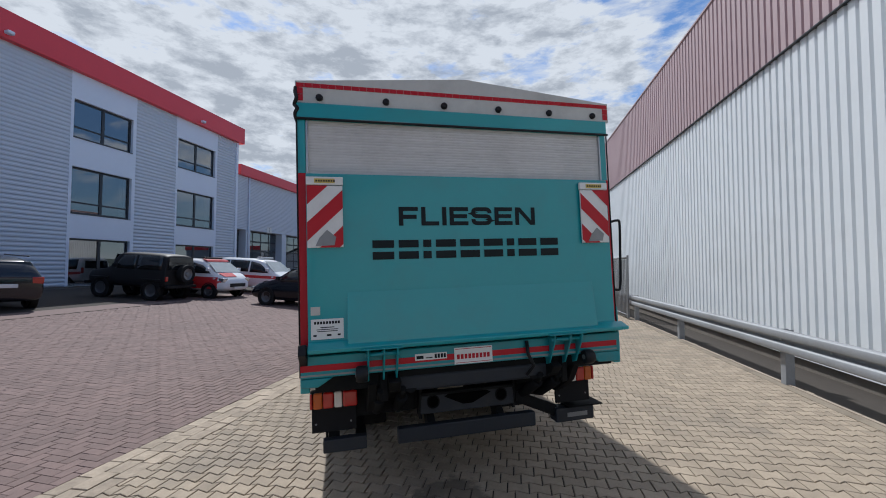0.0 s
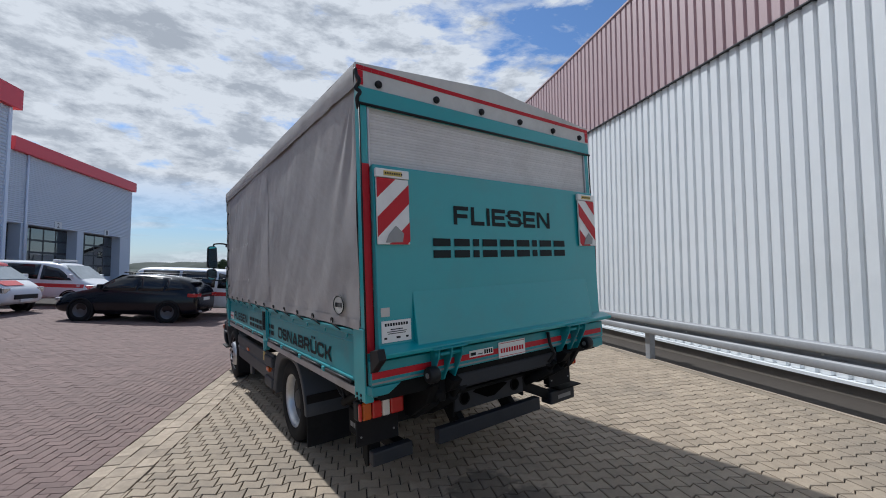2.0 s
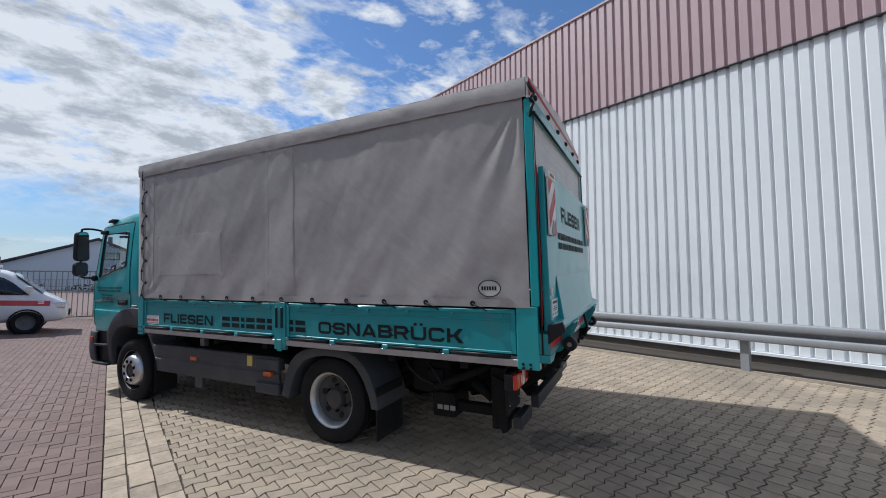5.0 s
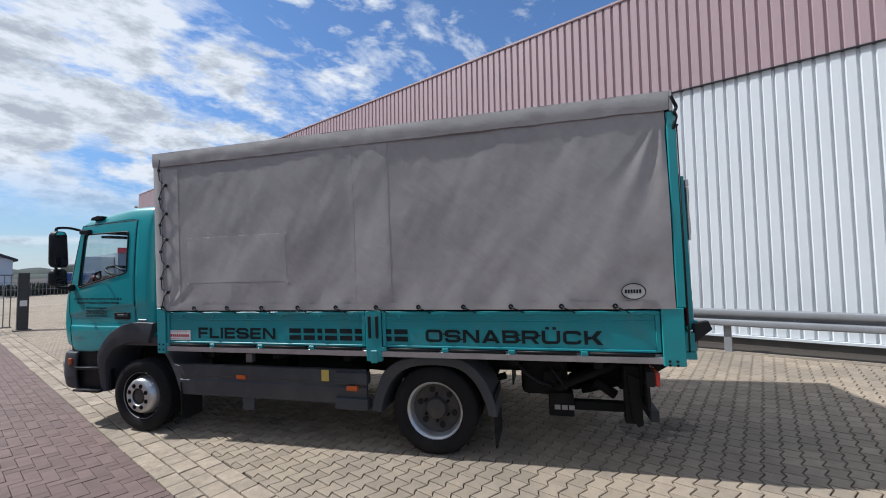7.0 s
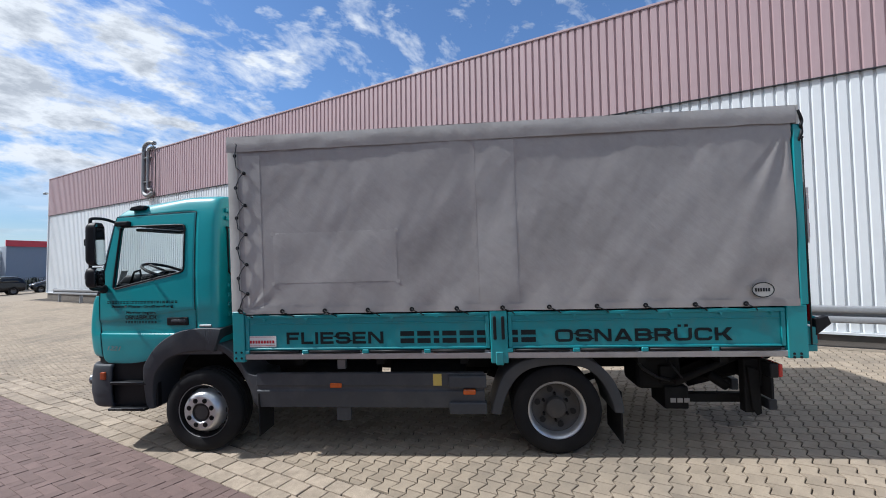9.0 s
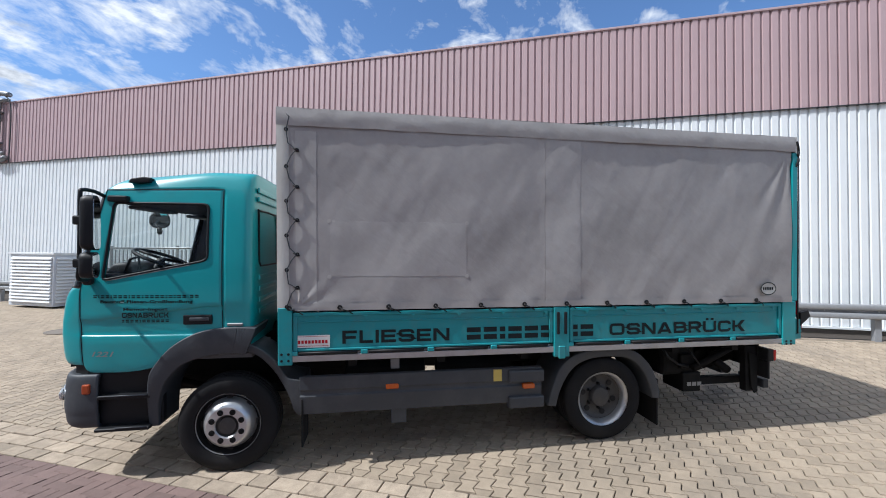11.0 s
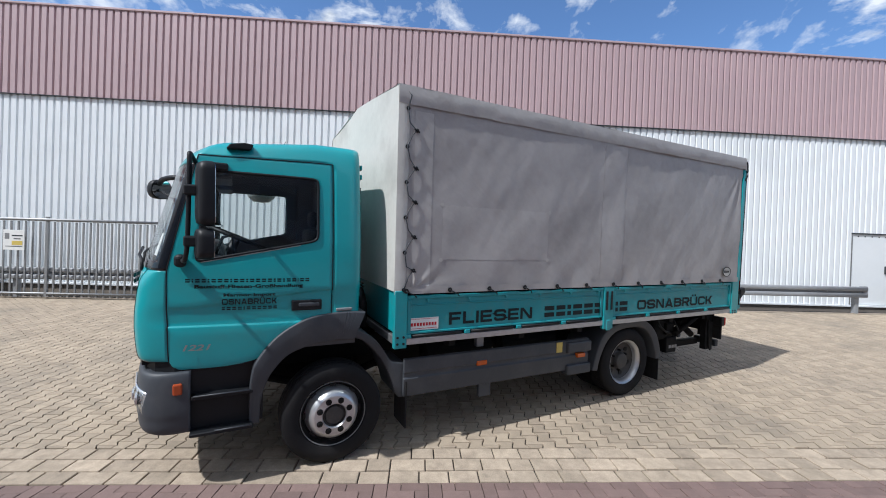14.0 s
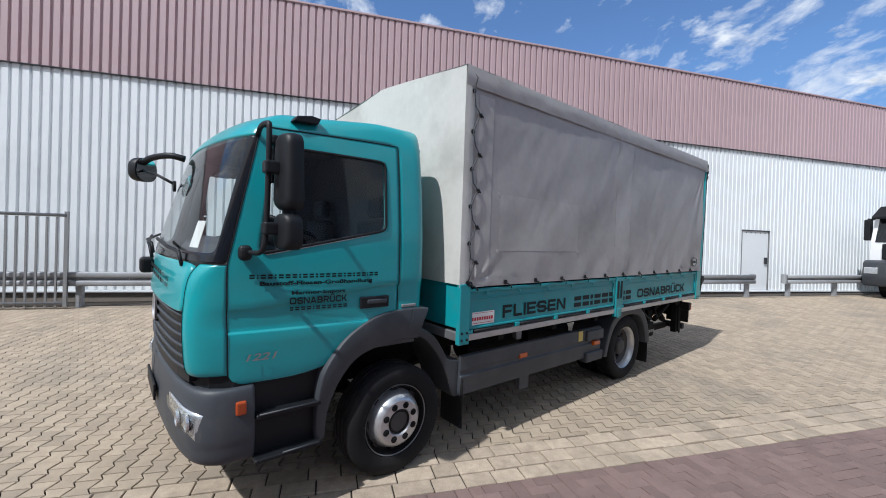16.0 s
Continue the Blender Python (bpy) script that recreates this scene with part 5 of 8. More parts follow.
lines("sticker_bars", [(0.008, 0.008, 0.272, 0.004), (0.008, 0.105, 0.272, 0.004)] + [(0.018 + 0.0285 * i, 0.036, 0.021, 0.034) for i in range(9)], RED_FILM, st, at(REAR_TEXT, -0.19, -0.1226, 1.070), 0.001)
st = part("sticker", cube((-0.475, -0.1205, 1.120), (-0.245, -0.1170, 1.165)), WHITE_FILM, sill, "narrow white sticker")
lines("sticker_bars", [(0.01, 0.010, 0.05, 0.022), (0.075, 0.012, 0.05, 0.006), (0.14, 0.008, 0.016, 0.03), (0.162, 0.008, 0.016, 0.03), (0.185, 0.008, 0.016, 0.03), (0.206, 0.008, 0.016, 0.03)], LETTER, st, at(REAR_TEXT, -0.475, -0.1206, 1.120), 0.001)
for s in (-1, 1):
    if s < 0:
        part("rubber_wedge", prism([(-0.10, 1.135), (-0.225, 1.235), (-0.20, 1.30), (-0.10, 1.275)], s * 1.215 - 0.025, s * 1.215 + 0.025, "x", 0.004, 1), BLACK, truck, "black rubber corner")
# hinge arms and rollers
for s, xs in ((-1, (-0.80, -0.695, -0.605)), (1, (0.565, 0.695, 0.79))):
    for x in xs:
        part("lift_bracket", prism([(-0.105, 1.243), (-0.215, 1.240), (-0.205, 1.185), (-0.11, 1.01), (-0.06, 0.995), (-0.05, 1.05)], x - 0.006, x + 0.006, "x", 0.002, 1), TEAL_WORN, truck)
    part("bracket_flange", cube((xs[0] - 0.05, -0.225, 1.236), (xs[-1] + 0.035, -0.10, 1.246), 0.003), TEAL_WORN, truck)
    part("lift_hinge", tube([(xs[0] - 0.02, -0.180, 1.200), (xs[-1] + 0.02, -0.180, 1.200)], 0.014, 10), TEAL_WORN, truck)
    x, y, z = (-0.845, -0.185, 1.080) if s < 0 else (0.870, -0.150, 1.045)
    roll = part("roller", lathe([(-0.038, 0.02), (-0.038, 0.046), (-0.026, 0.054), (0.026, 0.054), (0.038, 0.046), (0.038, 0.02)], "x", (x, y, z), 20), BLACK, truck, "black rubber roller", True, 40)
    part("roller_pin", disc("x", (x, y, z), 0.018, 0.084, 12), GALV, roll)
    part("lift_arm", prism([(-0.17, 1.00), (-0.10, 0.92), (0.75, 0.55), (0.86, 0.55), (0.86, 0.66), (-0.06, 1.03)], (-0.66 if s < 0 else 0.56), (-0.58 if s < 0 else 0.64), "x", 0.006, 1), CHASSIS, truck)
    part("lift_cylinder", tube([((-0.50 if s < 0 else 0.46), -0.05, 0.93), ((-0.50 if s < 0 else 0.46), 0.80, 0.62)], 0.045, 12), CHASSIS, truck)
part("hand_control", tube([(0.37, -0.13, 1.20), (0.37, -0.15, 1.10), (0.41, -0.16, 1.02), (0.36, -0.13, 0.95)], 0.014, 8), BLACK, truck)
part("rear_crossmember", cube((-1.15, -0.045, 0.945), (1.15, -0.004, 1.061), 0.004), CHASSIS, truck)
LIFT_PAINT = mat("worn_blue_black_paint", (0.020, 0.024, 0.031), 0.55, spec=0.35, var=0.3, scale=7, bump=0.15, bump_scale=90, stain=(0.035, 0.032, 0.028), stain_scale=5, stain_amount=0.4)
part("lift_beam", cube((-0.66, -0.055, 0.893), (0.68, 0.09, 1.005), 0.022, 3), LIFT_PAINT, truck, "black square lift beam")
for a, b in ((-0.72, -0.66), (0.68, 0.73)):
    part("beam_flange", cube((a, -0.075, 0.85), (b, 0.11, 1.05), 0.008), CHASSIS, truck)
# pressed cross plate: two round holes and a long diamond in dark relief
plate_ = part("cross_plate", cube((-0.39, 0.19, 0.635), (0.385, 0.215, 0.785), 0.006), LIFT_PAINT, truck)
part("plate_fold", cube((-0.39, 0.175, 0.775), (0.385, 0.24, 0.800), 0.005), CHASSIS, plate_)
HOLE = mat("unlit_opening", (0.002, 0.002, 0.002), 0.9, var=0.0, spec=0.05)
for x in (-0.29, 0.275):
    part("hole_rim", lathe([(-0.004, 0.042), (-0.008, 0.046), (-0.004, 0.052), (0.002, 0.052)], "y", (x, 0.188, 0.725), 20), CHASSIS, plate_)
    part("hole", disc("y", (x, 0.188, 0.725), 0.042, 0.003, 20), HOLE, plate_)
part("long_hole", prism([(-0.20, 0.755), (-0.17, 0.772), (0.15, 0.772), (0.185, 0.755), (0.03, 0.685), (-0.05, 0.685)], 0.184, 0.1895, "y"), HOLE, plate_)
for x in (-0.39, 0.385):
    part("hanger", prism([(0.20, 0.60), (0.30, 0.62), (0.34, 0.90), (0.18, 0.90)], x - 0.012, x + 0.012, "x", 0.003, 1), CHASSIS, truck)
part("underrun_bar", cube((-0.575, 0.15, 0.452), (0.555, 0.22, 0.565), 0.010, 2), LIFT_PAINT, truck, "black underrun bar")
for x in (-0.30, 0.28):
    part("underrun_hanger", prism([(0.22, 0.47), (0.22, 0.56), (0.50, 0.80), (0.60, 0.80), (0.32, 0.47)], x - 0.03, x + 0.03, "x", 0.004, 1), CHASSIS, truck)
part("underrun_end", cube((-1.115, 0.15, 0.455), (-0.805, 0.22, 0.55), 0.01, 2), LIFT_PAINT, truck)
end = part("underrun_end", cube((0.77, 0.20, 0.425), (1.13, 0.33, 0.545), 0.016, 2), LIFT_PAINT, truck)
part("maker_plate", cube((0.87, 0.196, 0.466), (1.06, 0.1995, 0.502), 0.001), GALV, end)
part("step_plate", cube((0.86, 0.16, 0.552), (1.19, 0.36, 0.564), 0.004), CHASSIS, truck)
# swing arms of the underrun ends and the lift's rams
part("underrun_strut", prism([(0.42, 0.72), (0.42, 0.63), (0.80, 0.46), (0.80, 0.56)], 0.24, 0.30, "y", 0.006, 1), CHASSIS, truck)
for x in (-0.72, -0.56, 0.50, 0.66):
    part("lift_ram", tube([(x, -0.02, 0.86), (x, 0.25, 0.70), (x, 0.72, 0.58)], 0.042, 12), CHASSIS, truck)
    part("ram_rod", tube([(x, -0.08, 0.93), (x, -0.02, 0.86)], 0.022, 10), CHASSIS, truck)
part("lift_yoke", prism([(-0.12, 0.99), (-0.02, 0.84), (0.20, 0.70), (0.55, 0.66), (0.55, 0.78), (0.10, 0.90)], -0.80, -0.74, "x", 0.006, 1), CHASSIS, truck)
part("lift_yoke", prism([(-0.12, 0.99), (-0.02, 0.84), (0.20, 0.70), (0.55, 0.66), (0.55, 0.78), (0.10, 0.90)], 0.76, 0.82, "x", 0.006, 1), CHASSIS, truck)
# dark plates added to close off the view through the underside
part("apron", cube((-1.10, 0.255, 0.66), (-0.42, 0.275, 0.945), 0.004), CHASSIS, truck)
part("apron", cube((0.42, 0.255, 0.70), (0.74, 0.275, 0.945), 0.004), CHASSIS, truck)
ORANGE = mat("orange_lens", (0.52, 0.10, 0.012), 0.25, var=0.1, coat=0.2)
RED_LENS = mat("red_lens", (0.45, 0.015, 0.012), 0.15, var=0.15, coat=0.6)
PALE_LENS = mat("pale_lens", (0.70, 0.66, 0.60), 0.15, var=0.1, coat=0.6)
for s, x0, x1 in ((-1, -1.205, -0.865), (1, 0.775, 1.115)):
    dy, dz = 0.125, -0.035
    lamp = part("rear_lamp", cube((x0, dy + 0.06, dz + 0.800), (x1, dy + 0.13, dz + 0.925), 0.012, 2), BLACK, truck, "rear lamp cluster in orange, red and white")
    w = x1 - x0
    cuts = ((0, 0.07, RED_LENS, "red_lens"), (0.07, 0.27, ORANGE, "orange_lens"), (0.27, 0.50, RED_LENS, "red_lens"), (0.50, 0.68, PALE_LENS, "white_lens"), (0.68, 1.0, RED_LENS, "red_lens"))
    for a, b, m_, nm in cuts:
        if s > 0:
            a, b = 1 - b, 1 - a
        part(nm, cube((x0 + a * w + 0.002, dy + 0.025, dz + 0.806), (x0 + b * w - 0.002, dy + 0.062, dz + 0.920), 0.012, 2), m_, lamp)
    flap = part("lamp_flap", cube((x0 + 0.01, dy + 0.10, dz + 0.615), (x1 - 0.01, dy + 0.125, dz + 0.80), 0.004), RUBBER, truck)
    for fx in (x0 + 0.04, x1 - 0.05):
        part("rivet", disc("y", (fx, dy + 0.097, dz + 0.68), 0.007, 0.008, 8), GALV, flap)
part("lamp_bracket", cube((-1.08, 0.265, 0.42), (-1.0, 0.40, 0.90), 0.006), CHASSIS, truck)
part("lamp_bracket", cube((0.90, 0.265, 0.56), (0.98, 0.40, 0.95), 0.006), CHASSIS, truck)
part("rear_guard_plate", prism([(0.38, 0.84), (0.28, 0.80), (0.27, 0.42), (0.31, 0.40), (0.35, 0.47)], -1.10, -1.085, "x", 0.003, 1), CHASSIS, truck)
# lift pump box with hanging bar
pump = part("pump_box", cube((-0.92, 0.80, 0.385), (-0.60, 1.02, 0.60), 0.015, 2), CHASSIS, truck)
lines("maker_bars", [(0.03, 0.05, 0.05, 0.042), (0.092, 0.05, 0.05, 0.042), (0.154, 0.05, 0.05, 0.042)], GALV, pump, at(SIDE_TEXT, -0.921, 1.00, 0.40), 0.002)
part("pump_housing", cube((-0.90, 0.84, 0.56), (-0.50, 1.26, 0.90), 0.06, 3), CHASSIS, truck, "oily black lift pump")
part("valve_block", cube((-0.94, 0.90, 0.64), (-0.88, 1.06, 0.80), 0.012, 2), CHASSIS, truck)
part("pump_bar", cube((-0.88, 0.24, 0.44), (-0.80, 0.80, 0.52), 0.006), CHASSIS, truck)
part("strut", tube([(-0.98, 0.95, 0.66), (-0.98, 0.34, 0.93)], 0.035, 8), CHASSIS, truck)
part("strut", tube([(-0.90, 0.62, 0.72), (-0.90, 0.45, 0.60)], 0.045, 8), CHASSIS, truck)
part("hose", tube([(-0.95, 1.30, 0.90), (-0.95, 1.22, 0.78), (-0.95, 1.10, 0.70), (-0.95, 0.98, 0.67)], 0.014, 8), BLACK, truck)
part("hose", tube([(-0.99, 1.02, 0.88), (-1.0, 0.93, 0.76), (-1.0, 0.86, 0.66)], 0.010, 6), BLACK, truck)
# grab rail on the right side
part("grab_rail", tube(curve_through([(1.235, 0.02, 1.55), (1.300, 0.02, 1.53), (1.325, 0.02, 1.58), (1.340, 0.02, 1.85), (1.350, 0.02, 2.08), (1.330, 0.02, 2.12), (1.240, 0.02, 2.10)], 3), 0.011, 8), BLACK, truck)

# -- chassis
for s in (-1, 1):
    part("frame_rail", cube((s * 0.42 - 0.035, 0.26, 0.66), (s * 0.42 + 0.035, 6.20, 0.88), 0.006), CHASSIS, truck)
for y in (0.6, 1.3, 2.9, 3.7, 4.5):
    part("cross_bearer", cube((-1.15, y - 0.035, 0.885), (1.15, y + 0.035, 0.957)), CHASSIS, truck)
part("rear_axle", tube([(-0.80, 2.06, 0.40), (0.80, 2.06, 0.40)], 0.075, 14), CHASSIS, truck)
part("differential", lathe([(-0.20, 0.03), (-0.18, 0.14), (-0.08, 0.20), (0.08, 0.20), (0.18, 0.14), (0.20, 0.03)], "y", (0, 2.06, 0.41), 20), CHASSIS, truck)
part("front_axle", tube([(-0.85, 5.55, 0.38), (0.85, 5.55, 0.38)], 0.06, 12), CHASSIS, truck)
part("prop_shaft", tube([(0, 2.25, 0.48), (0, 4.6, 0.62)], 0.045, 12), CHASSIS, truck)
# gearbox, engine and air tanks, added as dark bodies to block light underneath
part("gearbox", cube((-0.28, 4.3, 0.45), (0.28, 5.2, 0.95), 0.06, 2), CHASSIS, truck)
part("engine", cube((-0.38, 5.2, 0.48), (0.38, 6.4, 1.15), 0.06, 2), CHASSIS, truck)
part("air_tank", lathe([(-0.40, 0.02), (-0.38, 0.11), (0.38, 0.11), (0.40, 0.02)], "y", (-0.70, 3.3, 0.72), 18), CHASSIS, truck)
part("air_tank", lathe([(-0.40, 0.02), (-0.38, 0.11), (0.38, 0.11), (0.40, 0.02)], "y", (-0.70, 4.2, 0.72), 18), CHASSIS, truck)
part("fuel_tank", cube((0.52, 3.0, 0.42), (1.10, 4.3, 0.86), 0.06, 3), ALU, truck)
part("battery_box", cube((0.50, 4.45, 0.45), (1.08, 4.95, 0.84), 0.02, 2), PLASTIC, truck)
for s in (-1, 1):
    for y in (2.06, 5.55):
        part("leaf_spring", tube([(s * 0.50, y - 0.62, 0.62), (s * 0.50, y - 0.3, 0.52), (s * 0.50, y, 0.48), (s * 0.50, y + 0.3, 0.52), (s * 0.50, y + 0.62, 0.62)], 0.04, 6), CHASSIS, truck)
# left side skirt with grooves, lamps and step boxes
for s in (-1, 1):
    skirt = part("side_skirt", prism([(s * 1.115, 0.46), (s * 1.125, 0.62), (s * 1.112, 0.63), (s * 1.112, 0.665), (s * 1.125, 0.675), (s * 1.120, 0.79), (s * 1.09, 0.80), (s * 1.08, 0.47)], 2.72, 4.955, "y", 0.004, 1), PLASTIC, truck, "dark grey side skirt")
    if s < 0:
        for z0, z1 in ((0.655, 0.775), (0.41, 0.525)):
            part("step_box", cube((-1.150, 2.70, z0), (-1.05, 3.055, z1), 0.018, 2), PLASTIC, skirt)
        for y in (4.15, 2.86):
            part("side_lamp", cube((-1.160 if y < 3 else -1.135, y - 0.058, 0.600 if y < 3 else 0.655), (-1.11, y + 0.058, 0.645 if y < 3 else 0.70), 0.006), ORANGE, skirt, "orange side marker")
        part("yellow_label", cube((-1.1275, 3.12, 0.675), (-1.118, 3.20, 0.785)), YELLOW_FILM, skirt)
        part("bracket", cube((-1.10, 4.02, 0.33), (-1.06, 4.16, 0.46), 0.004), PLASTIC, skirt)
        part("bracket", cube((-1.04, 4.08, 0.81), (-0.98, 4.16, 0.90), 0.004), GALV, skirt)
    part("mudflap", cube((s * 1.12 - 0.012 + (0 if s < 0 else -0.2), 4.925, 0.18), (s * 1.12 + 0.012 + (0.25 if s < 0 else 0), 4.94, 0.60), 0.003), RUBBER, truck)


def arch(outer, inner, s, x_out, x_in, name, parent, material=PLASTIC):
    """A fender: a band between two curves, drawn inwards from the truck's side."""
    bm = bmesh.new()
    n = len(outer)
    draw = [0.055 * max(0.0, min(1.0, (0.86 - z) / 0.42)) if y > 5.8 else 0.0 for y, z in outer]
    fo = [bm.verts.new((s * (x_out - d), y, z)) for (y, z), d in zip(outer, draw)]
    fi = [bm.verts.new((s * (x_out - d - 0.012), y, z)) for (y, z), d in zip(inner, draw)]
    bo = [bm.verts.new((s * x_in, y, z)) for y, z in outer]
    bi = [bm.verts.new((s * x_in, y, z)) for y, z in inner]
    for i in range(n - 1):
        bm.faces.new((fo[i], fo[i + 1], fi[i + 1], fi[i]))
        bm.faces.new((fi[i], fi[i + 1], bi[i + 1], bi[i]))
        bm.faces.new((fo[i], bo[i], bo[i + 1], fo[i + 1]))
        bm.faces.new((bo[i], bi[i], bi[i + 1], bo[i + 1]))
    for i in (0, n - 1):
        bm.faces.new((fo[i], fi[i], bi[i], bo[i]))
    bmesh.ops.recalc_face_normals(bm, faces=bm.faces)
    edges = [e for e in bm.edges if all(abs(v.co.x) > x_in + 0.15 for v in e.verts) and len(e.link_faces) == 2]
    bmesh.ops.bevel(bm, geom=edges, offset=0.012, segments=2, affect="EDGES", profile=0.5)
    return part(name, bm, material, parent, "dark grey wheel-arch fender", True, 50)


rear_outer = curve_through([(2.665, 0.42), (2.615, 0.60), (2.52, 0.80), (2.33, 0.915), (2.03, 0.945), (1.76, 0.92), (1.57, 0.76), (1.48, 0.55), (1.465, 0.43)])
rear_inner = curve_through([(2.575, 0.40), (2.525, 0.57), (2.42, 0.74), (2.27, 0.835), (2.03, 0.865), (1.80, 0.835), (1.66, 0.72), (1.575, 0.55), (1.545, 0.43)])
for s in (-1, 1):
    arch(rear_outer, rear_inner, s, 1.145, 0.66, "rear_fender", truck)
    part("mudflap", cube((s * 1.13 if s < 0 else 0.70, 1.478, 0.15), (-0.70 if s < 0 else 1.13, 1.495, 0.62), 0.003), RUBBER, truck, "black rubber mudflap")


# -- wheels
RIM_EDGE = mat("dull_rim_edge", (0.22, 0.22, 0.22), 0.5, metal=0.5, var=0.25, scale=12, stain=(0.08, 0.075, 0.07), stain_scale=6, stain_amount=0.6)
HUB = mat("dirty_dark_hub", (0.045, 0.043, 0.042), 0.6, var=0.3, scale=10, stain=(0.10, 0.085, 0.07), stain_scale=8, stain_amount=0.4)
def wheel(x, y, s, rear):
    w = new("wheel")
    w.parent = truck
    w.matrix_local = pose(x, y, 0.408, 0, 0, 0 if s < 0 else 180)
    R = 0.408
    tread = 0.118
    prof = [(-0.085, 0.262), (-0.112, 0.275), (-0.124, 0.315), (-0.122, 0.355), (-0.113, 0.385), (-0.098, R - 0.004), (-0.09, R)]
    prof += [(-0.062, R), (-0.058, R - 0.012), (-0.050, R - 0.012), (-0.046, R), (-0.010, R), (-0.006, R - 0.012), (0.006, R - 0.012), (0.010, R), (0.046, R), (0.050, R - 0.012), (0.058, R - 0.012), (0.062, R)]
    prof += [(0.09, R), (0.113, 0.385), (0.122, 0.34), (0.112, 0.275), (0.085, 0.262)]
    part("tyre", lathe(prof, "x", (0, 0, 0), 64), RUBBER, w, "dusty black tyre", True, 40)
    if rear:
        part("inner_tyre", lathe([(a + 0.29, b) for a, b in prof], "x", (0, 0, 0), 48), RUBBER, w, "", True, 40)
        rim = part("rim", lathe([(-0.103, 0.262), (-0.106, 0.268), (-0.098, 0.252), (-0.085, 0.245), (-0.075, 0.238), (-0.055, 0.232), (-0.03, 0.226)], "x", (0, 0, 0), 56), STEEL, w, "worn silver steel rim", True, 40)
        part("wheel_disc", lathe([(-0.032, 0.230), (-0.010, 0.215), (0.0, 0.195), (0.005, 0.12), (-0.005, 0.102), (-0.045, 0.098), (-0.060, 0.088), (-0.068, 0.06), (-0.068, 1e-4)], "x", (0, 0, 0), 40), HUB, w, "dark dirty hub", True, 40)
        for k in range(6):
            a = (k + 0.25) * math.tau / 6
            part("hand_hole", disc("x", (-0.001, 0.172 * math.cos(a), 0.172 * math.sin(a)), 0.029, 0.012, 16), BLACK, rim)
        for k in range(6):
            a = (k + 0.5) * math.tau / 6
            part("wheel_nut", disc("x", (-0.010, 0.125 * math.cos(a), 0.125 * math.sin(a)), 0.013, 0.045, 6), CHASSIS, rim)
    else:
        rim = part("rim", lathe([(-0.050, 0.222), (-0.085, 0.206), (-0.120, 0.192), (-0.140, 0.176), (-0.150, 0.160), (-0.152, 0.10), (-0.140, 0.092)], "x", (0, 0, 0), 56), STEEL, w, "silver steel rim", True, 30)
        part("rim_lip", lathe([(-0.100, 0.261), (-0.106, 0.2655), (-0.108, 0.264), (-0.104, 0.259), (-0.100, 0.257)], "x", (0, 0, 0), 56), RIM_EDGE, rim, "", True, 30)
        part("rim_well", lathe([(-0.102, 0.258), (-0.080, 0.246), (-0.052, 0.240), (-0.048, 0.220)], "x", (0, 0, 0), 56), CHASSIS, rim, "dark rim well", True, 30)
        part("hub_cap", lathe([(-0.140, 0.092), (-0.118, 0.088), (-0.118, 0.075), (-0.135, 0.070), (-0.138, 0.04), (-0.138, 1e-4)], "x", (0, 0, 0), 32), HUB, w, "", True, 40)
        for k in range(8):
            a = (k + 0.5) * math.tau / 8
            part("rim_hole", disc("x", (-0.1505, 0.127 * math.cos(a), 0.127 * math.sin(a)), 0.025, 0.006, 16), BLACK, rim)
            part("wheel_nut", disc("x", (-0.156, 0.127 * math.cos(a), 0.127 * math.sin(a)), 0.016, 0.014, 6), CHASSIS, rim)
        for k in range(8):
            a = k * math.tau / 8
            part("vent_hole", prism([(0.218 * math.cos(a - .11), 0.218 * math.sin(a - .11)), (0.236 * math.cos(a - .11), 0.236 * math.sin(a - .11)), (0.236 * math.cos(a + .11), 0.236 * math.sin(a + .11)), (0.218 * math.cos(a + .11), 0.218 * math.sin(a + .11))], -0.070, -0.058, "x"), BLACK, rim)
    return w


for s in (-1, 1):
    wheel(s * 0.975, 5.55, s, False)
    wheel(s * 0.985, 2.055, s, True)


# -- the cab, as a cage of rows by height and columns round the left half
def nose_in(y, front, side_x, front_x):
    """Half width of the cab's flank: it draws in towards the front."""
    k = max(0.0, min(1.0, (y - 5.85) / (front + 0.012 - 5.85)))
    return side_x - (side_x - front_x) * k ** 1.8


def cage_row(z, side_x, front_x, rear_y, front, corner, bow, z_front=None, z_corner=None, frame_w=0.10):
    """Columns from the middle of the back, round the left side, to the middle of the front.
    front: y of the door's front edge; corner: (x, y) of the pillar; bow: how far the middle of the front lies ahead of it;
    frame_w: how far the window's front edge lies behind the door's."""
    cx, cy = corner
    zf = z if z_front is None else z_front
    zc = zf if z_corner is None else z_corner

    def lean(y):
        return z + (zf - z) * max(0.0, min(1.0, (y - 5.705) / (front - 0.13 - 5.705)))

    low = max(z, 1.065 + (z - 0.878)) if z < 1.0 else z
    flank = [5.44, 5.585, 5.700, 5.785, 6.15, front - frame_w - 0.05, front - frame_w, front - 0.016]
    return ([(0, rear_y, low), (-0.60, rear_y + 0.004, low), (0.085 - side_x, rear_y + 0.008, low), (0.03 - side_x, rear_y + 0.02, low), (0.006 - side_x, rear_y + 0.06, low)]
            + [(-nose_in(y, front, side_x, front_x), y, low if y < 6 and z < 1.0 else lean(y)) for y in flank]
            + [(-front_x, front + 0.012, zc), ((cx - front_x) / 2 - 0.008, (cy + front) / 2 + 0.012, zc), (cx, cy, zc), (cx + 0.065, cy + bow * 0.24, zc), (cx * 0.62, cy + bow * 0.72, zc), (0, cy + bow, zc)])


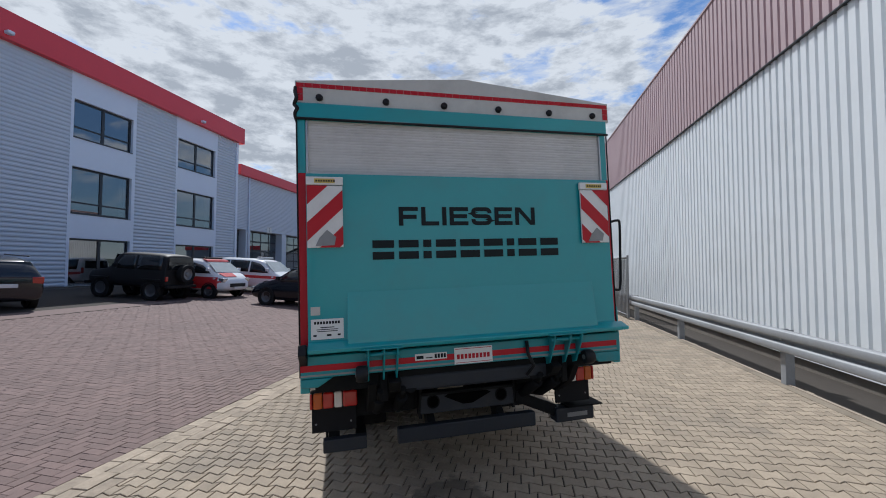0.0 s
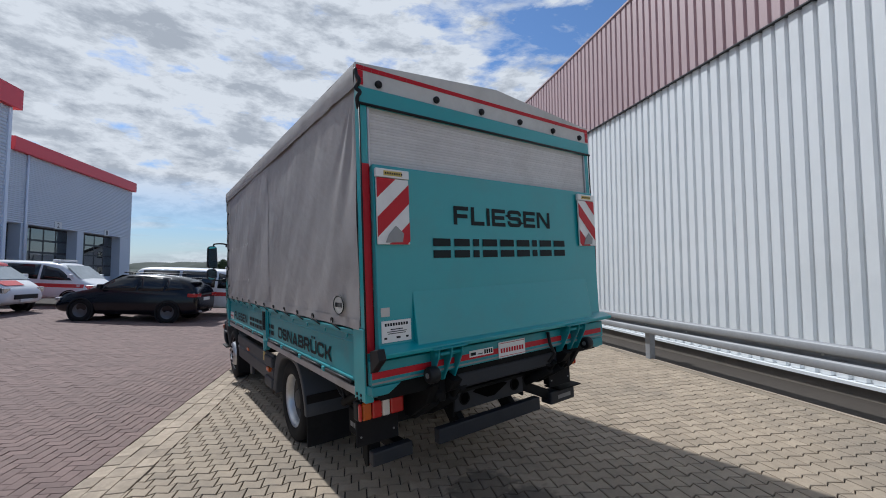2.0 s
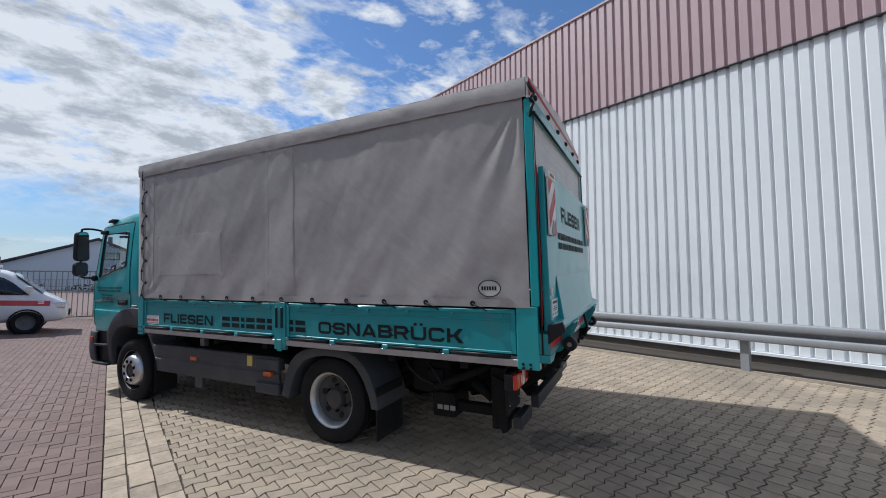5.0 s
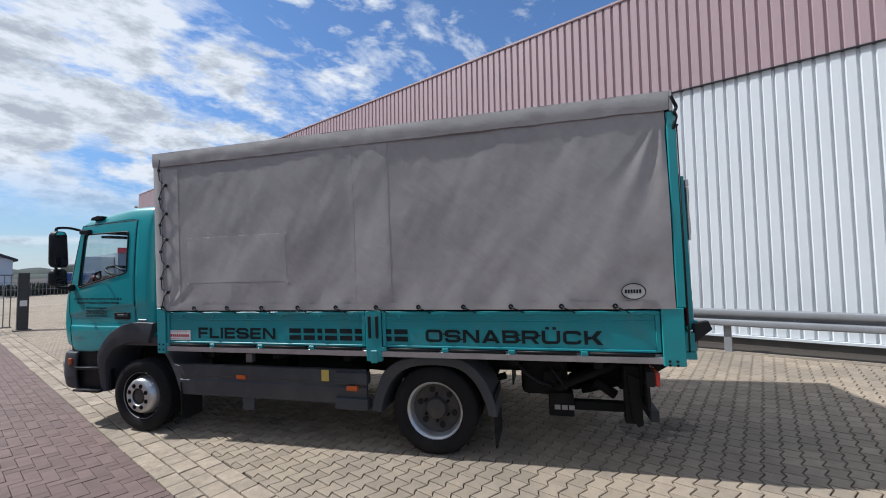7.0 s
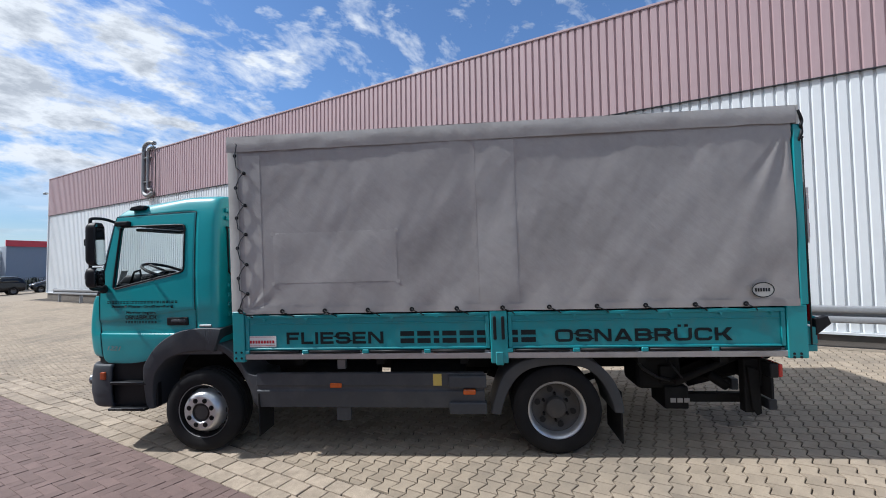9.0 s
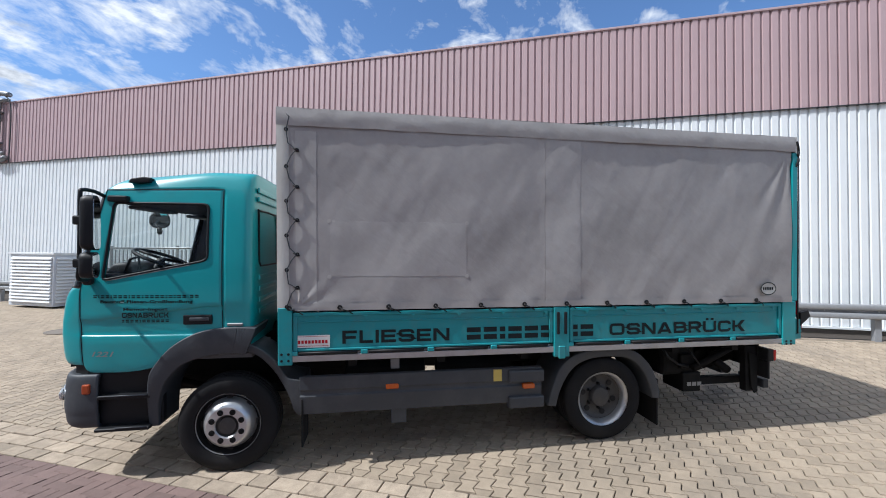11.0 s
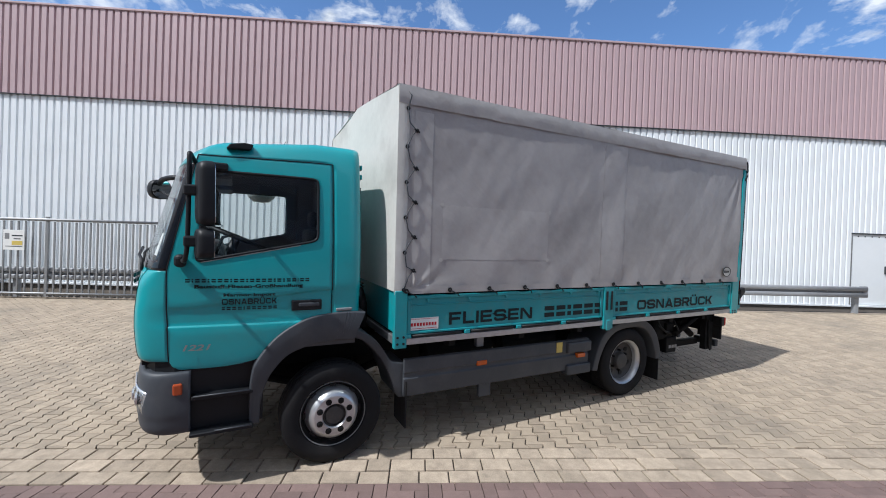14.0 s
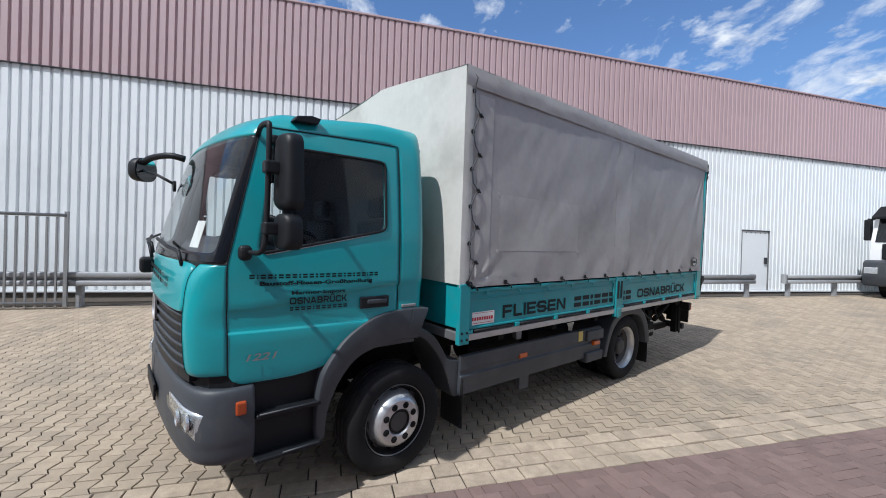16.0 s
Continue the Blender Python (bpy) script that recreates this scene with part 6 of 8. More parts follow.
ROWS_CAB = [
    cage_row(0.878, 1.088, 1.020, 5.36, 6.670, (-0.960, 6.83), 0.10, None, 0.940),
    cage_row(0.890, 1.099, 1.030, 5.345, 6.676, (-0.975, 6.862), 0.10, None, 0.958),
    cage_row(1.183, 1.110, 1.040, 5.335, 6.680, (-0.982, 6.874), 0.10),
    cage_row(1.195, 1.096, 1.028, 5.335, 6.680, (-0.982, 6.874), 0.10),
    cage_row(1.420, 1.098, 1.030, 5.33, 6.684, (-0.980, 6.872), 0.10, 1.305),
    cage_row(1.436, 1.113, 1.042, 5.33, 6.684, (-0.978, 6.868), 0.10, 1.330),
    cage_row(1.560, 1.112, 1.040, 5.33, 6.686, (-0.972, 6.850), 0.105, 1.520),
    cage_row(1.760, 1.109, 1.036, 5.33, 6.684, (-1.004, 6.768), 0.19, 1.585, None, 0.15),
    cage_row(1.815, 1.106, 1.034, 5.33, 6.672, (-1.002, 6.752), 0.195, 1.645, None, 0.148),
    cage_row(1.885, 1.101, 1.032, 5.33, 6.656, (-1.000, 6.733), 0.20, 1.715, None, 0.142),
    cage_row(2.050, 1.090, 1.024, 5.33, 6.598, (-0.988, 6.668), 0.182, 1.98, None, 0.115),
    cage_row(2.240, 1.071, 1.012, 5.335, 6.540, (-0.972, 6.602), 0.165, 2.235, None, 0.085),
    cage_row(2.295, 1.065, 1.008, 5.335, 6.527, (-0.967, 6.587), 0.160, 2.295, None, 0.078),
    cage_row(2.345, 1.058, 1.004, 5.335, 6.516, (-0.962, 6.574), 0.148, 2.345, None, 0.07),
    cage_row(2.425, 1.045, 0.997, 5.335, 6.500, (-0.950, 6.552), 0.135, 2.405, None, 0.06),
    cage_row(2.540, 1.012, 0.955, 5.332, 6.44, (-0.870, 6.487), 0.13, 2.475, None, 0.06),
    cage_row(2.590, 0.965, 0.900, 5.335, 6.36, (-0.800, 6.405), 0.125, 2.525, None, 0.06),
    cage_row(2.606, 0.830, 0.780, 5.365, 6.18, (-0.640, 6.22), 0.12, 2.572, None, 0.06),
]


def on_door(ob):
    """Lay flat writing on the door's curved flank."""
    for v in ob.data.vertices:
        v.co.x += 1.111 - nose_in(v.co.y, 6.684, 1.111, 1.040)
    return ob


NC, NR = len(ROWS_CAB[0]), len(ROWS_CAB)
SHELL_IN = mat("cab_lining", (0.105, 0.108, 0.115), 0.8, var=0.15)
DASH = mat("dark_dash_plastic", (0.035, 0.036, 0.040), 0.55, var=0.15, scale=14, bump=0.2, bump_scale=220)


def is_side_glass(r, c):
    return 8 <= r <= 11 and 7 <= c <= 10


def is_screen(r, c):
    return 8 <= r <= 12 and c >= 15


def is_surround(r, c):
    return (c in (13, 14) and 7 <= r <= 12) or (c >= 15 and r == 7)


def is_door(r, c):
    return 6 <= c <= 12 and r <= 13 and not is_side_glass(r, c)


def is_corner_panel(r, c):
    return 13 <= c <= 15 and r <= 6


def is_grille_opening(r, c):
    return c >= 16 and r <= 3


def shell_faces(r, c):
    return not (is_grille_opening(r, c) or is_corner_panel(r, c) or is_side_glass(r, c) or is_screen(r, c) or is_surround(r, c) or is_door(r, c))


def cab_mesh(want, sides=(1, -1)):
    """The cage's faces of one kind on the left (1) and right (-1) half."""
    bm = bmesh.new()
    both = []
    for s in sides:
        vs = {}
        both.append(vs)
        for r in range(NR - 1):
            for c in range(NC - 1):
                if want(r, c):
                    quad = []
                    for (i, j) in ((r, c), (r, c + 1), (r + 1, c + 1), (r + 1, c)):
                        if (i, j) not in vs:
                            x, y, z = ROWS_CAB[i][j]
                            vs[(i, j)] = bm.verts.new((x * s, y, z))
                        quad.append(vs[(i, j)])
                    bm.faces.new(quad if s > 0 else list(reversed(quad)))
    if want is shell_faces:
        # roof: bars from side to side
        a, b = both
        for c in range(NC - 1):
            quad = (a[(NR - 1, c)], b[(NR - 1, c)], b[(NR - 1, c + 1)], a[(NR - 1, c + 1)])
            bm.faces.new([v for i, v in enumerate(quad) if (v.co - quad[i - 1].co).length > 1e-6])
    if want is is_door:
        # pressed crease lines stay sharp
        sharp = bm.edges.layers.float.new("crease_edge")
        for vs in both:
            for r in (2, 3, 4, 5):
                for c in range(6, 13):
                    a, b = vs.get((r, c)), vs.get((r, c + 1))
                    e = bm.edges.get((a, b)) if a and b else None
                    if e:
                        e[sharp] = 0.75
    bmesh.ops.remove_doubles(bm, verts=[v for v in bm.verts if abs(v.co.x) < 1e-4], dist=1e-4)
    bmesh.ops.recalc_face_normals(bm, faces=bm.faces)
    for f in bm.faces:
        f.smooth = True
    return bm


def rounded(ob, thick=0.0, levels=2, corners=False):
    m = ob.modifiers.new("round", "SUBSURF")
    if corners:
        m.boundary_smooth = "PRESERVE_CORNERS"
    m.levels = m.render_levels = levels
    if thick:
        m = ob.modifiers.new("thickness", "SOLIDIFY")
        m.thickness, m.offset, m.material_offset = thick, -1, 1
    return ob


def rims(ob):
    """The open edges of a rounded sheet as closed loops of points."""
    bpy.context.view_layer.update()
    ev = ob.evaluated_get(bpy.context.evaluated_depsgraph_get())
    bm = bmesh.new()
    bm.from_mesh(ev.to_mesh())
    ev.to_mesh_clear()
    left = {e for e in bm.edges if e.is_boundary}
    loops = []
    while left:
        e = left.pop()
        start, v = e.verts
        pts = [start.co.copy()]
        while v is not start:
            pts.append(v.co.copy())
            e = next((k for k in v.link_edges if k in left), None)
            if e is None:
                break
            left.discard(e)
            v = e.other_vert(v)
        loops.append(pts)
    bm.free()
    return sorted(loops, key=lambda p: -sum((a - b).length for a, b in zip(p, p[1:])))


cab = rounded(part("cab", cab_mesh(shell_faces), (TEAL, SHELL_IN), truck, "teal cab with dark windows"))
GLOSS_BLACK = mat("gloss_black_frit", (0.006, 0.0065, 0.008), 0.16, var=0.05, spec=0.5)
surround = rounded(part("windscreen_surround", cab_mesh(is_surround), GLOSS_BLACK, cab, "black windscreen surround and cowl"))
for s in (1, -1):
    panel = rounded(part("corner_panel", cab_mesh(is_corner_panel, (s,)), (TEAL, SHELL_IN), cab), corners=True)
    part("panel_gap", tube(rims(panel)[0], 0.0025, 5, True), BLACK, panel)
    m = panel.modifiers.new("thickness", "SOLIDIFY")
    m.thickness, m.offset, m.material_offset = 0.025, -1, 1
screen = rounded(part("windscreen", cab_mesh(is_screen), CLEAR, cab, "raked windscreen"))
panes = [screen]
for s in (-1, 1):
    door = rounded(part("door", cab_mesh(is_door, (-s,)), (TEAL, SHELL_IN), cab, "closed teal door"), corners=True)
    loops = rims(door)
    part("door_gap", tube(loops[0], 0.0038, 5, True), BLACK, door)
    part("window_seal", tube(loops[1], 0.010, 8, True), BLACK, door, "black rubber window seal")
    # bright tube along the window's lower edge, put there as the sill's glint
    sill_line = sorted((p for p in loops[1] if 5.80 < p.y < 6.50 and abs(p.z - 1.645 - (6.52 - p.y) * 0.222) < 0.05), key=lambda p: p.y)
    part("window_trim", tube([(p.x + s * 0.003, p.y, p.z - 0.012) for p in sill_line], 0.0035, 6), ALU, door, "thin bright line standing for the glint under the window")
    pane = rounded(part("side_window", cab_mesh(is_side_glass, (-s,)), DOOR_GLASS, door, "clear door glass"))
    panes.append(pane)
    m = door.modifiers.new("thickness", "SOLIDIFY")
    m.thickness, m.offset, m.material_offset = 0.030, -1, 1
for ob in panes:
    ob.visible_shadow = False
    for p in ob.data.vertices:
        p.co = p.co + Vector((0.007 if p.co.x < -0.9 else -0.007 if p.co.x > 0.9 else 0, -0.006, 0))
for ob, t in ((cab, 0.030), (surround, 0.035)):
    m = ob.modifiers.new("thickness", "SOLIDIFY")
    m.thickness, m.offset, m.material_offset = t, -1, 1 if ob is cab else 0
for s in (-1, 1):
    hx = s * 1.102
    handle = part("door_handle", cube((hx - 0.012, 5.665, 1.275), (hx + 0.012, 5.890, 1.355), 0.008, 2), BLACK, cab, "recessed black door handle")
    part("handle_bar", cube((hx + s * 0.010 - 0.010, 5.685, 1.305), (hx + s * 0.010 + 0.010, 5.84, 1.335), 0.008, 2), PLASTIC, handle)
    part("air_slot", cube((s * 1.085 - 0.012, 5.375, 1.47), (s * 1.085 + 0.012, 5.40, 1.62), 0.008, 2), BLACK, cab)
    part("marker_strip", cube((s * 1.098 - 0.010, 5.42, 1.252), (s * 1.098 + 0.008, 5.55, 1.278), 0.006), GALV, cab)
    # roof marker
    part("roof_marker", prism([(6.34, 2.465), (6.315, 2.500), (6.22, 2.518), (6.16, 2.510), (6.18, 2.470)], s * 0.995 - 0.045, s * 0.995 + 0.025, "x", 0.008, 2), BLACK, cab)
# pressed back wall: two framed panels and ribs
for x0, x1 in ((-0.93, -0.30), (0.30, 0.93)):
    frame_line = curve_through([(x0, 5.332, 1.80), (x0, 5.332, 2.22), (x0 + 0.04, 5.332, 2.26), (x1 - 0.04, 5.332, 2.26), (x1, 5.332, 2.22), (x1, 5.332, 1.80), (x1 - 0.04, 5.332, 1.76), (x0 + 0.04, 5.332, 1.76)], 2)
    part("panel_frame", tube(frame_line, 0.009, 6, True), BLACK, cab)
for z in (1.36, 1.46, 1.56, 1.66, 2.36, 2.44):
    part("pressed_rib", cube((-0.96, 5.318, z - 0.022), (0.96, 5.336, z + 0.022), 0.008, 2), TEAL, cab)
for x in (-0.75, -0.05, 0.55):
    wip = part("wiper", tube([(x, 6.975 - x * x * 0.17, 1.56), (x + 0.05, 6.985 - x * x * 0.17, 1.64), (x + 0.20, 6.985 - x * x * 0.10, 1.66), (x + 0.52, 6.965 - (x + 0.5) ** 2 * 0.12, 1.70)], 0.011, 6), BLACK, cab)
bm = bmesh.new()
for d in (0.0, 0.003):
    bm.faces.new([bm.verts.new(p) for p in ((-0.73, 6.795 - d, 1.665), (-0.62, 6.825 - d, 1.665), (-0.605, 6.775 - d, 1.83), (-0.715, 6.75 - d, 1.83))])
part("dash_card", bm, WHITE_FILM, cab, "white paper card behind the windscreen")
# door writing
DOOR_FACE = -1.1165
on_door(words("lettering", "Baustoff-Fliesen-Großhandlung", LETTER, cab, at(SIDE_TEXT, DOOR_FACE, 6.53, 1.452), 0.72, 0.034, 0.002, 0.04))
for ob in bars("name_bar", (1, .3, 1, .9, .4, 1, 1, 1, .4, 1, 1, .5, 1, 1, 1, 1, .5, 1, .5, 1, 1, .2, 1, 1), 0.42, 0.025, LETTER, cab, at(SIDE_TEXT, DOOR_FACE, 6.585, 1.502), 0.82, 0.002):
    on_door(ob)
on_door(words("lettering", "Marmor-Import", LETTER, cab, at(SIDE_TEXT, DOOR_FACE, 6.35, 1.392), 0.345, 0.030, 0.002, 0.04))
on_door(wide_words("lettering", "OSNABRÜCK", LETTER, cab, at(SIDE_TEXT, DOOR_FACE, 6.36, 1.340), 0.365, 0.042, 0.002))
for ob in bars("number_bar", (.8, 1, 1, 1, .4, 1, 1, 1, 1, 1, 1), 0.45, 0.022, LETTER, cab, at(SIDE_TEXT, DOOR_FACE, 6.36, 1.302), 0.365, 0.004):
    on_door(ob)
number = on_door(words("model_number", "1221", GALV, cab, at(SIDE_TEXT, DOOR_FACE - 0.001, 6.60, 1.020), 0.155, 0.042, 0.004, 0.02))
for v in number.data.vertices:
    v.co.y -= (v.co.z - 1.02) * 0.45
# front: grille, badge shape, writing
grille = part("grille", prism(curve_through([(-0.90, 6.858), (-0.62, 6.908), (0, 6.938), (0.62, 6.908), (0.90, 6.858)], 4) + [(0.88, 6.80), (-0.88, 6.80)], 0.90, 1.325, "z"), BLACK, cab, "dark slatted grille")
for i in range(6):
    z = 0.975 + i * 0.060
    part("slat", tube(curve_through([(-0.89, 6.862, z), (-0.62, 6.912, z), (0, 6.942, z), (0.62, 6.912, z), (0.89, 6.862, z)], 4), 0.010, 6), PLASTIC, grille)
part("grille_badge", lathe([(0, 0.095), (0.012, 0.10), (0.016, 0.085), (0.004, 0.075), (0.004, 1e-4)], "y", (0, 6.948, 1.20), 28), STEEL, grille)
bars("name_bar", NAME_WIDTHS, 0.22, 0.075, LETTER, cab, at(FRONT_TEXT, 0.42, 6.950, 1.44), 0.98, 0.012)


# bumper
BUMP = [(-1.076, 6.55), (-1.082, 6.62), (-1.078, 6.71), (-1.045, 6.79), (-0.985, 6.842), (-0.89, 6.882), (-0.60, 6.926), (0, 6.950)]


def bump_row(z, out_):
    return [(x - (out_ if i < 4 else out_ * 0.5), y + (out_ if i > 2 else 0), z) for i, (x, y) in enumerate(BUMP)]


bm = bmesh.new()
rows_b = [bump_row(0.865, -0.07), bump_row(0.878, -0.02), bump_row(0.855, 0.0), bump_row(0.70, 0.010), bump_row(0.575, 0.014), bump_row(0.545, 0.004), bump_row(0.49, 0.004), bump_row(0.435, -0.012), bump_row(0.42, -0.06)]
for s in (1, -1):
    grid = [[bm.verts.new((x * s, y, z)) for x, y, z in row] for row in rows_b]
    for r in range(len(grid) - 1):
        for c in range(len(BUMP) - 1):
            q = (grid[r][c], grid[r + 1][c], grid[r + 1][c + 1], grid[r][c + 1])
            bm.faces.new(q if s > 0 else tuple(reversed(q)))
bmesh.ops.remove_doubles(bm, verts=[v for v in bm.verts if abs(v.co.x) < 1e-4], dist=1e-4)
bmesh.ops.recalc_face_normals(bm, faces=bm.faces)
for f in bm.faces:
    f.smooth = True
bumper = rounded(part("bumper", bm, (PLASTIC, BLACK), truck, "dark grey plastic front bumper"), 0.03)
DULL_ORANGE = mat("dull_orange_lens", (0.34, 0.055, 0.012), 0.35, var=0.1)
CHROME = mat("lamp_chrome", (0.66, 0.67, 0.68), 0.20, metal=0.8, var=0.25, scale=40)
LAMP_LINE = curve_through([(-1.026, 6.798), (-1.000, 6.830), (-0.935, 6.868), (-0.85, 6.893), (-0.66, 6.920)], 5)


def lamp_sheet(s, out_, grow):
    """The headlamp's face, bent round the bumper's corner."""
    def spot(u, v):
        k = u * (len(LAMP_LINE) - 1)
        i = min(int(k), len(LAMP_LINE) - 2)
        x, y = (a + (b - a) * (k - i) for a, b in zip(LAMP_LINE[i], LAMP_LINE[i + 1]))
        top = 0.735 + 0.045 * u + grow
        low = 0.605 - 0.012 * math.sin(min(1.0, u * 2.5) * math.pi) + 0.15 * max(0.0, u - 0.25) ** 1.1 - grow
        return (-s * (x - out_ * (1 - u)), y + out_, low + (top - low) * v)
    bm = grid_sheet(14, 5, spot)
    bmesh.ops.recalc_face_normals(bm, faces=bm.faces)
    for f in bm.faces:
        f.smooth = True
    return bm


for s in (1, -1):
    lamp = part("headlamp", lamp_sheet(-s, 0.004, 0.004), CHROME, bumper, "clear headlamp with chrome reflector")
    m = lamp.modifiers.new("thickness", "SOLIDIFY")
    m.thickness, m.offset = 0.012, 0
    for x, y, r in ((0.950, 6.860, 0.050), (0.85, 6.893, 0.046)):
        part("reflector", lathe([(0.010, r), (0.022, r * 1.04), (0.026, r * 0.9), (0.006, r * 0.5), (0.0, 1e-4)], "y", (s * x, y, 0.69), 18), CHROME, lamp)
    cover_ = part("lamp_glass", lamp_sheet(-s, 0.022, 0.0), CLEAR, lamp)
    cover_.visible_shadow = False
    part("indicator", cube((s * 1.088 - 0.016, 6.598, 0.722), (s * 1.088 + 0.016, 6.655, 0.800), 0.010, 2), DULL_ORANGE, bumper, "orange corner indicator")
    # steps behind the bumper
    step = part("entry_steps", cube((s * 1.0 - 0.03, 6.08, 0.43), (s * 1.0 + 0.03, 6.66, 0.905), 0.01, 2), BLACK, truck, "black entry steps")
    part("tread", cube((min(s * 1.105, s * 0.99), 6.15, 0.672), (max(s * 1.105, s * 0.99), 6.545, 0.700), 0.006), BLACK, step)
    part("tread", cube((min(s * 1.125, s * 0.97), 6.15, 0.415), (max(s * 1.125, s * 0.97), 6.555, 0.442), 0.006), BLACK, step)
    part("tread_edge", tube([(s * 1.105, 6.17, 0.700), (s * 1.105, 6.53, 0.700)], 0.006, 6), PLASTIC, step)
    part("tread_edge", tube([(s * 1.125, 6.17, 0.444), (s * 1.125, 6.40, 0.444)], 0.006, 6), PLASTIC, step)
# added black block that keeps the gap above the bumper dark
part("bumper_filler", prism([(-1.02, 6.5), (-1.02, 6.66), (-0.975, 6.77), (-0.87, 6.83), (-0.5, 6.875), (0, 6.895), (0.5, 6.875), (0.87, 6.83), (0.975, 6.77), (1.02, 6.66), (1.02, 6.5)], 0.80, 0.985, "z"), BLACK, bumper)
fo = curve_through([(6.175, 0.415), (6.178, 0.62), (6.165, 0.80), (6.125, 0.92), (5.985, 1.09), (5.785, 1.205), (5.575, 1.242), (5.42, 1.245), (5.31, 1.235)])
fi = curve_through([(6.105, 0.415), (6.095, 0.60), (6.06, 0.735), (6.015, 0.822), (5.905, 0.935), (5.74, 0.993), (5.575, 1.015), (5.48, 1.015), (5.405, 1.005)])
go = curve_through([(5.44, 1.115), (5.30, 1.055), (5.20, 0.975), (5.12, 0.87), (5.06, 0.785), (4.97, 0.760), (4.925, 0.74), (4.92, 0.60), (4.925, 0.45)])
gi = curve_through([(5.44, 1.030), (5.32, 0.985), (5.225, 0.90), (5.15, 0.80), (5.085, 0.68), (5.05, 0.60), (5.035, 0.55), (5.015, 0.49), (4.985, 0.45)])
for s in (-1, 1):
    arch(fo, fi, s, 1.125, 0.70, "front_fender", truck)
    arch(go, gi, s, 1.088, 0.70, "rear_mudguard", truck)
part("front_plate", cube((-0.26, 6.966, 0.60), (0.26, 6.980, 0.71), 0.004), BLACK, bumper, "empty black plate holder")


PALE_SHELL = mat("pale_grey_shell", (0.42, 0.43, 0.42), 0.4, var=0.1)


# mirrors
def mirror_head(name, centre, size, parent, turn=0.0, narrow=0.86, corner=0.05):
    """A housing with a domed back, narrower at the top, its glass towards -y."""
    w, d, h = size
    outline = []
    for cx, cz, a0 in ((1, 1, 0), (-1, 1, 90), (-1, -1, 180), (1, -1, 270)):
        for k in range(6):
            a = radians(a0 + 18 * k)
            x, z = cx * (w / 2 - corner) + corner * math.cos(a), cz * (h / 2 - corner) + corner * math.sin(a)
            outline.append((x * (1 - (1 - narrow) * (z / h + 0.5)), z))
    place = Matrix.Translation(centre) @ Matrix.Rotation(turn, 4, "Z")

    def loft(rings):
        bm = bmesh.new()
        loops = [[bm.verts.new(place @ Vector((x * k, y, z * (k + 1) / 2 if k < 1 else z))) for x, z in outline] for y, k in rings]
        for p, q in zip(loops, loops[1:]):
            for i in range(len(p)):
                bm.faces.new((p[i - 1], p[i], q[i], q[i - 1]))
        bm.faces.new(loops[0])
        bm.faces.new(loops[-1])
        bmesh.ops.recalc_face_normals(bm, faces=bm.faces)
        return bm

    head = part(name, loft([(-d * 0.5, 0.96), (-d * 0.46, 1.0), (0.0, 1.0), (d * 0.25, 0.95), (d * 0.42, 0.84), (d * 0.5, 0.62)]), BLACK, parent, "black mirror housing", True, 40)
    part("mirror_glass", loft([(-d * 0.5 - 0.003, 0.90), (-d * 0.5 + 0.001, 0.90)]), MIRROR, head)
    return head


for s in (-1, 1):
    arm = part("mirror_arm", tube(curve_through([(s * 0.99, 6.53, 2.345), (s * 1.11, 6.545, 2.375), (s * 1.24, 6.545, 2.37), (s * 1.267, 6.545, 2.33), (s * 1.268, 6.548, 2.1), (s * 1.268, 6.555, 1.80), (s * 1.25, 6.57, 1.675), (s * 1.08, 6.600, 1.66)], 4), 0.015, 8), BLACK, truck, "black mirror bracket")
    mirror_head("mirror", (s * 1.310, 6.457, 2.110), (0.182, 0.090, 0.42), arm, radians(-15 * s), 0.84, 0.055)
    mirror_head("wide_mirror", (s * 1.318, 6.460, 1.785), (0.170, 0.090, 0.200), arm, radians(-15 * s), 0.95, 0.055)
    for z in (2.13, 1.80):
        part("mirror_clamp", cube((s * 1.275 - 0.04, 6.475, z - 0.035), (s * 1.275 + 0.035, 6.575, z + 0.035), 0.012, 2), BLACK, arm)
    part("arm_foot", cube((s * 1.078 - 0.035, 6.575, 1.61), (s * 1.078 + 0.035, 6.65, 1.70), 0.030, 3), BLACK, arm)
    part("arm_bracket", cube((s * 1.045 - 0.03, 6.325, 2.300), (s * 1.045 + 0.03, 6.475, 2.352), 0.012, 2), BLACK, arm, "black block over the window")
fm = part("front_mirror_arm", tube(curve_through([(0.42, 6.72, 2.34), (0.46, 6.82, 2.36), (0.62, 6.93, 2.345), (0.80, 6.985, 2.31)], 4), 0.026, 8), BLACK, truck, "black front mirror arm")
part("stay", tube([(0.42, 6.80, 2.13), (0.55, 6.90, 2.20), (0.78, 6.98, 2.25)], 0.012, 8), BLACK, fm)
part("stay_foot", disc("y", (0.42, 6.795, 2.11), 0.045, 0.02, 14), BLACK, fm)
mirror_head("kerb_mirror", (0.82, 6.99, 2.255), (0.22, 0.10, 0.20), fm, radians(-50), 0.95, 0.085)
part("nose_mirror", cube((0.24, 6.94, 1.42), (0.35, 7.03, 1.54), 0.025, 3), BLACK, truck)
ramp_arm = part("ramp_mirror_arm", tube([(1.02, 5.98, 2.42), (1.16, 5.98, 2.44), (1.25, 5.97, 2.36)], 0.012, 6), BLACK, truck, "black arm over the far door")
bm = lathe([(-0.050, 1e-4), (-0.045, 0.09), (-0.02, 0.15), (0.0, 0.165), (0.02, 0.16), (0.028, 0.12), (0.028, 1e-4)], "z", (0, 0, 0), 28)
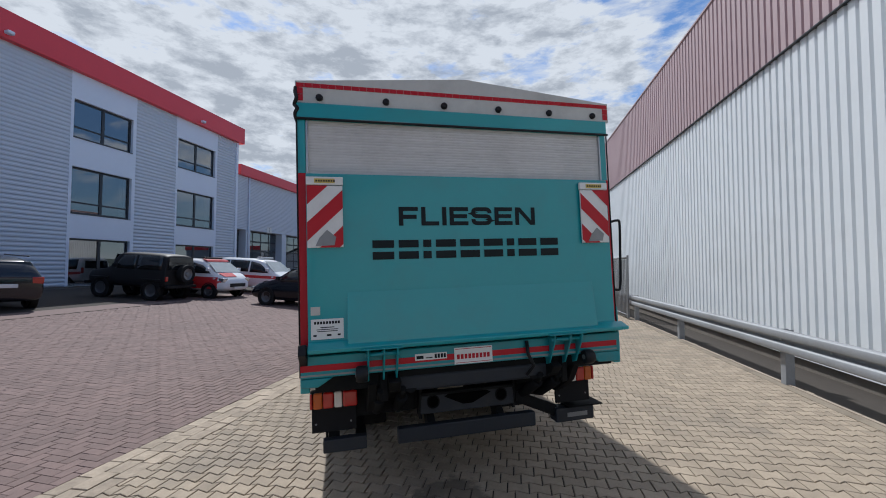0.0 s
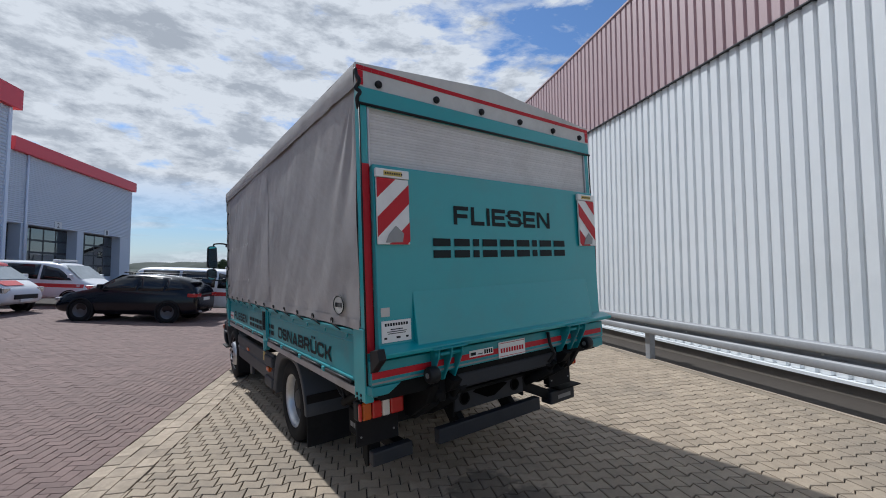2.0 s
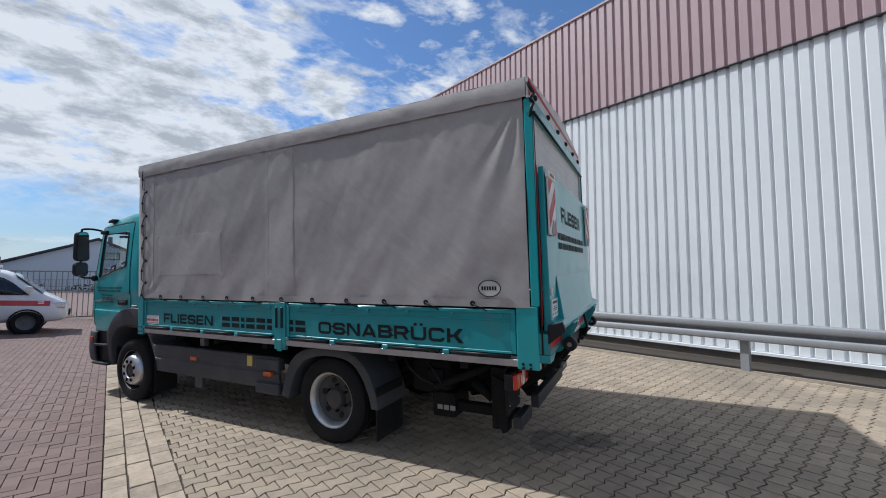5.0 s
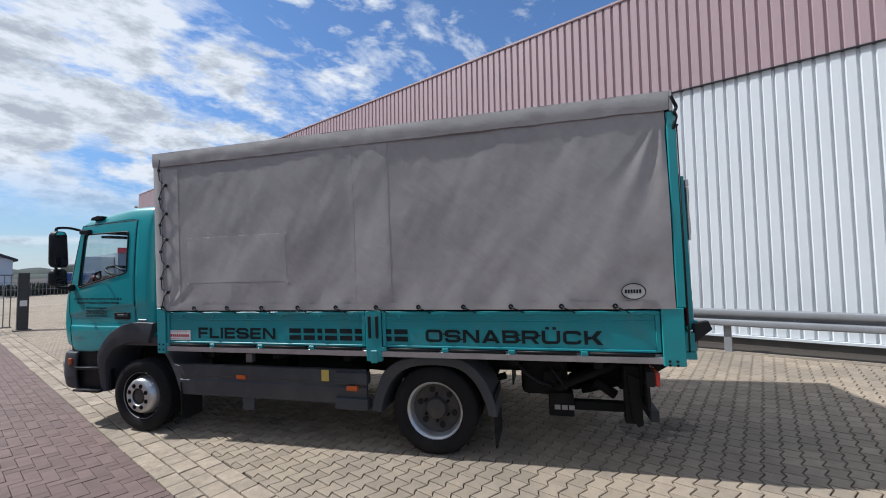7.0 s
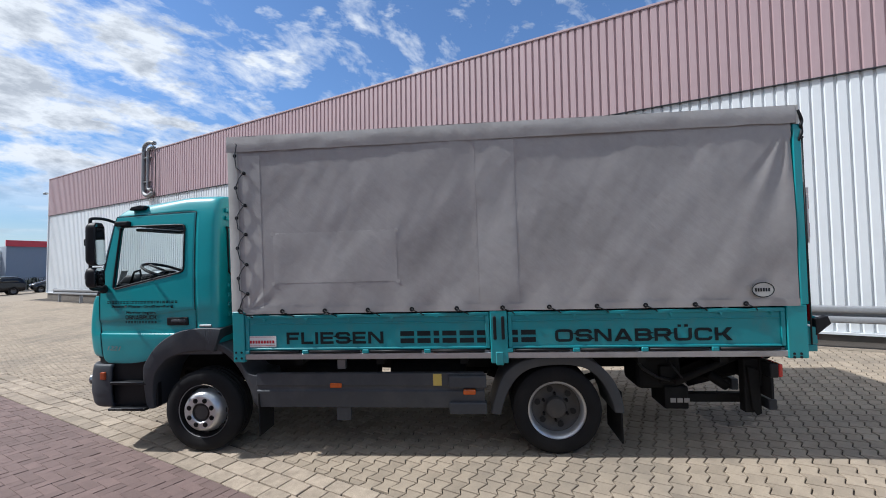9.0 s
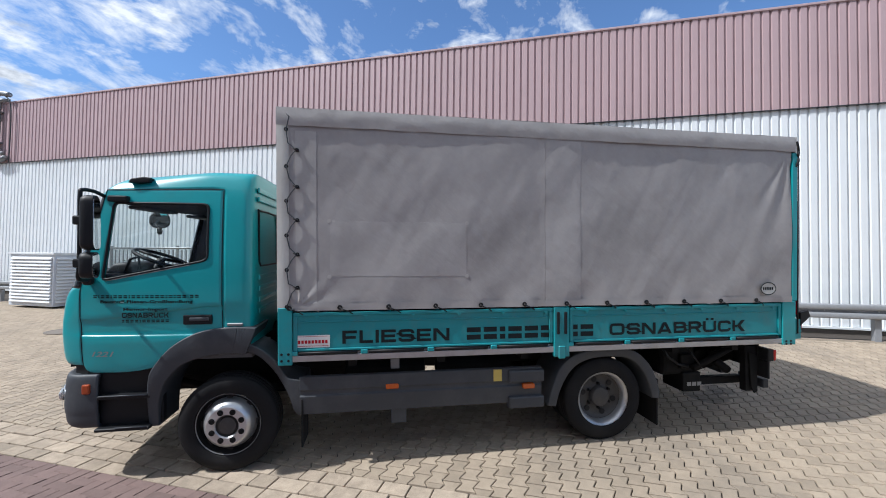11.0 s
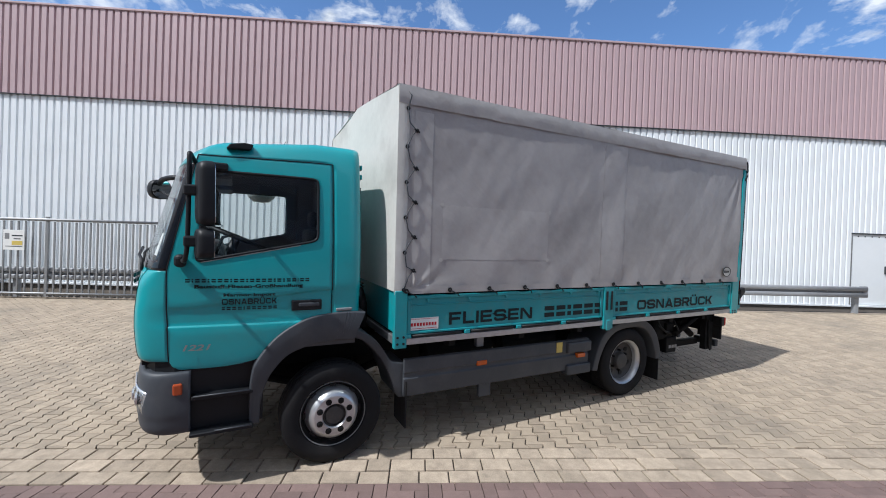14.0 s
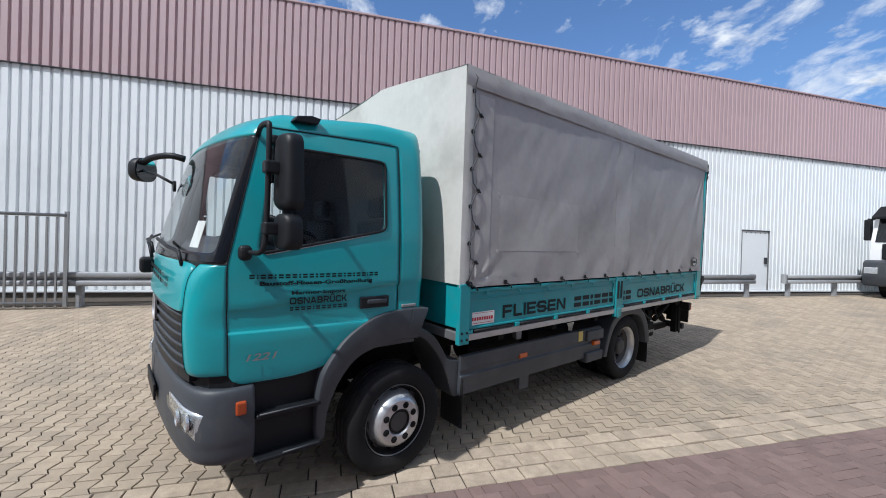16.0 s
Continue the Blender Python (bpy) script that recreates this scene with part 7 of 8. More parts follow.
bmesh.ops.transform(bm, matrix=Matrix.Translation((1.25, 5.98, 2.30)) @ Matrix.Diagonal((0.62, 1.0, 1.9, 1)), verts=bm.verts)
part("ramp_mirror", bm, PALE_SHELL, ramp_arm, "pale oval mirror back", True, 40)
part("aerial", tube([(0.55, 5.9, 2.56), (0.50, 5.78, 2.86)], 0.003, 5), BLACK, truck)

# inside the cab
part("cab_floor", cube((-1.02, 5.37, 0.96), (1.02, 6.62, 1.00)), SHELL_IN, cab)
part("engine_cover", cube((-0.42, 5.40, 1.00), (0.42, 6.55, 1.30), 0.05, 2), SHELL_IN, cab)
part("dashboard", prism([(6.26, 1.30), (6.22, 1.52), (6.30, 1.63), (6.40, 1.69), (6.52, 1.705), (6.64, 1.66), (6.70, 1.55), (6.70, 1.05), (6.45, 1.0)], -1.00, 1.00, "x", 0.02, 2), DASH, cab, "dark dashboard")
part("dial_hood", prism([(6.34, 1.66), (6.36, 1.76), (6.42, 1.795), (6.52, 1.785), (6.60, 1.70)], -0.93, -0.36, "x", 0.03, 3), DASH, cab, "raised dark instrument hood", True, 40)
part("dial_hood", prism([(6.30, 1.60), (6.33, 1.70), (6.40, 1.735), (6.52, 1.73), (6.60, 1.66)], -0.36, 0.05, "x", 0.02, 2), DASH, cab, "", True, 40)
wheel_mid = Vector((-0.66, 6.26, 1.815))
tilt_w = Matrix.Rotation(radians(22), 4, "X")
ringw = [wheel_mid + tilt_w @ Vector((0.225 * math.cos(k * math.tau / 28), 0.225 * math.sin(k * math.tau / 28), 0)) for k in range(28)]
sw = part("steering_wheel", tube(ringw, 0.016, 8, True), BLACK, cab, "black steering wheel")
for a in (0, 2.2, 4.1):
    part("spoke", tube([wheel_mid, wheel_mid + tilt_w @ Vector((0.2 * math.cos(a - 0.6), 0.2 * math.sin(a - 0.6), 0))], 0.014, 6), BLACK, sw)
part("column", tube([wheel_mid, wheel_mid + Vector((0, 0.12, -0.26))], 0.035, 8), BLACK, sw)
SEAT = mat("dark_seat_cloth", (0.05, 0.052, 0.06), 0.9, var=0.2, scale=20, bump=0.3, bump_scale=200)
for x in (-0.58, 0.58):
    seat = part("seat", cube((x - 0.25, 5.52, 1.22), (x + 0.25, 6.00, 1.36), 0.05, 3), SEAT, cab, "dark cloth seat")
    bm = cube((x - 0.24, 5.42, 1.34), (x + 0.24, 5.55, 1.90), 0.05, 3)
    part("backrest", bm, SEAT, seat)
    part("headrest", cube((x - 0.13, 5.43, 1.92), (x + 0.13, 5.51, 2.10), 0.04, 3), SEAT, seat)
part("grab_handle", tube([(-0.98, 6.40, 1.70), (-0.97, 6.36, 1.82), (-0.96, 6.30, 1.84), (-0.97, 6.28, 1.70)], 0.012, 6), BLACK, cab)
part("sun_visor", cube((-0.85, 6.30, 2.26), (-0.25, 6.44, 2.29), 0.008), SHELL_IN, cab)
part("sun_visor", cube((0.25, 6.30, 2.26), (0.85, 6.44, 2.29), 0.008), SHELL_IN, cab)
# things between cab and body
part("intake_pipe", tube([(-0.62, 5.20, 1.0), (-0.62, 5.20, 1.22), (-0.50, 5.20, 1.32)], 0.05, 10), BLACK, truck)
part("coil_hose", tube([(-0.45 + 0.03 * math.cos(k * 1.2), 5.17 + 0.03 * math.sin(k * 1.2), 1.05 + 0.006 * k) for k in range(60)], 0.006, 5), BLACK, truck)

# the body sits slightly lower at the rear
for ob in truck.children_recursive:
    if ob.type == "MESH" and ob.parent.name.split(".")[0] != "wheel" and not (ob.parent.parent and ob.parent.parent.name.split(".")[0] == "wheel"):
        for v in ob.data.vertices:
            v.co.z += 0.009 * (v.co.y - 5.0)


# ---- parked vehicles: x to the right, y forward, z up from the ground under the middle ----
def yard_pose(x, y, yaw):
    """A pose on the red paving, tilted with it."""
    up_ = Vector((0.048, 0.00726, 1)).normalized() if x < GUTTER_X else Vector((-0.03716, 0.00726, 1)).normalized()
    fwd = Matrix.Rotation(radians(yaw), 3, "Z") @ Vector((0, 1, 0))
    fwd = (fwd - up_ * fwd.dot(up_)).normalized()
    right = fwd.cross(up_)
    m = Matrix((right, fwd, up_)).transposed().to_4x4()
    return Matrix.Translation((x, y, yard_z(x, y))) @ m


DARK_GLASS = mat("dark_car_glass", (0.010, 0.012, 0.014), 0.06, var=0.0, spec=0.6)
# the sky's reflection is put into this screen's base colour
SCREEN = mat("painted_sky_car_screen", (0.30, 0.34, 0.36), 0.07, var=0.35, scale=3.0, spec=0.8)
PLATE = mat("plate_white", (0.70, 0.70, 0.68), 0.5, var=0.02)
ALLOY = mat("alloy_rim", (0.10, 0.10, 0.105), 0.4, metal=0.5, var=0.2, scale=20)
BLACK_PAINT = mat("black_car_paint", (0.003, 0.004, 0.008), 0.16, var=0.05, spec=0.35, coat=0.15)
GREY_PAINT = mat("dark_grey_car_paint", (0.007, 0.008, 0.012), 0.22, var=0.05, spec=0.5, coat=0.7)
MATT_BLACK = mat("matt_black_paint", (0.009, 0.009, 0.010), 0.55, spec=0.3, var=0.1)
WHITE_PAINT = mat("white_vehicle_paint", (0.74, 0.75, 0.76), 0.3, var=0.03, coat=0.5)
RED_BAND = mat("red_vehicle_band", (0.55, 0.03, 0.035), 0.35, var=0.04, coat=0.4)


def cross(st):
    y, zb, belt, roof, wl, wb, wr = st
    return [(0, zb), (wl * 0.86, zb), (wl * 0.97, zb + 0.10), (wl, zb + (belt - zb) * 0.45), (wl * 0.99, zb + (belt - zb) * 0.72), (wb, belt), (wr + (wb - wr) * 0.15, belt + (roof - belt) * 0.78), (wr * 0.90, roof - (roof - belt) * 0.06), (wr * 0.60, roof), (0, roof + 0.005)]


def car_body(stations):
    bm = bmesh.new()
    for s in (1, -1):
        rows = [[bm.verts.new((s * x, st[0], z)) for x, z in cross(st)] for st in stations]
        for a, b in zip(rows, rows[1:]):
            for k in range(len(a) - 1):
                q = (a[k], a[k + 1], b[k + 1], b[k])
                bm.faces.new(q if s > 0 else tuple(reversed(q)))
        for row in (rows[0], rows[-1]):
            bm.faces.new(row if s > 0 else list(reversed(row)))
    bmesh.ops.remove_doubles(bm, verts=bm.verts, dist=1e-4)
    bmesh.ops.recalc_face_normals(bm, faces=bm.faces)
    return bm


def width_at(stations, y, z):
    """Half width of the body at a place along it and a height."""
    for a, b in zip(stations, stations[1:]):
        if min(a[0], b[0]) <= y <= max(a[0], b[0]):
            t = (y - a[0]) / (b[0] - a[0]) if b[0] != a[0] else 0
            st = [p + (q - p) * t for p, q in zip(a, b)]
            c = cross(st)
            for (x0, z0), (x1, z1) in zip(c[1:], c[2:]):
                if z0 <= z <= z1:
                    return x0 + (x1 - x0) * (z - z0) / max(1e-6, z1 - z0)
            return c[5][0]
    return stations[len(stations) // 2][5]


def side_patch(stations, poly, s, out_=0.006, n=6):
    """A patch that hugs the body's side: poly of (y, z), as a fan of strips."""
    bm = bmesh.new()
    ymin, ymax = min(p[0] for p in poly), max(p[0] for p in poly)

    def span(y):
        zs = []
        for i in range(len(poly)):
            (ya, za), (yb, zb) = poly[i], poly[(i + 1) % len(poly)]
            if min(ya, yb) <= y <= max(ya, yb) and ya != yb:
                zs.append(za + (zb - za) * (y - ya) / (yb - ya))
        return (min(zs), max(zs)) if zs else None

    cols = []
    for i in range(n + 1):
        y = ymin + (ymax - ymin) * min(max(i / n, 0.001), 0.999)
        lo, hi = span(y)
        cols.append([bm.verts.new((s * (width_at(stations, y, lo + (hi - lo) * k / 3) + out_), y, lo + (hi - lo) * k / 3)) for k in range(4)])
    for a, b in zip(cols, cols[1:]):
        for k in range(3):
            q = (a[k], a[k + 1], b[k + 1], b[k])
            bm.faces.new(q if s > 0 else tuple(reversed(q)))
    return bm


def car_wheel(parent, x, y, r, w, rim_mat, s):
    tyre = part("wheel", lathe([(-w * 0.42, r * 0.62), (-w * 0.5, r * 0.70), (-w * 0.5, r * 0.92), (-w * 0.38, r), (w * 0.38, r), (w * 0.5, r * 0.92), (w * 0.5, r * 0.70), (w * 0.42, r * 0.62)], "x", (x, y, r), 28), RUBBER, parent, "black tyre", True, 40)
    part("rim", lathe([(s * w * 0.47, r * 0.64), (s * w * 0.40, r * 0.58), (s * w * 0.30, r * 0.30), (s * w * 0.36, r * 0.12), (s * w * 0.36, 1e-4)], "x", (x, y, r), 20), rim_mat, tyre, "", True, 40)
    part("arch_liner", lathe([(-w * 0.2, r * 1.13), (s * w * 0.505, r * 1.15), (s * w * 0.505, r * 1.02), (-w * 0.2, r * 1.02)], "x", (x, y, r), 28), MATT_BLACK, tyre)
    return tyre


def vehicle(name, m, label, category, stations, paint, wheels, side_glass=(), bands=(), screens=(), lamps=(), bright_screen=False, rim_mat=None, glass_mat=None):
    v = root(name, m, label, category)
    body = part("body", car_body(stations), paint, v, "", True, 180)
    rounder = body.modifiers.new("round", "SUBSURF")
    rounder.levels = rounder.render_levels = 2
    half = max(st[4] for st in stations)
    for y, r, w in wheels:
        for s in (-1, 1):
            car_wheel(v, s * (half - w * 0.5 + 0.01), y, r, w, rim_mat or ALLOY, s)
    for poly in side_glass:
        for s in (-1, 1):
            pane = part("side_window", side_patch(stations, poly, s, -0.004), glass_mat or DARK_GLASS, body, "dark side window", True, 40)
            so = pane.modifiers.new("thickness", "SOLIDIFY")
            so.thickness, so.offset = 0.02, 0
    for poly, material in bands:
        for s in (-1, 1):
            band = part("stripe", side_patch(stations, poly, s, -0.004, 12), material, body)
            so = band.modifiers.new("thickness", "SOLIDIFY")
            so.thickness, so.offset = 0.016, 0
    for y0, z0, y1, z1, w0, w1, nm in screens:
        bm = bmesh.new()
        d = Vector((0, -(z1 - z0), (y1 - y0))).normalized() * 0.02
        if (d.y > 0) != (nm == "windscreen"):
            d = -d
        bm.faces.new([bm.verts.new(Vector(p) + d) for p in ((-w0, y0, z0), (w0, y0, z0), (w1, y1, z1), (-w1, y1, z1))])
        ob = part(nm, bm, SCREEN if bright_screen and nm == "windscreen" else DARK_GLASS, body)
        so = ob.modifiers.new("thickness", "SOLIDIFY")
        so.thickness = 0.01
    for lo, hi, material, nm in lamps:
        part(nm, cube(lo, hi, 0.02, 2), material, body)
    for s in (-1, 1):
        ym = screens[0][0] - 0.25 if screens else 0.5
        zm = screens[0][1] + 0.05 if screens else 1.0
        part("door_mirror", cube((s * (half + 0.02) - 0.09, ym - 0.09, zm), (s * (half + 0.02) + 0.09, ym + 0.05, zm + 0.15), 0.03, 2), paint, v)
    return v


# sporty black crossover
suv = [(-2.38, 0.45, 0.95, 0.98, 0.80, 0.78, 0.74), (-2.36, 0.32, 1.02, 1.08, 0.88, 0.86, 0.78), (-2.20, 0.28, 1.06, 1.40, 0.93, 0.90, 0.70), (-1.75, 0.24, 1.06, 1.62, 0.96, 0.92, 0.68), (-0.6, 0.22, 1.03, 1.69, 0.96, 0.92, 0.70),
       (0.25, 0.22, 1.02, 1.66, 0.96, 0.92, 0.70), (0.75, 0.22, 1.02, 1.45, 0.96, 0.91, 0.72), (1.15, 0.22, 1.01, 1.12, 0.96, 0.88, 0.78), (1.9, 0.24, 0.92, 0.98, 0.94, 0.80, 0.72), (2.28, 0.28, 0.78, 0.84, 0.86, 0.70, 0.62), (2.38, 0.36, 0.62, 0.66, 0.74, 0.62, 0.52)]
vehicle("crossover_car", yard_pose(-8.55, 12.97, 88) @ Matrix.Diagonal((0.95, 0.885, 0.94, 1)), "shiny black crossover car parked on the red paving", "car", suv, BLACK_PAINT, ((1.43, 0.37, 0.27), (-1.43, 0.37, 0.27)),
        (((0.95, 1.08), (0.40, 1.54), (-0.28, 1.60), (-0.28, 1.08)), ((-0.34, 1.08), (-0.34, 1.60), (-1.20, 1.58), (-1.20, 1.10)), ((-1.26, 1.12), (-1.26, 1.57), (-1.62, 1.54), (-1.90, 1.20))), (),
        ((1.12, 1.08, 0.35, 1.60, 0.78, 0.62, "windscreen"), (-2.26, 1.10, -1.90, 1.52, 0.72, 0.58, "rear_window")),
        (((-0.935, -2.395, 0.92), (-0.52, -2.06, 1.05), RED_LENS, "tail_lamp"), ((0.52, -2.395, 0.92), (0.935, -2.06, 1.05), RED_LENS, "tail_lamp"), ((-0.28, -2.40, 0.78), (0.28, -2.37, 0.90), PLATE, "blank_plate"),
         ((-0.85, 2.18, 0.66), (-0.55, 2.34, 0.78), CHROME, "headlamp"), ((0.55, 2.18, 0.66), (0.85, 2.34, 0.78), CHROME, "headlamp"), ((-0.62, -2.42, 1.58), (0.62, -2.02, 1.62), BLACK_PAINT, "roof_spoiler"),
         ((-0.66, -1.5, 1.69), (-0.62, 0.3, 1.73), BLACK_PAINT, "roof_rail"), ((0.62, -1.5, 1.69), (0.66, 0.3, 1.73), BLACK_PAINT, "roof_rail"), ((-0.55, -2.40, 0.34), (-0.35, -2.34, 0.42), CHROME, "exhaust"), ((0.35, -2.40, 0.34), (0.55, -2.34, 0.42), CHROME, "exhaust")))
# dark estate
estate = [(-2.30, 0.45, 0.92, 0.96, 0.80, 0.78, 0.74), (-2.27, 0.30, 0.98, 1.10, 0.88, 0.85, 0.76), (-2.05, 0.26, 1.00, 1.48, 0.91, 0.87, 0.66), (-1.5, 0.24, 1.0, 1.62, 0.92, 0.88, 0.66), (0.2, 0.22, 0.98, 1.60, 0.92, 0.88, 0.66), (0.95, 0.22, 0.98, 1.15, 0.92, 0.86, 0.74), (1.8, 0.24, 0.90, 0.95, 0.90, 0.78, 0.70), (2.25, 0.30, 0.74, 0.80, 0.80, 0.66, 0.58)]
vehicle("estate_car", yard_pose(-16.6, 7.05, 72), "dark grey estate car seen from behind on the red paving", "car", estate, GREY_PAINT, ((1.38, 0.34, 0.23), (-1.38, 0.34, 0.23)),
        (((0.85, 1.05), (0.30, 1.50), (-0.30, 1.54), (-0.30, 1.05)), ((-0.36, 1.05), (-0.36, 1.54), (-1.15, 1.53), (-1.15, 1.06)), ((-1.21, 1.06), (-1.21, 1.52), (-1.75, 1.46), (-1.90, 1.12))), (),
        ((0.92, 1.05, 0.25, 1.53, 0.74, 0.60, "windscreen"), (-2.20, 1.06, -1.98, 1.46, 0.72, 0.60, "rear_window")),
        (((-0.86, -2.30, 0.82), (-0.58, -2.22, 1.02), RED_LENS, "tail_lamp"), ((0.58, -2.30, 0.82), (0.86, -2.22, 1.02), RED_LENS, "tail_lamp"), ((-0.28, -2.32, 0.70), (0.28, -2.28, 0.82), PLATE, "blank_plate"),
         ((-0.60, -1.9, 1.62), (-0.56, 0.2, 1.66), ALLOY, "roof_rail"), ((0.56, -1.9, 1.62), (0.60, 0.2, 1.66), ALLOY, "roof_rail")))
# boxy off-roader
jeep = [(-1.85, 0.55, 1.05, 1.10, 0.76, 0.75, 0.74), (-1.84, 0.50, 1.14, 1.82, 0.78, 0.77, 0.70), (-1.70, 0.48, 1.15, 1.90, 0.78, 0.77, 0.70), (0.30, 0.48, 1.15, 1.92, 0.78, 0.77, 0.69), (0.62, 0.48, 1.15, 1.88, 0.78, 0.76, 0.69), (0.82, 0.48, 1.14, 1.20, 0.77, 0.74, 0.70), (1.75, 0.50, 1.06, 1.12, 0.72, 0.66, 0.60), (1.95, 0.55, 1.02, 1.06, 0.68, 0.60, 0.55), (1.97, 0.60, 0.98, 1.0, 0.60, 0.56, 0.5)]
jp = vehicle("off_roader", yard_pose(-15.45, 11.75, 90), "boxy black off-road car with a spare wheel behind", "car", jeep, MATT_BLACK, ((1.20, 0.40, 0.28), (-1.22, 0.40, 0.28)),
             (((0.55, 1.22), (0.30, 1.78), (-0.40, 1.80), (-0.40, 1.22)), ((-0.50, 1.22), (-0.50, 1.80), (-1.66, 1.80), (-1.66, 1.22))), (),
             ((0.80, 1.22, 0.64, 1.80, 0.68, 0.62, "windscreen"), (-1.86, 1.24, -1.84, 1.76, 0.66, 0.60, "rear_window")),
             (((-0.76, -1.90, 0.78), (-0.64, -1.84, 0.98), RED_LENS, "tail_lamp"), ((0.64, -1.90, 0.78), (0.76, -1.84, 0.98), RED_LENS, "tail_lamp"), ((-0.84, 0.80, 0.78), (-0.62, 1.72, 0.86), MATT_BLACK, "front_wing"), ((0.62, 0.80, 0.78), (0.84, 1.72, 0.86), MATT_BLACK, "front_wing"),
              ((-0.84, -1.70, 0.78), (-0.70, -0.80, 0.86), MATT_BLACK, "rear_wing"), ((0.70, -1.70, 0.78), (0.84, -0.80, 0.86), MATT_BLACK, "rear_wing"), ((-0.75, -2.0, 0.50), (0.75, -1.86, 0.62), MATT_BLACK, "rear_bumper"), ((-0.72, 1.95, 0.52), (0.72, 2.1, 0.64), MATT_BLACK, "front_bumper")))
sp = part("spare_wheel", lathe([(-0.13, 0.24), (-0.14, 0.30), (-0.12, 0.38), (0.10, 0.38), (0.12, 0.30), (0.10, 0.24)], "y", (0.10, -2.0, 1.08), 28), RUBBER, jp, "", True, 40)
part("rim", lathe([(-0.10, 0.25), (-0.06, 0.22), (-0.05, 0.10), (-0.09, 0.06), (-0.09, 1e-4)], "y", (0.10, -2.0, 1.08), 20), GALV, sp, "bright alloy rim")


# white rescue vans with a red band
def van_stations(k=1.0, h=1.95):
    return [(-2.45 * k, 0.40, 1.02, 1.10, 0.84, 0.84, 0.82), (-2.42 * k, 0.34, 1.05, h - 0.12, 0.92, 0.91, 0.80), (-2.25 * k, 0.30, 1.05, h - 0.02, 0.95, 0.94, 0.80), (0.6 * k, 0.30, 1.05, h, 0.95, 0.94, 0.80), (1.05 * k, 0.30, 1.05, h - 0.06, 0.95, 0.94, 0.79), (1.45 * k, 0.30, 1.04, h - 0.42, 0.95, 0.93, 0.80), (1.85 * k, 0.30, 1.02, 1.14, 0.95, 0.90, 0.80), (2.25 * k, 0.34, 0.90, 0.98, 0.90, 0.80, 0.70), (2.42 * k, 0.40, 0.70, 0.75, 0.78, 0.66, 0.55)]


def van(name, m, label, k, h, red_front):
    st = van_stations(k, h)
    band = [(((-2.40 * k, 0.80), (-2.40 * k, 0.95), (2.0 * k, 0.95), (2.0 * k, 0.80)), RED_BAND)]
    if red_front:
        band.append((((-1.2 * k, 0.42), (-1.2 * k, 0.80), (2.25 * k, 0.80), (2.1 * k, 0.42)), RED_BAND))
    v = vehicle(name, m, label, "van", st, WHITE_PAINT, ((1.55 * k, 0.33, 0.22), (-1.50 * k, 0.33, 0.22)),
                (((1.55 * k, 1.10), (1.05 * k, h - 0.30), (0.42 * k, h - 0.17), (0.42 * k, 1.10)), ((0.32 * k, 1.12), (0.32 * k, h - 0.15), (-0.85 * k, h - 0.15), (-0.85 * k, 1.12)), ((-0.95 * k, 1.12), (-0.95 * k, h - 0.15), (-2.15 * k, h - 0.17), (-2.15 * k, 1.12))), band,
                ((1.80 * k, 1.16, 1.14 * k, h - 0.16, 0.82, 0.68, "windscreen"), (-2.46 * k, 1.15, -2.43 * k, h - 0.28, 0.72, 0.66, "rear_window")),
                (((-0.88, 2.02 * k, 0.74), (-0.58, 2.34 * k, 0.92), CHROME, "headlamp"), ((0.58, 2.02 * k, 0.74), (0.88, 2.34 * k, 0.92), CHROME, "headlamp"), ((-0.90, -2.47 * k, 0.85), (-0.78, -2.40 * k, 1.20), RED_LENS, "tail_lamp"), ((0.78, -2.47 * k, 0.85), (0.90, -2.40 * k, 1.20), RED_LENS, "tail_lamp"),
                 ((-0.5, 2.30 * k, 0.52), (0.5, 2.45 * k, 0.68), BLACK, "grille"), ((-0.27, 2.42 * k, 0.42), (0.27, 2.47 * k, 0.53), PLATE, "blank_plate"), ((-0.55, 0.55 * k, h), (0.55, 0.80 * k, h + 0.09), BLACK if red_front else PLATE, "roof_beacon")), True)
    if red_front:
        bm = bmesh.new()
        bm.faces.new([bm.verts.new(p) for p in ((-0.10, 1.90 * k, 1.145), (0.78, 1.90 * k, 1.145), (0.66, 2.22 * k, 0.995), (-0.10, 2.22 * k, 0.995))])
        ob = part("red_bonnet", bm, RED_BAND, v)
        so = ob.modifiers.new("thickness", "SOLIDIFY")
        so.thickness = 0.012
        part("red_brow", prism([(1.10 * k, h - 0.115), (1.02 * k, h - 0.03), (0.80 * k, h + 0.012), (0.80 * k, h - 0.03)], -0.68, 0.68, "x", 0.01, 2), RED_BAND, v)
    return v


van("rescue_van", yard_pose(-6.95, 15.05, -88), "white rescue van with a red side band", 1.0, 1.86, False)
van("rescue_van", yard_pose(-14.3, 17.6, -92), "white rescue van parked at an angle by the office", 1.0, 1.86, False)
van("rescue_car", yard_pose(-14.5, 13.9, -91), "small white and red rescue car with a roof beacon", 0.84, 1.74, True)

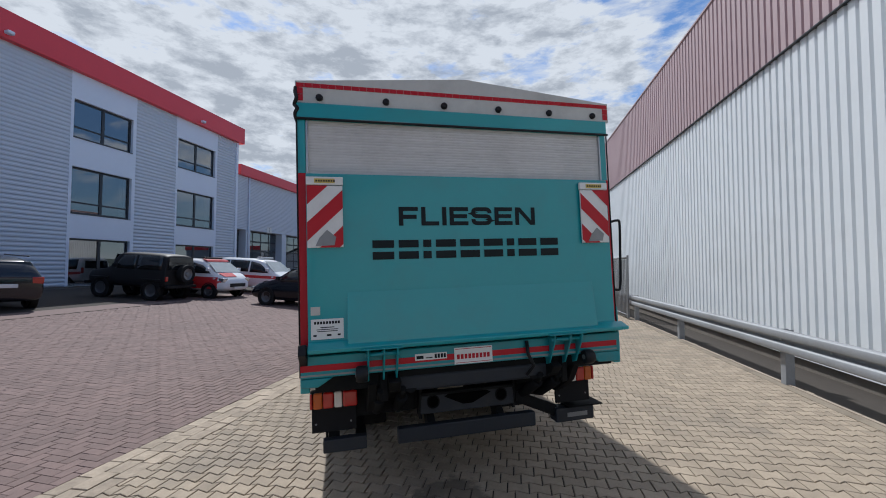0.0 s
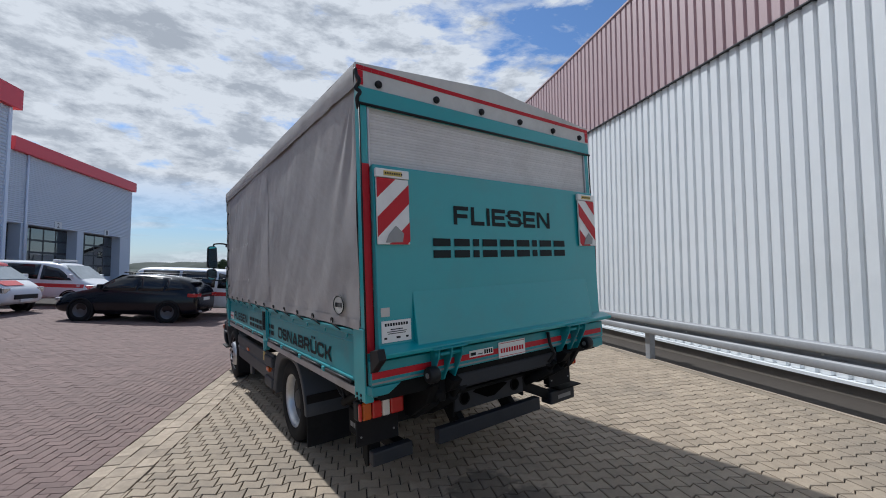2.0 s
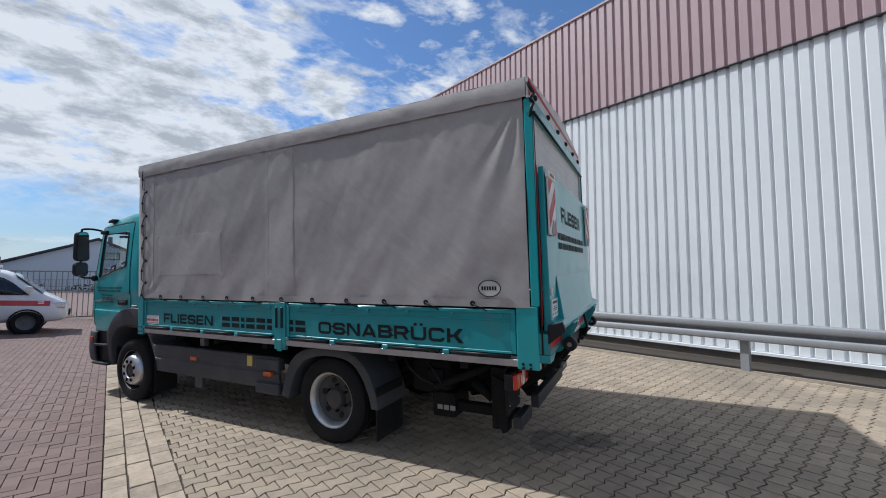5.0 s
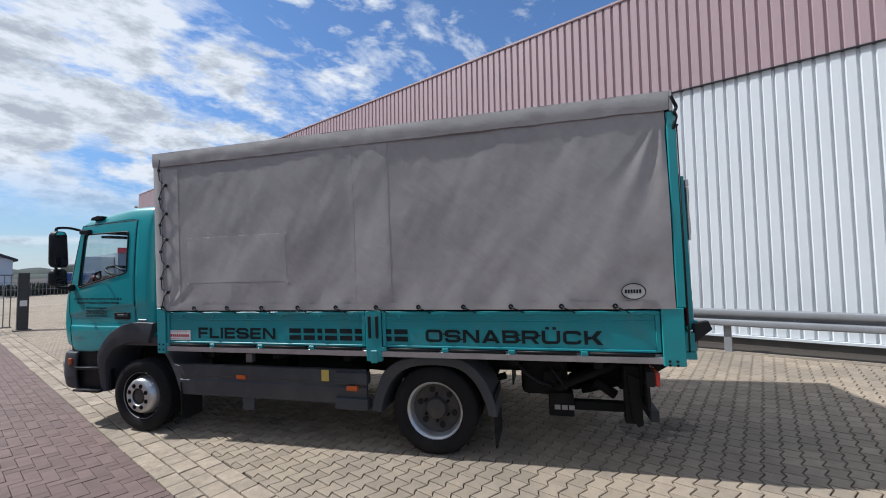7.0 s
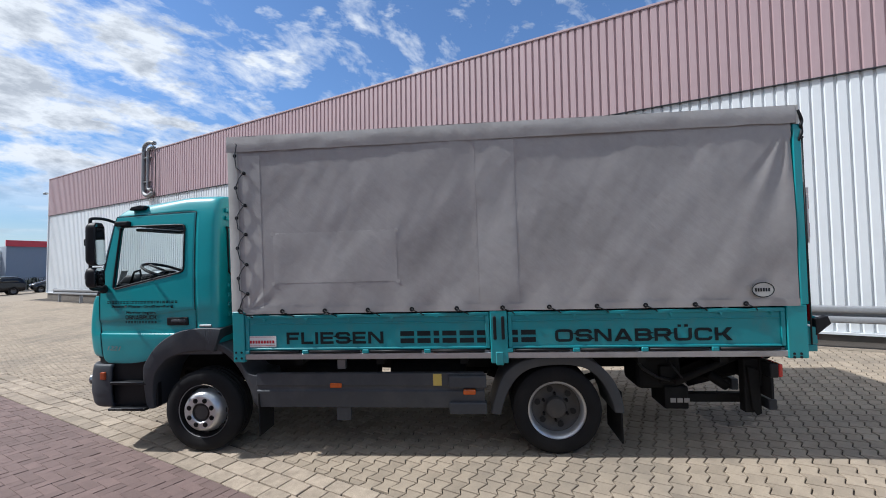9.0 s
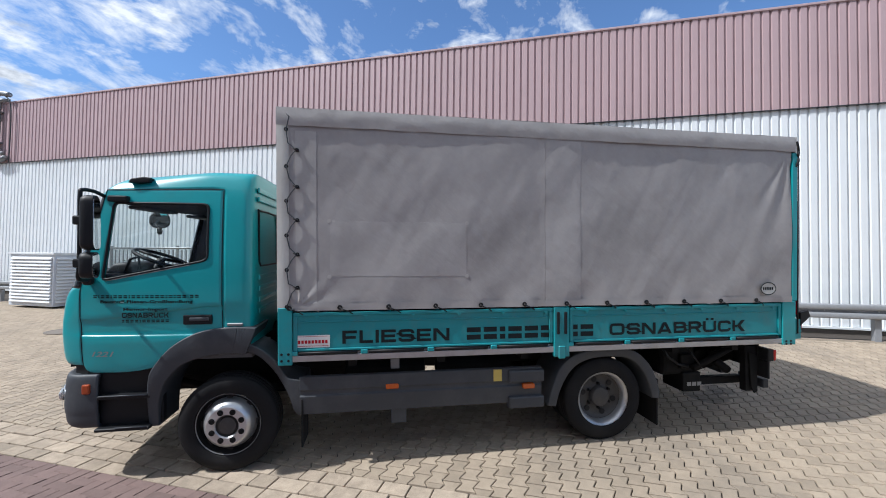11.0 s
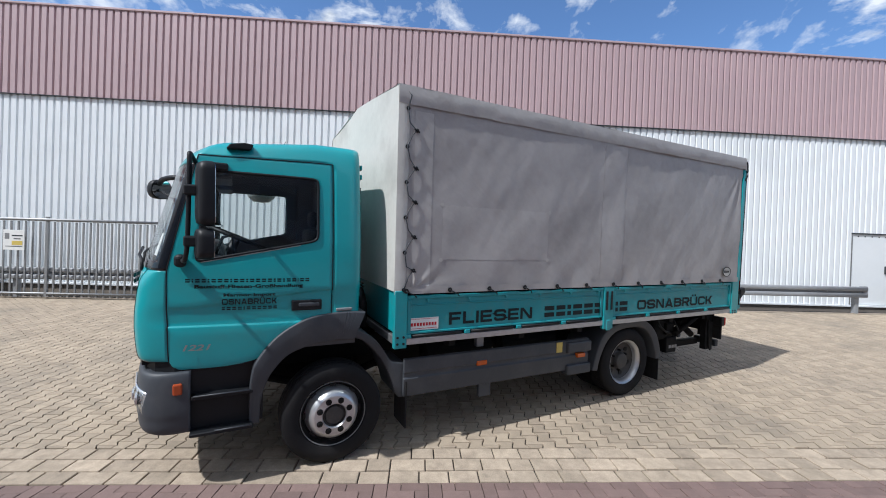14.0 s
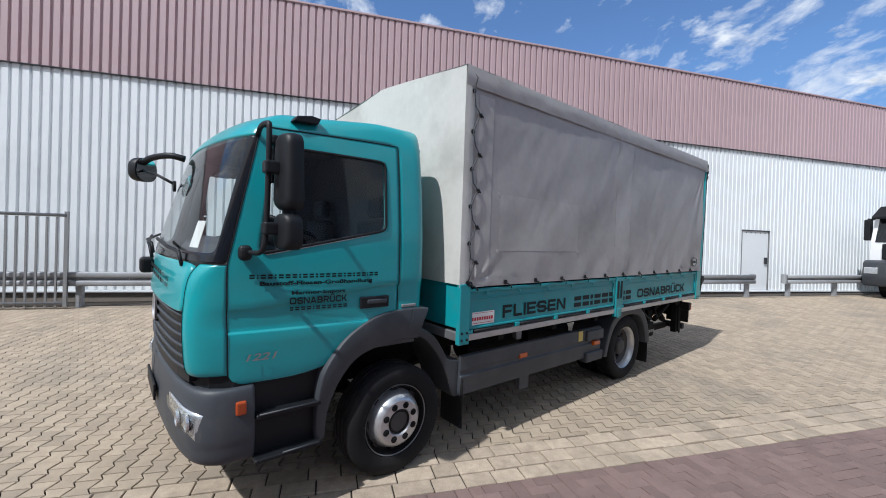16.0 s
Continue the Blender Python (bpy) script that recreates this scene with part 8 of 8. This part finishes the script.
# white lorries: one further back by the hall, one beyond the entrance
def white_lorry(m, label):
    lorry = root("white_lorry", m, label, "lorry")
    bm = prism([(2.05, 1.05), (1.95, 2.0), (1.72, 2.95), (1.4, 3.15), (0.0, 3.15), (0.0, 1.05)], -1.18, 1.18, "x", 0.05, 3)
    part("cab", bm, WHITE_PAINT, lorry, "", True, 40)
    part("bumper", prism([(2.18, 0.45), (2.24, 0.80), (2.20, 1.28), (2.05, 1.36), (1.5, 1.30), (1.45, 0.42)], -1.24, 1.24, "x", 0.05, 2), PLASTIC, lorry, "dark grey bumper", True, 40)
    part("windscreen", prism([(1.965, 1.98), (1.985, 1.99), (1.765, 2.82), (1.745, 2.82)], -1.02, 1.02, "x"), DARK_GLASS, lorry)
    part("visor", prism([(1.80, 2.85), (2.05, 2.78), (2.08, 2.86), (1.62, 3.25), (1.2, 3.30)], -1.10, 1.10, "x", 0.02, 2), BLACK, lorry, "dark sun visor")
    part("grille", cube((-0.78, 1.98, 1.38), (0.78, 2.10, 1.92), 0.03, 2), BLACK, lorry)
    for s in (-1, 1):
        part("headlamp", cube((s * 0.98 - 0.20, 2.17, 0.86), (s * 0.98 + 0.20, 2.245, 1.10), 0.03, 2), CHROME, lorry)
    for s in (-1, 1):
        part("mirror", cube((s * 1.36 - 0.10, 1.62, 2.05), (s * 1.36 + 0.10, 1.80, 2.80), 0.04, 2), BLACK, lorry)
        part("mirror_arm", tube([(s * 1.1, 1.72, 2.78), (s * 1.38, 1.72, 2.82)], 0.03, 6), BLACK, lorry)
        for y in (0.85, -3.2):
            car_wheel(lorry, s * 1.02, y, 0.50, 0.32, STEEL, s)
    part("load_box", cube((-1.25, -6.2, 1.05), (1.25, -0.3, 3.1), 0.02), GALV, lorry)
    part("frame", cube((-0.45, -6.0, 0.70), (0.45, 1.6, 1.04), 0.02), CHASSIS, lorry)


white_lorry(Matrix.Translation((2.36, -15.25, yard_z(2.36, -15.25))), "white lorry with dark bumper and visor")
white_lorry(Matrix.Translation((-15.7, 57.0, 0.45)) @ Matrix.Rotation(radians(165), 4, "Z"), "white lorry cab far off beyond the entrance")
for x, y, yaw, paint in ((4.7, 46.2, 84, BLACK_PAINT), (8.6, 46.6, 80, GREY_PAINT)):
    vehicle("parked_car", Matrix.Translation((x, y, -0.12)) @ Matrix.Rotation(radians(yaw), 4, "Z") @ Matrix.Diagonal((0.9, 0.75, 0.9, 1)), "dark car parked along the far road", "car", estate, paint, ((1.38, 0.34, 0.23), (-1.38, 0.34, 0.23)),
            (((0.85, 1.05), (0.30, 1.50), (-0.30, 1.54), (-0.30, 1.05)), ((-0.36, 1.05), (-0.36, 1.54), (-1.75, 1.46), (-1.90, 1.12))), (), ((0.92, 1.05, 0.25, 1.53, 0.74, 0.60, "windscreen"),))


# ---- paving, piece by piece ----
def paver_solid(outline, depth, chamfer, drop):
    """Rings of a paving stone: top inset, top edge, foot. Returns vertices and faces."""
    n = len(outline)
    cx, cy = sum(p[0] for p in outline) / n, sum(p[1] for p in outline) / n
    vs, fs = [], []
    for inset, z in ((chamfer, 0.0), (0.0, -drop), (0.0, -depth)):
        for x, y in outline:
            d = math.hypot(x - cx, y - cy)
            k = 1 - inset * 1.3 / d
            vs.append((cx + (x - cx) * k, cy + (y - cy) * k, z))
    fs.append(tuple(range(n)))
    for r in range(2):
        for i in range(n):
            j = (i + 1) % n
            fs.append((r * n + i, r * n + n + i, r * n + n + j, r * n + j))
    return vs, fs


def shared_mesh(name, solid, material):
    mesh = bpy.data.meshes.new(name)
    mesh.from_pydata(solid[0], [], [tuple(reversed(f)) for f in solid[1]] if poly_area(solid) < 0 else solid[1])
    mesh.materials.append(material)
    return mesh


def poly_area(solid):
    top = [solid[0][i] for i in solid[1][0]]
    return sum(a[0] * b[1] - b[0] * a[1] for a, b in zip(top, top[1:] + top[:1]))


def lay(name, piece_name, solids, places, near, near_material, rest_material, label, group_label):
    """Lay pieces at (x, y, kind, tilt): those that near() picks as objects on shared meshes, the rest as one joined part."""
    field = root(name, Matrix(), label, "paving", kind="structure")
    meshes = [shared_mesh(piece_name, so, near_material) for so in solids]
    picked = [p for p in places if near(p[0], p[1])][:300]
    chosen = {id(p) for p in picked}
    for x, y, k, dz in picked:
        ob = new(piece_name, meshes[k])
        ob.parent = field
        ob.matrix_local = Matrix.Translation((x, y, yard_z(x, y) + dz)) @ slope_at(x)
    verts, faces = [], []
    arr = [np.array(so[0]) for so in solids]
    fcs = [[tuple(reversed(f)) for f in so[1]] if poly_area(so) < 0 else so[1] for so in solids]
    base = 0
    for p in places:
        if id(p) in chosen:
            continue
        x, y, k, dz = p
        a = arr[k].copy()
        sx, sy = slopes(x)
        a[:, 2] += a[:, 0] * sx + a[:, 1] * sy + yard_z(x, y) + dz
        a[:, 0] += x
        a[:, 1] += y
        verts.append(a)
        faces.extend([tuple(i + base for i in f) for f in fcs[k]])
        base += len(a)
    mesh = bpy.data.meshes.new(piece_name + "_rest")
    mesh.from_pydata(np.concatenate(verts).tolist(), [], faces)
    mesh.materials.append(rest_material)
    ob = new(piece_name + "_rest", mesh)
    ob.parent = field
    tagged(ob, group_label, kind="stuff")
    return field


def slopes(x):
    return (0.03716, -0.00726) if x >= GUTTER_X else (-RED_RISE, -0.00726)


def slope_at(x):
    sx, sy = slopes(x)
    return Matrix(((1, 0, 0, 0), (0, 1, 0, 0), (sx, sy, 1, 0), (0, 0, 0, 1)))


rng = random.Random(5)
# yellow wavy stones: toothed joints run across the yard, straight joints along it
PX, PY, GAP = 0.165, 0.1335, 0.0105
FALL = 0.64


def tooth(t):
    """The toothed joint: high at a stone's corner, a long fall, a quick rise."""
    t %= 1.0
    h = 0.0165
    return h - 2 * h * t / FALL if t < FALL else -h + 2 * h * (t - FALL) / (1 - FALL)


def wavy_stone(t0):
    """A stone from t0 (0: whole) to its far end, its lower left corner region at x = 0."""
    g = GAP / 2
    tops = [t for t in (0.0, 0.10, 0.32, 0.56, FALL, 0.72, 0.92, 1.0) if t > t0 + 0.03 or t == 1.0]
    lows = [t for t in (0.0, 0.08, 0.28, 1 - FALL, 0.44, 0.68, 0.90, 1.0) if t > t0 + 0.03 or t == 1.0]

    def ends(ts):
        ts = [t0] + ts if t0 not in ts else ts
        return [(min(max(t * PX, t0 * PX + g), PX - g), t) for t in ts]

    lo = [(x - PX / 2, -PY / 2 + g + tooth(t + FALL)) for x, t in ends(lows)]
    hi = [(x - PX / 2, PY / 2 - g + tooth(t)) for x, t in ends(tops)]
    return lo + hi[::-1]


kinds = {0.0: 0}
yellow = [paver_solid(wavy_stone(0.0), 0.03, 0.004, 0.003)]
places = []
for j in range(390):
    y = 1.86 + (j - 133.5) * PY
    first = -2.659 + (j - 133) * FALL * PX
    first -= math.floor((first + 3.035) / PX) * PX + PX
    x = first
    while x < 3.80:
        cut = max(0.0, round((-3.035 - x) / PX, 1))
        if cut < 0.85:
            if cut not in kinds:
                kinds[cut] = len(yellow)
                yellow.append(paver_solid(wavy_stone(cut), 0.03, 0.004, 0.003))
            places.append((x + PX / 2, y, kinds[cut], rng.uniform(-0.0016, 0.0016)))
        x += PX
yellow_field = lay("yellow_paving", "paver", yellow, places, lambda x, y: -3.0 < x < -1.6 and 1.0 < y < 5.9, YELLOW_PIECE, YELLOW_PAVER, "sand-yellow interlocking wavy concrete paving", "sand-yellow wavy pavers")
EDGING = mat("dirty_edging", (0.24, 0.20, 0.15), 0.95, var=0.4, scale=8, bump=0.6, bump_scale=50, stain=(0.09, 0.07, 0.055), stain_scale=2.0, stain_amount=0.8)
edge_stone = bmesh.new()
for k in range(52):
    y = -16 + k
    box(edge_stone, (3.745, y + 0.002, yard_z(3.8, y) - 0.05), (3.865, y + 0.998, yard_z(3.80, y + 0.5) + 0.006), 0.004)
tagged(part("edging", edge_stone, EDGING, yellow_field, "dirty concrete edging"), kind="stuff")

# three rows of border stones in the gutter
stone_rows = ((-3.1165, 0.160), (-3.284, 0.170), (-3.4495, 0.160))
solids, places = [], []
for k, (x, w) in enumerate(stone_rows):
    c = 0.004
    for long_ in (0.19, 0.235, 0.285):
        a, b = (w - 0.010) / 2, (long_ - 0.011) / 2
        solids.append(paver_solid([(-a + c, -b), (a - c, -b), (a, -b + c), (a, b - c), (a - c, b), (-a + c, b), (-a, b - c), (-a, -b + c)], 0.05, 0.004, 0.004))
    y = -16.0 + 0.08 * k
    while y < 35.7:
        n = rng.choice((0, 1, 1, 2))
        long_ = (0.19, 0.235, 0.285)[n]
        places.append((x + rng.uniform(-0.003, 0.003), y + long_ / 2, 3 * k + n, rng.uniform(-0.004, 0.004)))
        y += long_
BORDER_REST = mat("pale_border_stone_run", (0.354, 0.288, 0.217), 0.88, placed=True, var=0.62, scale=11, bump=0.5, bump_scale=120, island=0.17, stain=(0.20, 0.165, 0.12), stain_scale=1.2, stain_amount=0.5)
lay("border_stones", "border_stone", solids, places, lambda x, y: -2.0 < y < 18.0, BORDER_STONE, BORDER_REST, "three rows of pale yellowish gutter stones", "pale gutter stones")

# red blocks in a herringbone
RB = 0.1015
a, b, c = (2 * RB - 0.005) / 2, (RB - 0.005) / 2, 0.006
lying = [(-b, -a), (b, -a), (b, a), (-b, a)]
upright = [(-a, -b), (a, -b), (a, b), (-a, b)]
square = [(-b, -b), (b, -b), (b, b), (-b, b)]
solids = [paver_solid(o, 0.03, 0.003, 0.0025) for o in (lying, upright, square)]
places = []
nx, ny = int((13.0 + GUTTER_X) / RB), int(30 / RB)
for i in range(-1, nx + 1):
    for j in range(ny + 1):
        k = (i - j) % 4
        x0, y0 = GUTTER_X - 0.004 - (i + 1) * RB, -6.0 + j * RB
        if k == 0:      # long side along x: covers i and i+1
            x, y, kind = x0, y0 + RB / 2, 1
        elif k == 2:    # long side along y: covers j and j+1
            x, y, kind = x0 + RB / 2, y0, 0
        else:
            continue
        if x - RB < -13.0:
            continue
        if kind and x + RB > GUTTER_X + 0.002:
            x, kind = x - RB / 2, 2
        if x + RB / 2 > GUTTER_X + 0.002:
            continue
        places.append((x, y, kind, rng.uniform(-0.002, 0.002)))
lay("red_paving", "red_block", solids, places, lambda x, y: -4.7 < x and 1.5 < y < 6.5, RED_PIECE, RED_PAVER, "red-brown block paving in a herringbone", "red-brown paving blocks")
